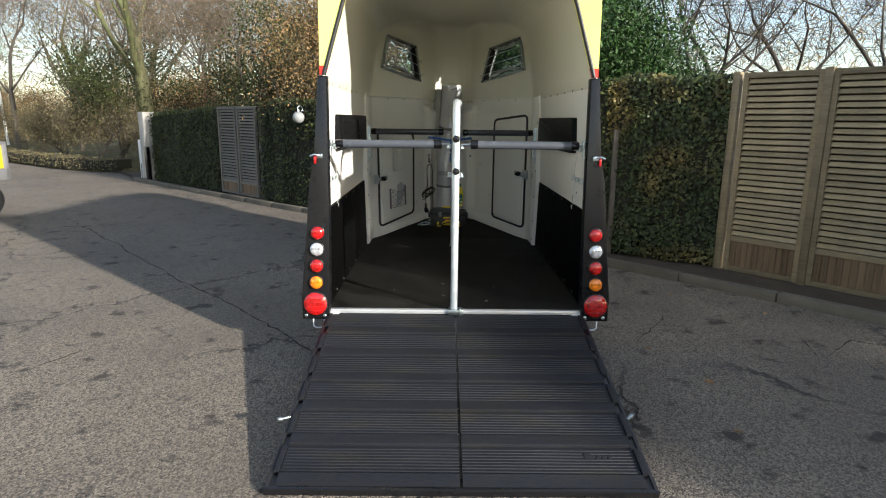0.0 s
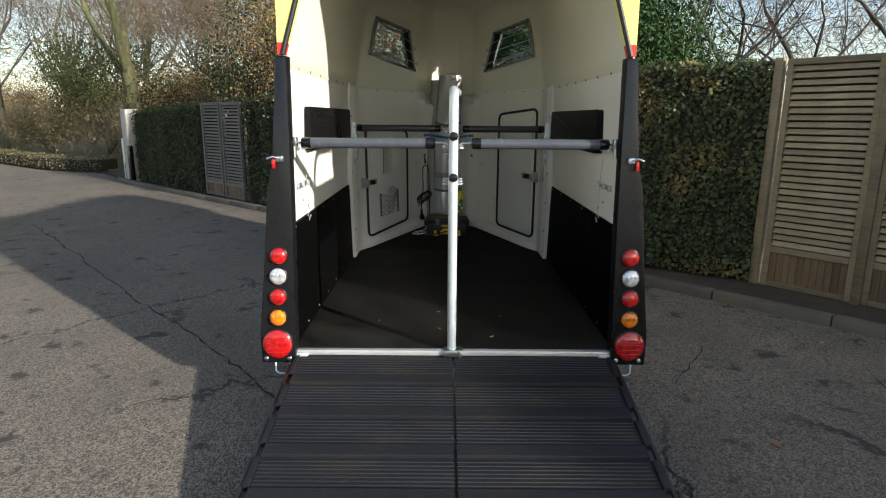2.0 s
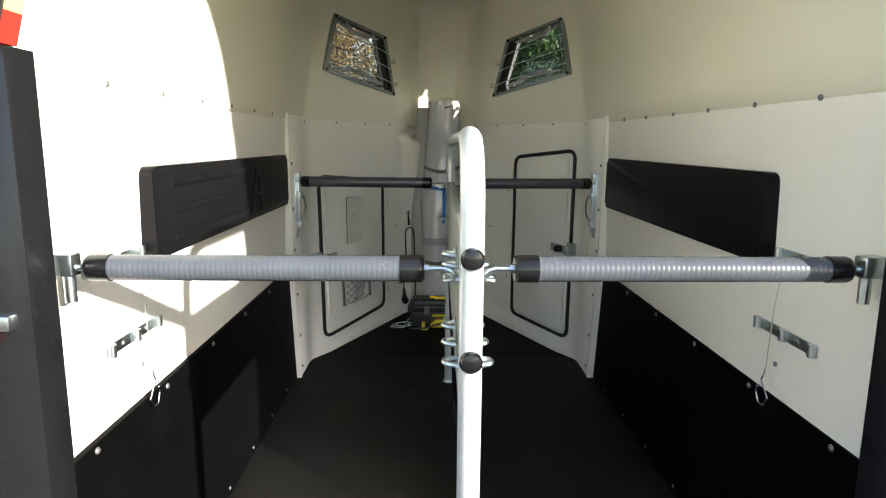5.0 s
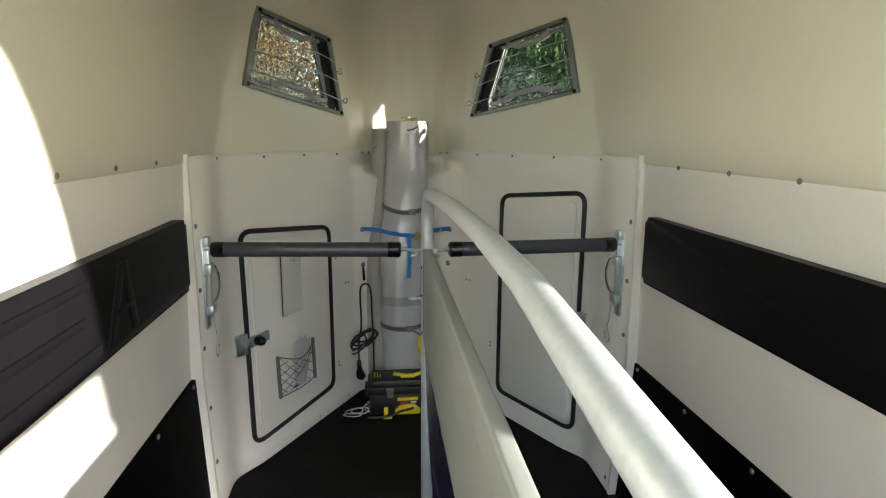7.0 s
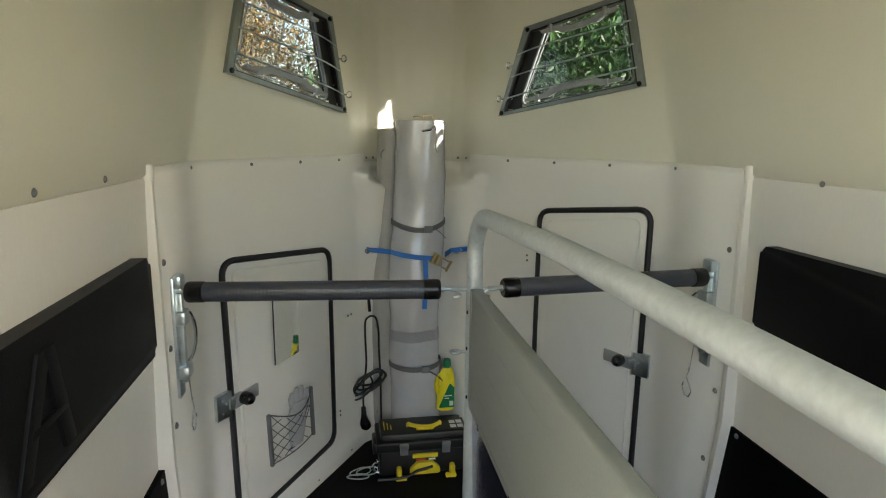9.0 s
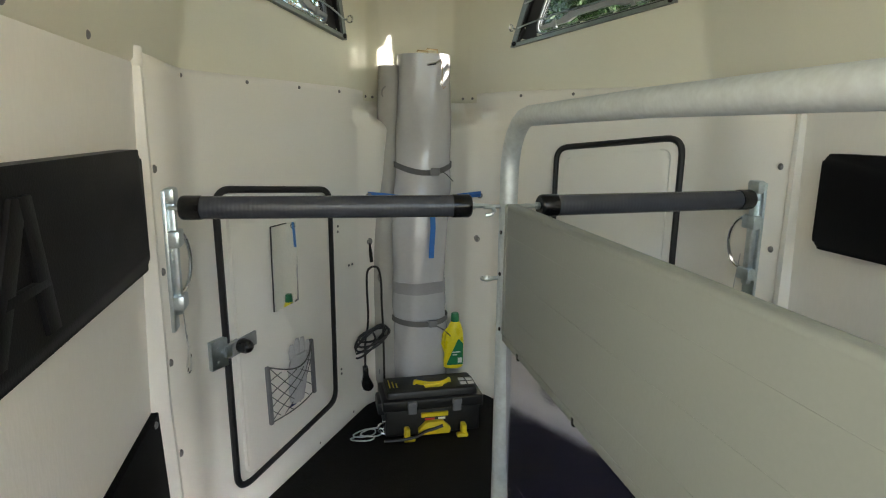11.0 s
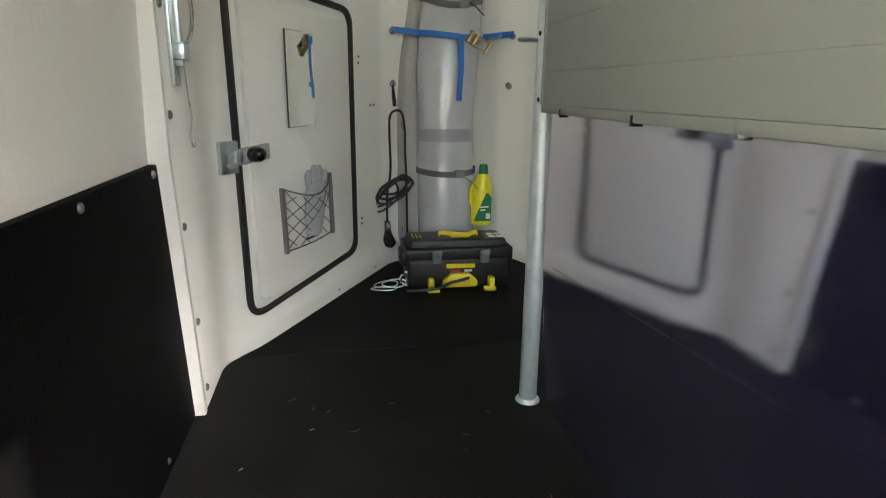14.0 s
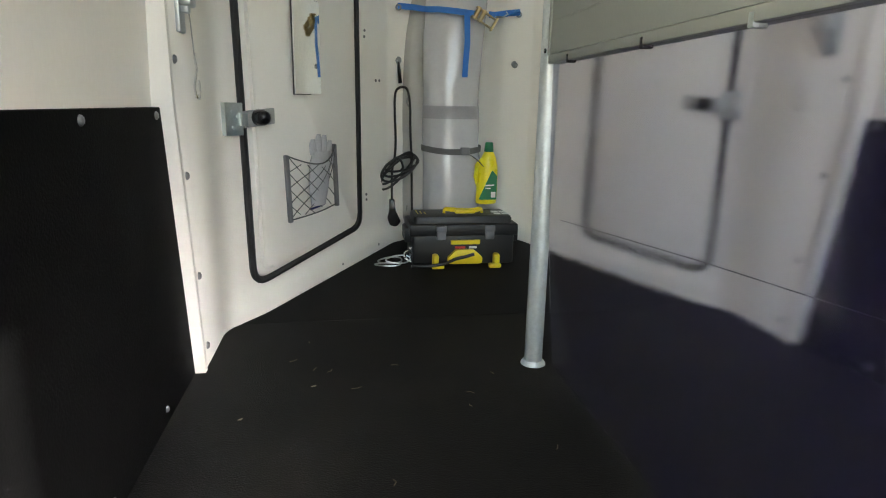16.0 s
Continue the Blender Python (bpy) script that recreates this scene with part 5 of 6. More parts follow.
hy = (BY0 + BY1) / 2 - 0.01
tube(bm, smooth_line([(-0.082, hy, 0.612), (-0.080, hy - 0.004, 0.63), (-0.065, hy - 0.03, 0.636), (-0.02, hy - 0.05, 0.634), (0.03, hy - 0.05, 0.634), (0.066, hy - 0.03, 0.636), (0.080, hy - 0.004, 0.63), (0.082, hy, 0.612)]), 0.010, 10, flat=0.6)
box(bm, -0.045, 0.04, hy - 0.065, hy - 0.04, 0.622, 0.64, 0.005)
part("carry_handle", bm, YELLOW, lid, "yellow carry handle")
for x in (-0.108, 0.095):
    bm = bmesh.new()
    box(bm, x - 0.019, x + 0.019, BY0 - 0.010, BY0 + 0.004, 0.522, 0.575, 0.004)
    box(bm, x - 0.021, x + 0.021, BY0 - 0.014, BY0 + 0.002, 0.555, 0.580, 0.004)
    part("latch", bm, GREYPL, winch, "grey plastic latch")
bm = bmesh.new()
box(bm, -0.066, 0.055, BY0 - 0.0005, BY0 + 0.012, 0.500, 0.517, 0.0)
part("yellow_print", bm, YELLOW, winch, "plain yellow printed bar", smooth=False)
bm = bmesh.new()
box(bm, -0.048, -0.004, BY0 + 0.0100, BY0 + 0.0125, 0.480, 0.489, 0.0)
part("print_bar", bm, REDPRINT, winch, smooth=False)
bm = bmesh.new()
box(bm, 0.012, 0.045, BY0 + 0.0100, BY0 + 0.0125, 0.480, 0.489, 0.0)
part("print_bar", bm, WHITE, winch, smooth=False)
bm = bmesh.new()
for i in range(3):
    box(bm, BX0 + 0.040 + 0.016 * i, BX0 + 0.045 + 0.016 * i, BY0 + 0.08, BY1 - 0.06 - 0.02 * i, 0.6148, 0.6162, 0.0)
part("lid_print", bm, YELLOW, lid, smooth=False)
bm = bmesh.new()
for i in range(2):
    for j in range(2):
        box(bm, BX1 - 0.09 + 0.035 * i, BX1 - 0.062 + 0.035 * i, BY0 + 0.06 + 0.045 * j, BY0 + 0.09 + 0.045 * j, 0.6148, 0.6162, 0.0)
part("lid_sticker", bm, WHITE, lid, smooth=False)
bm = bmesh.new()
box(bm, -0.145, -0.120, BY0 - 0.03, BY0 + 0.012, FRONT_FLOOR + 0.004, 0.462, 0.008)
box(bm, 0.112, 0.137, BY0 - 0.03, BY0 + 0.012, FRONT_FLOOR + 0.004, 0.462, 0.008)
box(bm, -0.15, -0.098, BY0 - 0.038, BY0 - 0.01, FRONT_FLOOR, FRONT_FLOOR + 0.018, 0.006)
box(bm, 0.09, 0.142, BY0 - 0.038, BY0 - 0.01, FRONT_FLOOR, FRONT_FLOOR + 0.018, 0.006)
slab(bm, rounded([(-0.080, 0.418), (0.066, 0.418), (0.066, 0.445), (0.03, 0.478), (-0.045, 0.478), (-0.080, 0.445)], 0.012, 3), lambda u, v, w: Vector((u, BY0 + 0.012 - w, v)), 0.0, 0.022, 0.004)
part("bracket", bm, YELLOW, winch, "yellow fairlead bracket")
bm = bmesh.new()
tube(bm, smooth_line([(0.028, BY0 - 0.018, 0.462), (-0.01, BY0 - 0.020, 0.452), (-0.05, BY0 - 0.022, 0.444), (-0.10, BY0 - 0.035, 0.428), (-0.17, BY0 - 0.03, 0.418), (-0.235, BY0 - 0.03, 0.420)]), 0.007, 8)
part("winch_rope", bm, CABLE, winch, "black winch rope")
winch.location += Vector((-0.012, 0.030, floor_z(3.10) - FRONT_FLOOR))
# shackle and carabiners lying beside the case
chain = thing("shackle_set", "bright steel shackle with two carabiner hooks lying on the floor", "shackle", at=(-0.30, 3.11, FRONT_FLOOR))


def carabiner(bm, c, ang, tilt, a=0.052, b=0.017):
    u = Vector((math.cos(ang), math.sin(ang), 0))
    v = Vector((-math.sin(ang) * math.cos(tilt), math.cos(ang) * math.cos(tilt), math.sin(tilt)))
    pts = []
    for i in range(28):
        t = 2 * math.pi * i / 28
        pts.append(Vector(c) + u * (a * math.cos(t)) + v * (b * (1 + 0.25 * math.cos(t)) * math.sin(t)))
    tube(bm, pts, 0.0032, 8, closed=True)


for c, ang, tilt in (((-0.318, 3.115, FRONT_FLOOR + 0.022), 0.25, 0.6), ((-0.330, 3.090, FRONT_FLOOR + 0.012), -0.06, 0.15), ((-0.285, 3.105, FRONT_FLOOR + 0.028), 0.12, 1.0)):
    bm = bmesh.new()
    carabiner(bm, c, ang, tilt)
    part("carabiner", bm, ZINC, chain, "polished steel carabiner")
bm = bmesh.new()
tube(bm, arc((-0.235, 3.110, FRONT_FLOOR + 0.038), 0.022, -100, 100, 12, (-1, 0, 0.2), (0, 0.2, 1)), 0.006, 8)
tube(bm, [(-0.228, 3.11, FRONT_FLOOR + 0.012), (-0.228, 3.11, FRONT_FLOOR + 0.075)], 0.007, 8)
disc(bm, (-0.228, 3.11, FRONT_FLOOR + 0.072), (0, 0, 1), 0.013, 0.008, 10, 0.002)
part("shackle", bm, CHROME, chain, "steel bow shackle")

chain.location += Vector((-0.010, 0.020, floor_z(3.11) - FRONT_FLOOR))

CUFF = mat("dark_blue_knit", (0.02, 0.03, 0.12), 0.9, var=0.1, scale=40)
# knitted glove in the net pocket
place = on_door(-1)
glove = thing("work_glove", "pale grey knitted work glove tucked into the net pocket", "glove", at=tuple(place(0.41, 0.72, 0.03)))
bm = bmesh.new()
for pts, rs in (([(0.40, 0.735), (0.405, 0.80), (0.412, 0.88), (0.42, 0.93)], [0.030, 0.040, 0.044, 0.036]),
                ([(0.385, 0.92), (0.380, 0.955), (0.382, 0.975)], [0.016, 0.014, 0.008]), ([(0.408, 0.93), (0.408, 0.970), (0.410, 0.992)], [0.016, 0.014, 0.008]),
                ([(0.430, 0.93), (0.434, 0.968), (0.436, 0.988)], [0.016, 0.014, 0.008]), ([(0.452, 0.915), (0.460, 0.950), (0.463, 0.968)], [0.015, 0.013, 0.007]),
                ([(0.435, 0.85), (0.462, 0.885), (0.470, 0.91)], [0.016, 0.014, 0.008])):
    rings = []
    for (u, v), q in zip(pts, rs):
        c = 0.415 + (u - 0.412) * 1.15
        rings.append([bm.verts.new(place(c + 1.25 * q * math.cos(a), v, 0.043 + 0.45 * q * math.sin(a))) for a in (2 * math.pi * k / 12 for k in range(12))])
    for p, q in zip(rings, rings[1:]):
        for k in range(12):
            bm.faces.new((p[k], p[(k + 1) % 12], q[(k + 1) % 12], q[k]))
    bm.faces.new(rings[0][::-1])
    bm.faces.new(rings[-1])
part("knit", bm, GLOVE, glove)
bm = bmesh.new()
tube(bm, [place(0.365, 0.722, 0.036), place(0.40, 0.728, 0.040), (place(0.44, 0.733, 0.036))], 0.004, 8)
part("cuff", bm, CUFF, glove, "dark blue cuff edge")

# ---- outdoors ----
def asphalt_material():
    m = bpy.data.materials.new("weathered_asphalt")
    m.use_nodes = True
    n, l = m.node_tree.nodes, m.node_tree.links
    bsdf = n["Principled BSDF"]
    co = n.new("ShaderNodeTexCoord")

    def noise_node(scale, detail=4, rough=0.55):
        k = n.new("ShaderNodeTexNoise")
        k.inputs["Scale"].default_value, k.inputs["Detail"].default_value, k.inputs["Roughness"].default_value = scale, detail, rough
        l.new(co.outputs["Object"], k.inputs["Vector"])
        return k

    def mapped(src, a, b, c, d):
        k = n.new("ShaderNodeMapRange")
        l.new(src, k.inputs[0])
        for i, v in enumerate((a, b, c, d)):
            k.inputs[1 + i].default_value = v
        return k.outputs[0]

    def mixed(f, a, b, mode='MIX'):
        k = n.new("ShaderNodeMix")
        k.data_type, k.blend_type = 'RGBA', mode
        for s, v in (("Factor", f), ("A", a), ("B", b)):
            if isinstance(v, (tuple, float, int)):
                k.inputs[s].default_value = v if s == "Factor" else (*v, 1)
            else:
                l.new(v, k.inputs[s])
        return k.outputs["Result"]

    def times(a, b, op='MULTIPLY'):
        k = n.new("ShaderNodeMath")
        k.operation = op
        for i, v in enumerate((a, b)):
            if isinstance(v, (float, int)):
                k.inputs[i].default_value = v
            else:
                l.new(v, k.inputs[i])
        return k.outputs[0]

    stones = n.new("ShaderNodeTexVoronoi")
    stones.inputs["Scale"].default_value = 105
    l.new(co.outputs["Object"], stones.inputs["Vector"])
    fine = noise_node(130, 3)
    broad = noise_node(0.55, 6)
    patch = noise_node(3.6, 6, 0.62)
    base = mixed(mapped(stones.outputs["Color"], 0.2, 0.9, 0.0, 1.0), (0.060, 0.049, 0.039), (0.34, 0.288, 0.222))
    base = mixed(mapped(fine.outputs[0], 0.35, 0.7, 0.0, 0.55), base, (0.062, 0.052, 0.043))
    base = mixed(mapped(broad.outputs[0], 0.40, 0.64, 0.0, 0.45), base, (0.080, 0.066, 0.054))
    base = mixed(mapped(patch.outputs[0], 0.585, 0.66, 0.0, 0.88), base, (0.024, 0.020, 0.016))
    # cracks: edges of large warped cells, kept in some places only
    warp = noise_node(1.1, 5, 0.7)
    add = n.new("ShaderNodeVectorMath")
    add.operation = 'MULTIPLY_ADD'
    l.new(warp.outputs["Color"], add.inputs[0])
    add.inputs[1].default_value = (1.3, 1.3, 0)
    l.new(co.outputs["Object"], add.inputs[2])
    cell = n.new("ShaderNodeTexVoronoi")
    cell.feature = 'DISTANCE_TO_EDGE'
    cell.inputs["Scale"].default_value = 0.42
    l.new(add.outputs[0], cell.inputs["Vector"])
    where = noise_node(0.35, 2)
    crack = times(mapped(cell.outputs["Distance"], 0.003, 0.011, 1.0, 0.0), mapped(where.outputs[0], 0.44, 0.56, 0.0, 0.85))
    base = mixed(crack, base, (0.022, 0.020, 0.018))
    l.new(base, bsdf.inputs["Base Color"])
    l.new(mapped(fine.outputs[0], 0.3, 0.7, 0.75, 0.95), bsdf.inputs["Roughness"])
    bump = n.new("ShaderNodeBump")
    bump.inputs["Strength"].default_value, bump.inputs["Distance"].default_value = 0.9, 0.008
    h = times(times(stones.outputs["Distance"], -1.0), times(crack, -3.0), 'ADD')
    l.new(h, bump.inputs["Height"])
    l.new(bump.outputs[0], bsdf.inputs["Normal"])
    return m


ASPHALT = asphalt_material()
KERB = mat("grey_brown_concrete_kerb", (0.105, 0.092, 0.072), 0.85, var=0.25, scale=5, fine=0.25, grain=0.6, grain_scale=120, obrand=0.12)
SOIL = mat("leafy_soil", (0.060, 0.045, 0.032), 0.95, var=0.4, scale=6, fine=0.5, grain=1.0, grain_scale=60)
VERGE = mat("autumn_grass", (0.075, 0.085, 0.030), 0.95, var=0.45, scale=1.5, fine=0.5, grain=1.0, grain_scale=40, tint=(0.13, 0.085, 0.04), tint_scale=0.8, tint_lo=0.42, tint_hi=0.62)
IVY = mat("ivy_leaf", (0.034, 0.047, 0.016), 0.45, spec=0.3, var=0.3, scale=3, fine=0.1, island=0.55, tint=(0.105, 0.082, 0.026), tint_scale=1.9, tint_lo=0.48, tint_hi=0.66)
IVY_FAR = mat("ivy_leaf_dark", (0.040, 0.050, 0.016), 0.6, spec=0.25, var=0.2, scale=3, fine=0.1, island=0.5)
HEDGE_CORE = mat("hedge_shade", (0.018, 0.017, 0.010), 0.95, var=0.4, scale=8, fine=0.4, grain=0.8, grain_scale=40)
LAUREL = mat("evergreen_leaf", (0.020, 0.048, 0.011), 0.45, spec=0.25, var=0.2, scale=3, island=0.5)
OAK = mat("brown_oak_leaf", (0.27, 0.175, 0.080), 0.7, var=0.25, scale=2, island=0.5, tint=(0.30, 0.155, 0.055), tint_scale=0.6, tint_lo=0.55, tint_hi=0.70)
RUSSET = mat("russet_beech_leaf", (0.185, 0.112, 0.045), 0.6, var=0.3, scale=2, island=0.6, tint=(0.085, 0.090, 0.035), tint_scale=1.1, tint_lo=0.50, tint_hi=0.66)
SHRUB = mat("dull_green_leaf", (0.130, 0.108, 0.050), 0.6, var=0.25, scale=2, island=0.5)
BARK = mat("mossy_bark", (0.125, 0.122, 0.060), 0.9, var=0.3, scale=5, fine=0.3, grain=0.8, grain_scale=30, tint=(0.10, 0.115, 0.045), tint_scale=2.0, tint_lo=0.45, tint_hi=0.6, stretch=(1, 1, 0.25))
BARK_GREY = mat("grey_bark", (0.100, 0.085, 0.068), 0.9, var=0.3, scale=5, fine=0.3, grain=0.8, grain_scale=30, stretch=(1, 1, 0.25))
BARK_DARK = mat("dark_damp_bark", (0.062, 0.052, 0.042), 0.85, var=0.3, scale=5, fine=0.3, grain=0.8, grain_scale=30, stretch=(1, 1, 0.25))
TWIG = mat("twig_bark", (0.115, 0.092, 0.066), 0.9, var=0.25, scale=3)
WOOD = mat("weathered_gate_timber", (0.175, 0.138, 0.082), 0.72, var=0.38, scale=3, fine=0.25, grain=0.5, grain_scale=60, obrand=0.16, stretch=(0.12, 0.12, 1), tint=(0.145, 0.118, 0.088), tint_scale=2.5)
WOOD_H = mat("weathered_slat_timber", (0.285, 0.232, 0.132), 0.68, var=0.42, scale=4, fine=0.3, grain=0.5, grain_scale=60, obrand=0.22, stretch=(0.25, 0.25, 1.2), tint=(0.17, 0.142, 0.115), tint_scale=1.4, tint_lo=0.45, tint_hi=0.62)
WOOD_RED = mat("red_brown_gate_plank", (0.135, 0.088, 0.050), 0.62, var=0.4, scale=4, fine=0.3, grain=0.5, grain_scale=60, obrand=0.25, stretch=(1, 1, 0.08))
WOOD_GREY = mat("silvered_slat_timber", (0.15, 0.135, 0.115), 0.75, var=0.2, scale=3, fine=0.2, obrand=0.12, stretch=(0.15, 0.15, 1.2))
GAP_SHADE = mat("dark_gap_shade", (0.022, 0.018, 0.014), 0.9, var=0.3, scale=3)
OPAL = mat("opal_globe", (0.26, 0.265, 0.265), 0.35, var=0.15, scale=9)
RENDERED = mat("weathered_white_render", (0.40, 0.37, 0.33), 0.85, var=0.2, scale=3, fine=0.15, grain=0.5, tint=(0.33, 0.30, 0.26), tint_scale=2)
DEADLEAF = mat("fallen_leaf", (0.30, 0.16, 0.06), 0.75, var=0.2, scale=30, obrand=0.4)
PALELEAF = mat("pale_fallen_leaf", (0.50, 0.42, 0.30), 0.75, var=0.2, scale=30, obrand=0.3)

KERB_LINE = [(-30, 36), (-17, 22.5), (-9.6, 13.7), (-8.6, 12.3), (-7.2, 10.95), (-5.3, 9.2), (-3.9, 7.9), (-2.5, 6.68), (-0.7, 5.05), (0.9, 3.72), (2.00, 2.80), (2.74, 1.93), (3.22, 1.43), (3.70, 0.90), (5.6, -1.6), (8.5, -4.2), (11, -7.4)]
HEDGE_LINE = [(3.10, 2.73), (1.96, 3.50), (0.0, 5.0), (-2.45, 6.88), (-3.80, 8.12)]


def along(line, d):
    """The point at distance d along a line, and the way it runs there."""
    for a, b in zip(line, line[1:]):
        a, b = Vector(a), Vector(b)
        k = (b - a).length
        if d <= k:
            return a.lerp(b, d / k), (b - a) / k
        d -= k
    return b, (b - a).normalized()


# ground: asphalt sheet, soil strip behind the kerb, grass beyond the road
bm = bmesh.new()
slab(bm, [(-400, -400), (400, -400), (400, 400), (-400, 400)], flat, -0.3, 0.0)
road = solo("ground", bm, ASPHALT, "worn grey-brown asphalt with cracks and dark stains", "road", kind="structure", smooth=False)
bm = bmesh.new()
strip = [Vector(p) for p in KERB_LINE]
lo = [bm.verts.new((p.x + 0.08, p.y + 0.08, 0.050)) for p in strip]
hi = [bm.verts.new((p.x + 260, p.y + 260, 0.055)) for p in strip]
for i in range(len(lo) - 1):
    bm.faces.new((lo[i], lo[i + 1], hi[i + 1], hi[i]))
solo("soil_bank", bm, SOIL, "dark leaf-strewn soil behind the kerb", "soil", kind="structure", smooth=False)
bm = bmesh.new()
slab(bm, [(-9.6, 14.6), (-12.0, 15.2), (-18.0, 19.8), (-60, 48), (-120, 200), (-30, 200), (-20, 40)], flat, 0.0, 0.10)
solo("verge", bm, VERGE, "rough autumn grass beyond the road", "grass", kind="structure", smooth=False)

# long cracks in the asphalt
CRACK = mat("crack_filler", (0.024, 0.020, 0.016), 0.95, var=0.3, scale=9, fine=0.3)


def crack(pts, width, seed):
    rng = random.Random(seed)
    fine = []
    for a, b in zip(pts, pts[1:]):
        a, b = Vector(a), Vector(b)
        n = max(2, int((b - a).length / 0.09))
        fine += [a.lerp(b, i / n) for i in range(n)]
    fine.append(Vector(pts[-1]))
    bm = bmesh.new()
    left, right = [], []
    drift = 0.0
    for i, p in enumerate(fine):
        w = (fine[min(i + 1, len(fine) - 1)] - fine[max(i - 1, 0)]).normalized()
        side = Vector((-w.y, w.x))
        drift = 0.8 * drift + rng.gauss(0, 0.014)
        h = 0.6 * width * rng.uniform(0.15, 1.0) * min(1.0, 0.15 + i / 6, 0.15 + (len(fine) - 1 - i) / 6)
        q = p + side * drift
        left.append(bm.verts.new((*(q + side * h), 0.002)))
        right.append(bm.verts.new((*(q - side * h), 0.002)))
    for i in range(len(fine) - 1):
        bm.faces.new((left[i], left[i + 1], right[i + 1], right[i]))
    part("crack", bm, CRACK, road, smooth=False)


for k, (pts, width) in enumerate((([(-6.6, 6.1), (-4.526, 3.878), (-3.014, 2.218), (-1.991, 1.16), (-0.9, -0.1)], 0.022), ([(-4.9, 0.9), (-4.62, 1.711), (-4.275, 2.742)], 0.012), ([(-3.3, -0.85), (-3.054, -0.401), (-2.841, -0.028), (-2.65, 0.383)], 0.013),
                                  ([(1.45, 0.3), (1.601, 0.549), (1.914, 1.067), (2.15, 0.90)], 0.014), ([(2.25, 1.08), (2.60, 1.42)], 0.010), ([(2.50, 0.88), (2.785, 1.115), (2.85, 0.98)], 0.012),
                                  ([(2.95, 0.75), (2.822, 0.464), (2.705, 0.016)], 0.012), ([(2.75, 0.1), (3.247, 0.478), (3.6, 0.3), (4.1, 0.1)], 0.016))):
    crack(pts, width, 300 + k)

# kerb stones
kerb = thing("kerb", "low grey-brown concrete kerb along the road", "kerb", kind="structure")
total = sum((Vector(b) - Vector(a)).length for a, b in zip(KERB_LINE[3:], KERB_LINE[4:]))
bm = bmesh.new()
box(bm, -0.06, 0.06, 0.004, 0.996, -0.05, 0.095, 0.018, 2)
stone_mesh = finish(bm, "kerb_stone", KERB)
d = 0.0
while d < total - 1.0:
    p, w = along(KERB_LINE[3:], d)
    q, _ = along(KERB_LINE[3:], d + 1.0)
    w = (q - p).normalized()
    ob = new("kerb_stone", stone_mesh)
    ob.matrix_basis = pose(p.x + 0.06, p.y + 0.06, random.uniform(-0.004, 0.004), 0, 0, math.degrees(math.atan2(w.y, w.x)) - 90)
    ob.parent = kerb
    d += 1.0


def leaf_cloud(bm, n, sample, size, rng, narrow=0.75, droop=0.3):
    """n small folded leaves; sample() gives a place and the way it faces."""
    for _ in range(n):
        p, nrm = sample(rng)
        s = size * rng.uniform(0.6, 1.35)
        nn = (Vector(nrm) + Vector((rng.gauss(0, 0.45), rng.gauss(0, 0.45), rng.gauss(0, 0.45)))).normalized()
        a, b = side_frame(nn)
        t = rng.uniform(0, 6.283)
        u = math.cos(t) * a + math.sin(t) * b
        u = (u - Vector((0, 0, droop))).normalized()
        v = nn.cross(u).normalized()
        k = s * narrow * 0.5
        vs = [bm.verts.new(p + q) for q in (-u * s * 0.5, v * k - u * s * 0.08 - nn * k * 0.3, u * s * 0.5 - nn * s * 0.06, -v * k - u * s * 0.08 - nn * k * 0.3)]
        bm.faces.new((vs[0], vs[1], vs[2]))
        bm.faces.new((vs[0], vs[2], vs[3]))


def leaves_part(name, n, sample, size, material, parent, label, seed, narrow=0.75, droop=0.3):
    """A cloud of leaves or twigs as one part."""
    rng = random.Random(seed)
    bm = bmesh.new()
    leaf_cloud(bm, n, sample, size, rng, narrow, droop)
    me = bpy.data.meshes.new(name)
    bm.to_mesh(me)
    bm.free()
    me.materials.append(material)
    ob = new(name, me)
    ob.parent = parent
    if parent:
        ob.matrix_parent_inverse = parent.matrix_basis.inverted()
    return tagged(ob, label, kind="stuff")


def hedge(line, h0, h1, dens, size, leaf, label, seed, thick=0.5, topdens=0.5):
    a0 = Vector(line[0])
    ob = thing("hedge", label, "hedge", at=(a0.x, a0.y, 0.08))
    segs = list(zip([Vector(p) for p in line], [Vector(p) for p in line[1:]]))
    total = sum((b - a).length for a, b in segs)
    rng = random.Random(seed)

    def height(d):
        return h0 + (h1 - h0) * d / total + 0.03 * math.sin(d * 3.1 + seed) + 0.02 * math.sin(d * 7.7)

    # solid core whose dark colour stands in for shade between the leaves
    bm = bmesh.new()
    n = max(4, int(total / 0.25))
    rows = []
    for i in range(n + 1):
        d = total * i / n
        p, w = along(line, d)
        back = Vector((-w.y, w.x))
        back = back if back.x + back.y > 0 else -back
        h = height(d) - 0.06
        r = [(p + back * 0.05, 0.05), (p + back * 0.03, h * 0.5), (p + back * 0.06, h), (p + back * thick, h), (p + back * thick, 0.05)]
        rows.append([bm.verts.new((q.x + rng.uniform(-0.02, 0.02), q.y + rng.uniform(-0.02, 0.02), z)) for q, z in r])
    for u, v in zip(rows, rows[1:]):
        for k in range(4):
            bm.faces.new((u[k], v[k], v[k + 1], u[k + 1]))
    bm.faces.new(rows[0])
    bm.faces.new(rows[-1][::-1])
    part("stem_tangle", bm, HEDGE_CORE, ob, "solid core inside the hedge, coloured dark as its inner shade", smooth=False)

    def sample(g):
        d = g.uniform(0, total)
        p, w = along(line, d)
        back = Vector((-w.y, w.x))
        back = back if back.x + back.y > 0 else -back
        h = height(d)
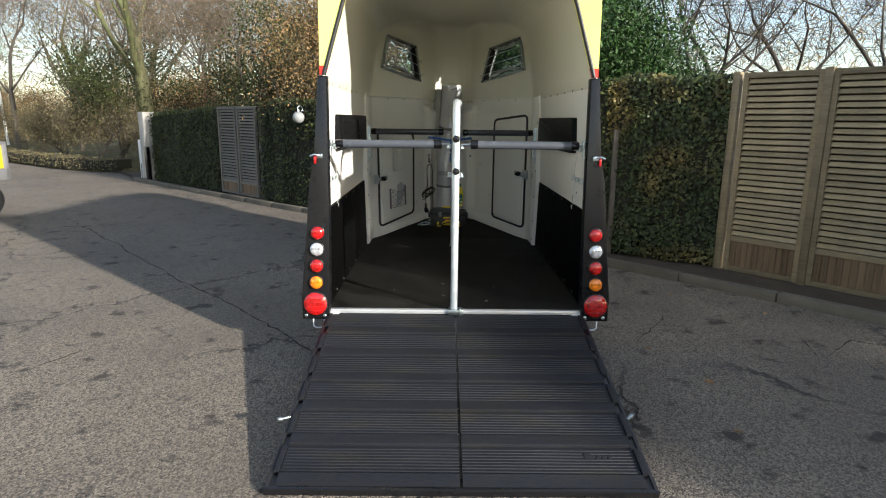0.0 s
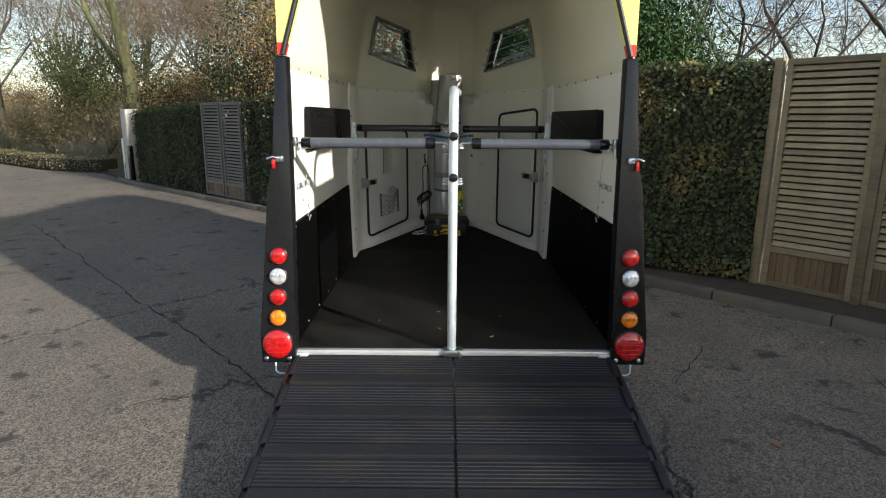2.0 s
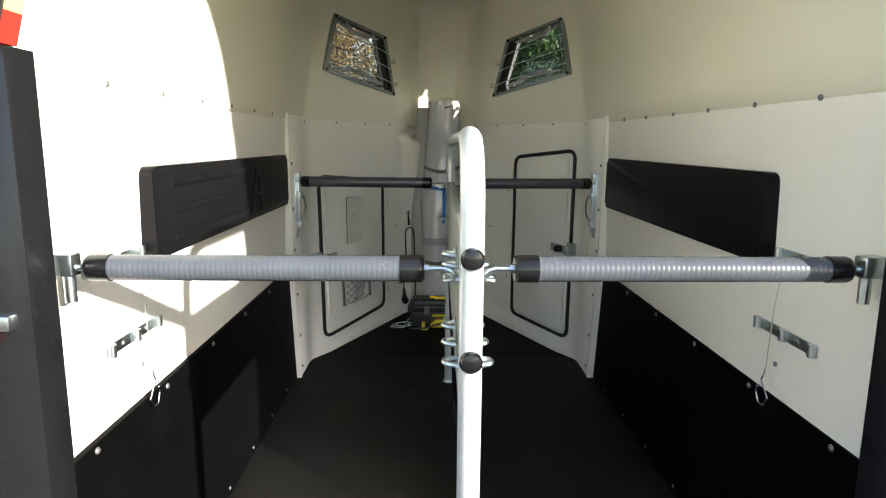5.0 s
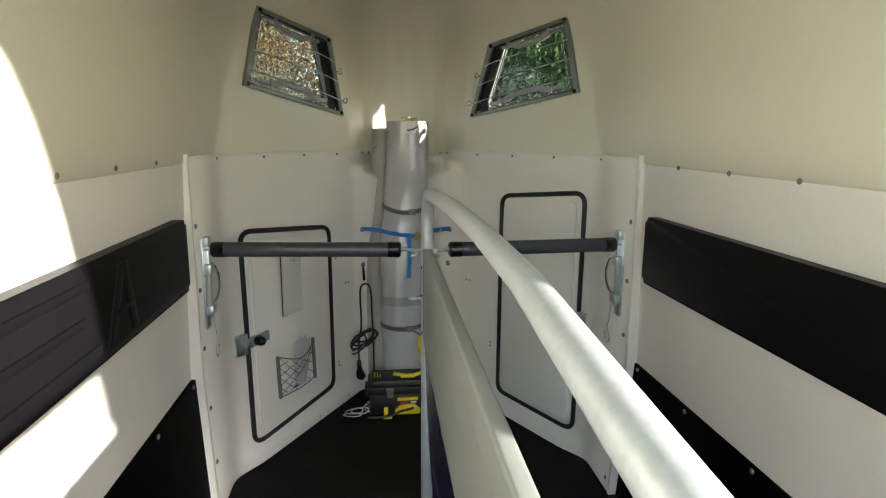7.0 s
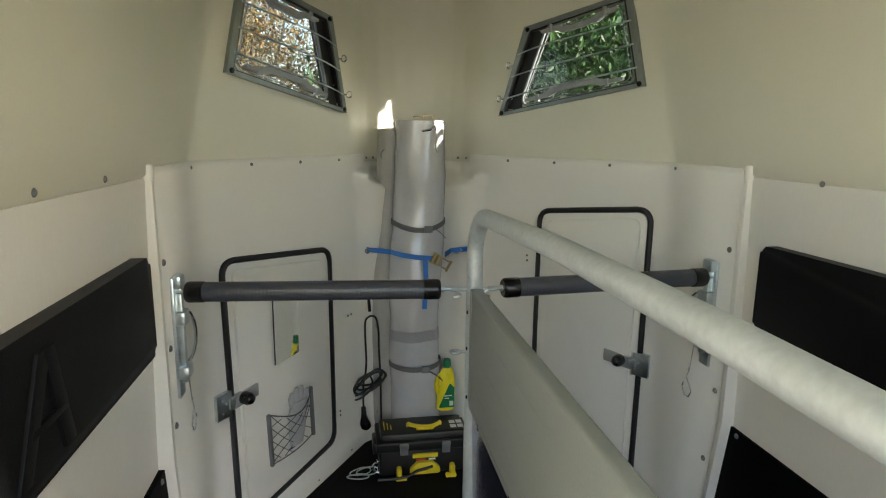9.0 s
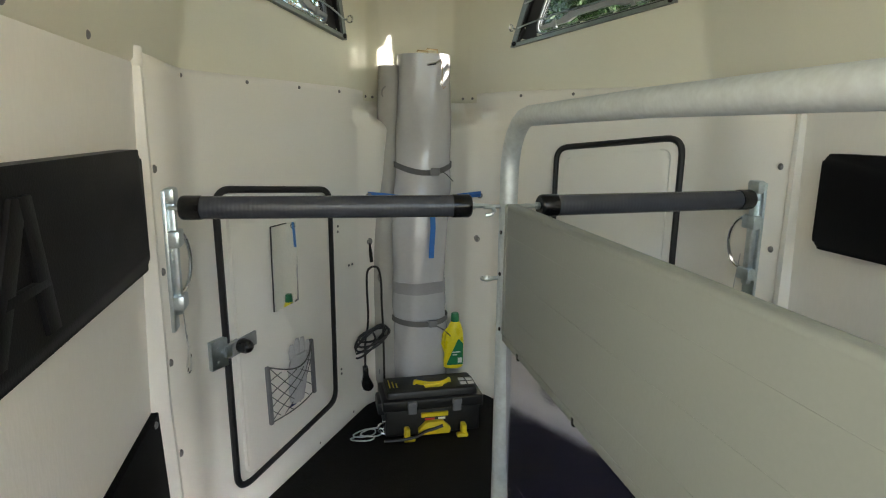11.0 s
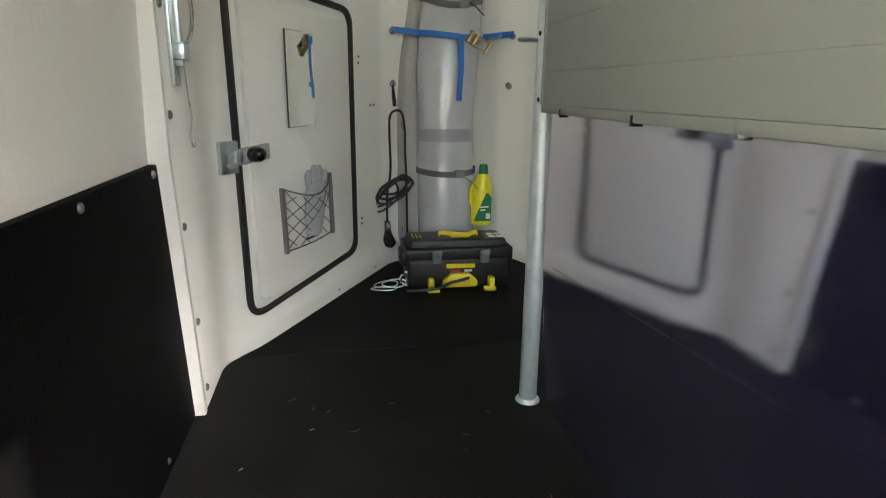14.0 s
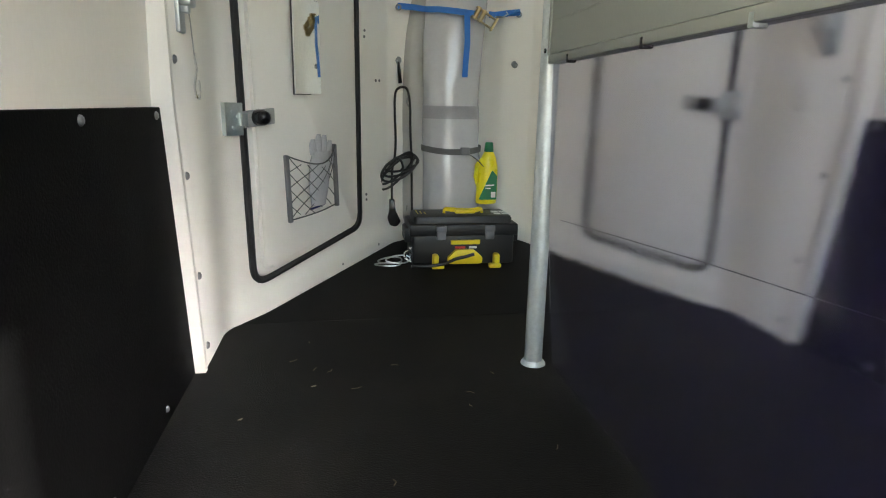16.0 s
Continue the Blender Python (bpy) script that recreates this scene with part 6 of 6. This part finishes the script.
        top = g.random() < topdens * thick / (thick * topdens + h)
        bulge = 0.035 * noise.noise(Vector((d * 1.9, seed, 0))) * 2
        if top:
            q = p + back * g.uniform(-0.02, thick)
            return Vector((q.x, q.y, h + g.uniform(-0.06, 0.05))), Vector((-back.x * 0.4, -back.y * 0.4, 1))
        z = 0.08 + (h - 0.06) * g.random() ** 0.95
        bulge += 0.05 * noise.noise(Vector((d * 2.3, z * 2.3, seed)))
        q = p + back * (g.uniform(-0.05, 0.06) - bulge)
        return Vector((q.x, q.y, z)), Vector((-back.x, -back.y, 0.45))
    leaves_part("leaves", int(dens * total * (h0 + h1) / 2), sample, size, leaf, ob, "dense small glossy ivy leaves", seed + 5)
    return ob


hedge(HEDGE_LINE[:2], 2.24, 2.20, 2700, 0.050, IVY, "clipped ivy hedge with some browned leaves, beside a gate", 11)
hedge(HEDGE_LINE[1:], 2.20, 2.0, 800, 0.055, IVY_FAR, "long dark clipped ivy hedge along the road", 12)
hedge([(-5.06, 9.31), (-7.78, 11.92)], 1.93, 1.80, 1300, 0.052, IVY_FAR, "dark clipped ivy hedge ending at a rendered pillar", 13)
hedge([(-10.2, 14.5), (-12.3, 15.2), (-18.2, 19.7), (-30, 28.5)], 0.42, 0.42, 700, 0.055, SHRUB, "low clipped hedge along the far road edge", 14, 0.6, 1.0)

# slim post standing in the near hedge
bm = bmesh.new()
box(bm, 2.03, 2.095, 3.405, 3.46, 0.0, 1.62, 0.008)
solo("hedge_post", bm, BARK_GREY, "slim weathered grey post standing in the hedge face", "post")


def louvre_leaf(a, b, z0, z1, label, slats, kick, group, slat_wood, tilt, reach, frame_wood):
    """One gate leaf: stiles, rails, sloping slats and upright kick planks."""
    a, b = Vector(a), Vector(b)
    w = (b - a)
    width = w.length
    m = pose(a.x, a.y, z0, 0, 0, math.degrees(math.atan2(w.y, w.x)))
    ob = thing("gate_leaf", label, "gate", group, at=(0, 0, 0))
    ob.matrix_basis = m
    H = z1 - z0

    def piece(name, x0, x1, y0, y1, za, zb, material, tilt=None, bev=0.004):
        bm = bmesh.new()
        box(bm, x0, x1, y0, y1, za, zb, bev, 1)
        if tilt:
            bmesh.ops.rotate(bm, verts=bm.verts, cent=((x0 + x1) / 2, (y0 + y1) / 2, (za + zb) / 2), matrix=Matrix.Rotation(tilt, 3, 'X'))
        me = finish(bm, name, material, smooth=False)
        o = new(name, me)
        o.parent = ob
        return o
    st = 0.055
    piece("stile", 0, st, -0.028, 0.028, 0, H, frame_wood)
    piece("stile", width - st, width, -0.028, 0.028, 0, H, frame_wood)
    piece("rail", st, width - st, -0.025, 0.025, H - 0.06, H - 0.002, frame_wood)
    piece("rail", st, width - st, -0.025, 0.025, kick, kick + 0.06, frame_wood)
    piece("rail", st, width - st, -0.025, 0.025, 0.0, 0.05, frame_wood)
    k = 11
    pw = (width - 2 * st) / k
    for i in range(k):
        piece("plank", st + pw * i + 0.002, st + pw * (i + 1) - 0.002, -0.006, 0.012, 0.05, kick, WOOD_RED, None, 0.002)
    # added dark sheet: paints the gaps between slats as shaded, hides the sky
    piece("backing_board", st * 0.5, width - st * 0.5, 0.052, 0.064, kick + 0.02, H - 0.02, GAP_SHADE)
    z = kick + 0.06
    step = (H - 0.06 - z) / slats
    first = None
    for i in range(slats):
        zc = z + step * (i + 0.5)
        if first is None:
            first = piece("slat", st, width - st, -0.006, 0.006, zc - step * reach, zc + step * reach, slat_wood, radians(-tilt), 0.002)
        else:
            o = new("slat", first.data)
            o.location = (0, 0, step * i)
            o.parent = ob
    return ob


GATE = [(3.14, 2.72), (3.73, 2.01), (4.31, 1.30), (4.90, 0.60), (5.5, -0.1)]
for i in range(4):
    a, b = Vector(GATE[i]), Vector(GATE[i + 1])
    w = (b - a).normalized()
    louvre_leaf(a + w * (0.04 if i else 0.09), b - w * 0.04, 0.055, 2.255, "weathered brown louvred timber gate leaf, closed", 27, 0.345, "gate leaves", WOOD_H, 40, 0.44, WOOD)
    p = a
    bm = bmesh.new()
    box(bm, -0.04, 0.04, -0.045, 0.045, 0.0, 2.27, 0.006, 2, pose(p.x + (0.02 if not i else 0), p.y, 0, 0, 0, math.degrees(math.atan2(w.y, w.x))))
    solo("gate_post", bm, WOOD, "square weathered timber gate post", "post", "gate posts")
FARGATE = [(-3.84, 8.16), (-4.43, 8.72), (-5.03, 9.28)]
for a, b in zip(FARGATE, FARGATE[1:]):
    a, b = Vector(a), Vector(b)
    w = (b - a).normalized()
    louvre_leaf(b - w * 0.03, a + w * 0.03, 0.10, 1.95, "grey weathered louvred timber gate leaf in the hedge, closed", 24, 0.24, "far gate leaves", WOOD_GREY, 34, 0.36, WOOD_GREY)

# rendered pillar with a letter box, sign, lamp
bm = bmesh.new()
box(bm, -0.17, 0.17, -0.16, 0.16, 0.0, 1.84, 0.02, 2, pose(-7.94, 12.06, 0, 0, 0, -43))
solo("rendered_pillar", bm, RENDERED, "stained white rendered pillar at the end of the hedge", "pillar")
bm = bmesh.new()
box(bm, -0.07, 0.07, -0.05, 0.05, 0.0, 0.95, 0.01, 2, pose(-7.88, 11.80, 0.0, 0, 0, -43))
solo("black_bollard_box", bm, CAP, "slim black upright box in front of the pillar", "box")
bm = bmesh.new()
box(bm, -0.06, 0.06, -0.012, 0.012, 0.45, 1.10, 0.006, 2, pose(-8.46, 12.60, 0, 0, 0, -35))
sign = solo("white_sign", bm, WHITE, "plain white board on two short legs", "sign")
bm = bmesh.new()
for x in (-0.045, 0.045):
    box(bm, x - 0.015, x + 0.015, -0.01, 0.01, 0.0, 0.46, 0.002, 1, pose(-8.46, 12.60, 0, 0, 0, -35))
part("leg", bm, GALV, sign)
lamp = thing("globe_lamp", "grey-white globe lamp on a bent bracket before the hedge", "lamp", at=(-2.70, 6.92, 1.72))
bm = bmesh.new()
bmesh.ops.create_uvsphere(bm, u_segments=24, v_segments=16, radius=0.105, matrix=Matrix.Translation((-2.70, 6.92, 1.735)))
part("globe", bm, OPAL, lamp, "dull grey-white opal globe")
bm = bmesh.new()
tube(bm, arc((-2.68, 6.97, 1.89), 0.05, -60, 200, 12, (0.7, 0.7, 0), (0, 0, 1)), 0.007, 8)
tube(bm, [(-2.70, 6.92, 1.82), (-2.70, 6.93, 1.87)], 0.02, 10)
tube(bm, [(-2.64, 7.00, 1.86), (-2.46, 7.21, 1.81)], 0.012, 8)
part("bracket", bm, GALV, lamp)

# small yellow cart at the road's left side
cart = thing("yellow_cart", "yellow-sided utility cart with grey frame and black tyre, parked", "cart", at=(-8.5, 5.9, 0))
bm = bmesh.new()
box(bm, -9.25, -7.86, 5.35, 6.6, 0.80, 1.22, 0.02)
part("side_board", bm, YELLOW, cart, "yellow side board")
bm = bmesh.new()
for x0, x1, y0, y1, z0, z1 in ((-7.90, -7.83, 5.32, 5.40, 0.62, 1.27), (-9.28, -7.83, 5.30, 6.62, 0.60, 0.80), (-9.28, -7.83, 5.30, 6.62, 1.215, 1.27), (-7.90, -7.83, 6.52, 6.62, 0.62, 1.27)):
    box(bm, x0, x1, y0, y1, z0, z1, 0.01)
part("frame_rail", bm, GREYPL, cart, "grey metal frame")
bm = bmesh.new()
for y in (5.45, 6.45):
    prof = [(0.09, 0.17), (0.085, 0.22), (0.06, 0.245), (-0.06, 0.245), (-0.085, 0.22), (-0.09, 0.17)]
    tube(bm, [(-8.12 + a, y, 0.245) for a, _ in prof], [r for _, r in prof], 24)
    tube(bm, [(-9.05 + a, y, 0.245) for a, _ in prof], [r for _, r in prof], 24)
    box(bm, -9.0, -8.15, y - 0.03, y + 0.03, 0.22, 0.62, 0.01)
part("wheel", bm, SEAL, cart, "black tyres")

# ---- trees ----
def grow(bm, rng, p, d, r, length, level, tips, spread, sides):
    """A limb with a wander, forking into thinner ones."""
    n = 4 if level > 3 else (3 if level > 1 else 2)
    pts, rs = [p.copy()], [r]
    q, w = p.copy(), d.copy()
    for i in range(n):
        w = (w + Vector((rng.gauss(0, 0.13), rng.gauss(0, 0.13), rng.gauss(0.03, 0.09)))).normalized()
        q = q + w * length / n
        pts.append(q.copy())
        rs.append(r * (1 - 0.42 * (i + 1) / n))
    tube(bm, pts, rs, sides if level > 3 else (4 if level > 2 else 3), caps=False)
    if level <= 0:
        tips.append((q.copy(), w.copy()))
        return
    if level <= 2:
        tips.append((q.copy(), w.copy()))
    kids = rng.choice((2, 3, 3)) if level > 1 else 3
    for k in range(kids):
        f = 1.0 if k == 0 else rng.uniform(0.35, 0.95)
        i = min(n - 1, int(f * n))
        base = pts[i].lerp(pts[i + 1], f * n - i) if f < 1 else pts[-1]
        rr = rs[min(n, i + 1)]
        a, b = side_frame(w)
        t = rng.uniform(0, 6.283)
        out = math.cos(t) * a + math.sin(t) * b
        lean = spread * rng.uniform(0.6, 1.25) * (0.45 if k == 0 else 1.0)
        nd = (w + out * lean + Vector((0, 0, 0.10))).normalized()
        grow(bm, rng, base, nd, rr * (0.80 if k == 0 else 0.58), length * rng.uniform(0.66, 0.86), level - 1, tips, spread, sides)


def tree(name, label, at, height, r, levels, spread, seed, bark, leaf=None, leaf_n=0, leaf_size=0.1, clear=0.35, narrow=0.6, lean=(0, 0), leaf_spread=0.25, twigs=0):
    rng = random.Random(seed)
    ob = thing(name, label, "tree", at=(at[0], at[1], 0.0))
    bm = bmesh.new()
    tips = []
    p0 = Vector((at[0], at[1], -0.05))
    top = p0 + Vector((lean[0], lean[1], height * clear))
    mid = p0.lerp(top, 0.5) + Vector((rng.gauss(0, 0.08), rng.gauss(0, 0.08), 0))
    tube(bm, [p0, p0.lerp(mid, 0.12), mid, top], [r * 1.45, r * 1.08, r * 0.95, r * 0.85], 12, caps=False)
    axis = (top - mid).normalized()
    for k in range(4 if levels > 3 else 3):
        t = 6.283 * k / 4 + rng.uniform(-0.5, 0.5)
        out = Vector((math.cos(t), math.sin(t), 0))
        d = (axis + out * (0.12 if k == 0 else spread * rng.uniform(0.6, 1.1))).normalized()
        base = top if k < 2 else mid.lerp(top, rng.uniform(0.55, 0.95))
        grow(bm, rng, base, d, r * (0.72 if k == 0 else 0.45), height * (0.30 if k == 0 else 0.25), levels, tips, spread, 7)
    part("trunk", bm, bark, ob, angle=80)
    if leaf_n:
        def sample(g):
            t, w = g.choice(tips)
            return t + Vector((g.gauss(0, leaf_spread), g.gauss(0, leaf_spread), g.gauss(0, leaf_spread))), Vector((g.gauss(0, 1), g.gauss(0, 1), 0.6))
        if twigs:
            def near_tip(g):
                t, w = g.choice(tips)
                return t + Vector((g.gauss(0, 0.16), g.gauss(0, 0.16), g.gauss(0, 0.16))), Vector((g.gauss(0, 1), g.gauss(0, 1), 0.6))
            leaves_part("spray", twigs, near_tip, 0.55, BARK_DARK if bark is BARK_DARK else TWIG, ob, "fine bare twigs", seed + 4, 0.020, -0.2)
        leaves_part("crown", leaf_n, sample, leaf_size, leaf, ob, "scattered autumn leaves" if leaf in (OAK, RUSSET) else "leafy crown", seed + 3, narrow)
    return ob


oak = tree("oak_tree", "tall mossy oak tree, almost bare, a few brown leaves", (-10.4, 17.0), 12.0, 0.25, 6, 0.80, 21, BARK, OAK, 3500, 0.055, 0.28, leaf_spread=0.5, twigs=3000)
ash = tree("bare_tree", "slender bare tree with fine grey twigs", (-20.5, 25.0), 11.0, 0.12, 5, 0.72, 22, BARK_GREY, OAK, 5000, 0.065, 0.26, leaf_spread=0.55, twigs=2600)
young = tree("young_tree", "young bare tree with a few rusty leaves", (-5.6, 14.0), 8.5, 0.09, 5, 0.75, 23, BARK_GREY, OAK, 2200, 0.040, 0.22, leaf_spread=0.45, twigs=2200)
beech = tree("beech_tree", "beech tree with thin rusty brown leaves", (-6.2, 24.0), 7.5, 0.12, 5, 0.80, 24, BARK_GREY, OAK, 7000, 0.040, 0.14, leaf_spread=0.6, twigs=2500)
tree("russet_beech", "small beech thick with russet leaves behind the trailer", (-1.55, 8.7), 5.0, 0.07, 4, 0.72, 31, BARK_GREY, RUSSET, 36000, 0.046, 0.16, leaf_spread=0.40, twigs=600)
right_tree = tree("leaning_tree", "bare leaning tree with dark forked limbs", (10.4, 10.6), 10.0, 0.13, 5, 1.00, 25, BARK_DARK, OAK, 700, 0.045, 0.24, lean=(0.4, 0.2), twigs=3500)
laurel = tree("laurel_tree", "evergreen laurel with long glossy green leaves behind the hedge", (2.5, 6.3), 5.2, 0.09, 5, 0.85, 26, BARK, LAUREL, 48000, 0.082, 0.12, 0.34, leaf_spread=0.25)
bush = tree("rough_shrub", "unkempt dull green shrub at the wood's edge", (-12.4, 17.6), 3.6, 0.05, 4, 0.95, 27, BARK_GREY, SHRUB, 9000, 0.060, 0.10, leaf_spread=0.34, twigs=800)
rust = tree("rusty_shrub", "low shrub with rusty brown leaves", (-7.6, 18.0), 4.4, 0.06, 4, 0.95, 28, BARK_GREY, OAK, 9000, 0.065, 0.12, leaf_spread=0.34, twigs=800)

evergreen = tree("evergreen_tree", "dark evergreen tree overgrown with ivy", (-11.5, 17.4), 4.6, 0.10, 5, 0.60, 29, BARK_DARK, IVY_FAR, 16000, 0.070, 0.10, leaf_spread=0.26)


def again(src, x, y, turn, s=1.0):
    return copy_thing(src, pose(x, y, 0.0, 0, 0, turn) @ Matrix.Diagonal((s, s, s, 1)))


for x, y, turn, s in ((-27.0, 31.0, 70, 1.05), (-15.5, 27.0, 200, 1.0), (-24.5, 38.0, 310, 1.1), (-13.0, 34.0, 20, 1.1), (-36.0, 40.0, 130, 1.1), (-8.0, 30.0, 100, 1.0), (-30.5, 30.5, 250, 0.95), (-19.0, 45.0, 45, 1.2), (-44.0, 52.0, 45, 1.2), (-3.0, 32.0, 220, 1.1), (-22.0, 33.0, 15, 1.0), (-12.5, 28.5, 280, 0.95), (-33.5, 36.0, 190, 1.0), (-17.2, 24.6, 330, 0.8), (-25.5, 27.5, 100, 0.85)):
    again(ash, x, y, turn, s)
for x, y, turn, s in ((-17.5, 33.0, 120, 1.05), (-30.0, 46.0, 40, 1.15), (-5.0, 22.0, 240, 0.9), (3.0, 26.0, 150, 0.9)):
    again(oak, x, y, turn, s)
for x, y, turn, s in ((-9.2, 20.5, 90, 1.1), (-14.0, 22.5, 200, 1.2), (-4.2, 17.0, 300, 1.1), (-7.0, 25.0, 40, 1.25), (7.0, 14.5, 140, 1.1), (17.5, 12.5, 10, 1.2)):
    again(young, x, y, turn, s)
for x, y, turn, s in ((14.4, 10.4, 160, 1.05), (9.5, 16.5, 80, 1.1), (18.0, 16.0, 290, 1.1), (6.4, 12.5, 30, 0.9), (14.0, 20.0, 80, 1.2), (22.0, 22.0, 200, 1.2)):
    again(right_tree, x, y, turn, s)
for x, y, turn, s in ((1.6, 8.0, 210, 0.95), (3.0, 8.8, 90, 0.9)):
    again(laurel, x, y, turn, s)
for x, y, turn, s in ((-14.6, 19.3, 80, 0.8), (-17.0, 22.6, 150, 0.75), (-9.6, 15.9, 20, 0.7), (-21.5, 27.0, 210, 0.8), (-27.0, 33.0, 300, 0.9), (-12.0, 24.0, 200, 1.1), (-34.0, 36.5, 30, 0.9), (-40, 44, 100, 1.1)):
    again(bush, x, y, turn, s)
for x, y, turn, s in ((-5.4, 16.4, 60, 0.9), (-10.8, 21.5, 160, 0.9), (-16.0, 26.5, 250, 0.8), (-23.0, 30.5, 20, 0.9), (-30.0, 35.5, 110, 0.9), (-3.2, 19.5, 330, 1.0), (-37, 47, 110, 1.2), (-26, 44, 10, 1.3), (-18, 40, 200, 1.3), (-46, 46, 200, 1.2)):
    again(rust, x, y, turn, s)

# trees beside the road that shade the gate and the asphalt
for x, y, turn, s in ((7.75, -4.15, 15, 0.85), (9.3, -4.0, 140, 0.88)):
    again(laurel, x, y, turn, s)

again(evergreen, -3.7, 13.2, 130, 1.15)
again(evergreen, -4.1, 17.8, 250, 1.25)
again(beech, -10.5, 27.0, 60, 1.1)
# far wood: a thicket of twigs and brown leaves closing the view


def wood_spot(g):
    a = g.uniform(-72, 42)
    d = g.uniform(38, 60)
    z = 0.3 + 9.5 * g.random() ** 1.9
    return Vector((d * math.sin(radians(a)), d * math.cos(radians(a)), z)), Vector((g.gauss(0, 1), g.gauss(0, 1), 0.3))


FARLEAF = mat("far_brown_foliage", (0.28, 0.21, 0.115), 0.8, var=0.3, scale=0.2, island=0.5, tint=(0.17, 0.16, 0.08), tint_scale=0.12, tint_lo=0.45, tint_hi=0.6)
far_wood = leaves_part("far_wood", 40000, wood_spot, 0.75, FARLEAF, None, "far autumn wood of brown twigs and foliage", 91, 0.075, -0.2)
tagged(far_wood, "far autumn wood of brown twigs and foliage", "wood", kind="stuff")
# thin white pole far off among the trees
bm = bmesh.new()
tube(bm, [(-24.2, 29.5, 0), (-24.35, 29.5, 4.6)], [0.07, 0.05], 10)
solo("white_pole", bm, WHITE, "thin white pole standing among the far trees", "pole")

# fallen leaves
def leaf_mesh(seed, size):
    rng = random.Random(seed)
    bm = bmesh.new()
    n = 11
    ring = []
    for i in range(n):
        a = 2 * math.pi * i / n
        rr = size * (0.75 + 0.35 * math.cos(a) ** 2) * rng.uniform(0.7, 1.1)
        ring.append(bm.verts.new((rr * math.cos(a), 0.62 * rr * math.sin(a), size * rng.uniform(0.0, 0.35))))
    c = bm.verts.new((0, 0, 0.001))
    for i in range(n):
        bm.faces.new((c, ring[i], ring[(i + 1) % n]))
    return bm


rng = random.Random(77)
spots = [(1.72, -0.35, 0.0), (4.0, -0.55, 0.0), (1.50, 0.25, 0.0), (2.25, 1.75, 0.0), (2.9, 1.15, 0.0), (3.35, 0.2, 0.0), (1.6, -1.0, 0.0), (-5.0, 8.6, 0.0), (-6.0, 9.3, 0.0), (-4.3, 7.6, 0.0), (-3.0, 6.6, 0.0), (-7.1, 7.0, 0.0), (-6.9, 7.4, 0.0), (-6.6, 6.7, 0.0), (-7.3, 7.9, 0.0), (-2.2, -2.4, 0.0), (3.2, -2.2, 0.0)]
spots += [(-0.085, 0.37, FLOOR), (-0.09, 0.70, FLOOR), (-0.48, 0.52, FLOOR), (0.24, 0.23, FLOOR), (0.33, 0.62, FLOOR), (-0.76, 2.05, FLOOR), (-0.60, 2.2, FLOOR)]
for k, (x, y, z) in enumerate(spots):
    inside_t = z > 0.1
    size = (0.016 if inside_t else 0.033) * rng.uniform(0.8, 1.25)
    if inside_t and k > len(spots) - 3:
        size *= 0.4
    ob = solo("fallen_leaf", leaf_mesh(k, size), PALELEAF if inside_t else DEADLEAF, "small pale dry leaf lying on the rubber floor" if inside_t else "curled brown fallen leaf on the asphalt", "leaf", "fallen leaves inside" if inside_t else "fallen leaves outside", smooth=False)
    ob.matrix_basis = pose(x, y, z + 0.0015, 0, 0, rng.uniform(0, 360))

# wisps of straw left on the rubber floor
STRAW = mat("dry_straw", (0.17, 0.14, 0.09), 0.7, var=0.15, scale=60)
rng = random.Random(41)
for k in range(12):
    x, y = rng.uniform(-0.72, 0.05), rng.uniform(1.5, 2.6)
    if k > 10:
        x, y = rng.uniform(-0.7, 0.7), rng.uniform(0.1, 0.9)
    a, b, lng = rng.uniform(0, 6.28), rng.uniform(-1.2, 1.2), rng.uniform(0.012, 0.032)
    z = floor_z(y) + 0.0025
    pts = [(x, y, z), (x + lng * 0.5 * math.cos(a), y + lng * 0.5 * math.sin(a), z + 0.001), (x + lng * 0.5 * (math.cos(a) + math.cos(a + b)), y + lng * 0.5 * (math.sin(a) + math.sin(a + b)), z)]
    bm = bmesh.new()
    tube(bm, pts, 0.0009, 5)
    solo("straw_bit", bm, STRAW, "thin pale wisp of straw on the rubber floor", "straw", "straw on the floor")
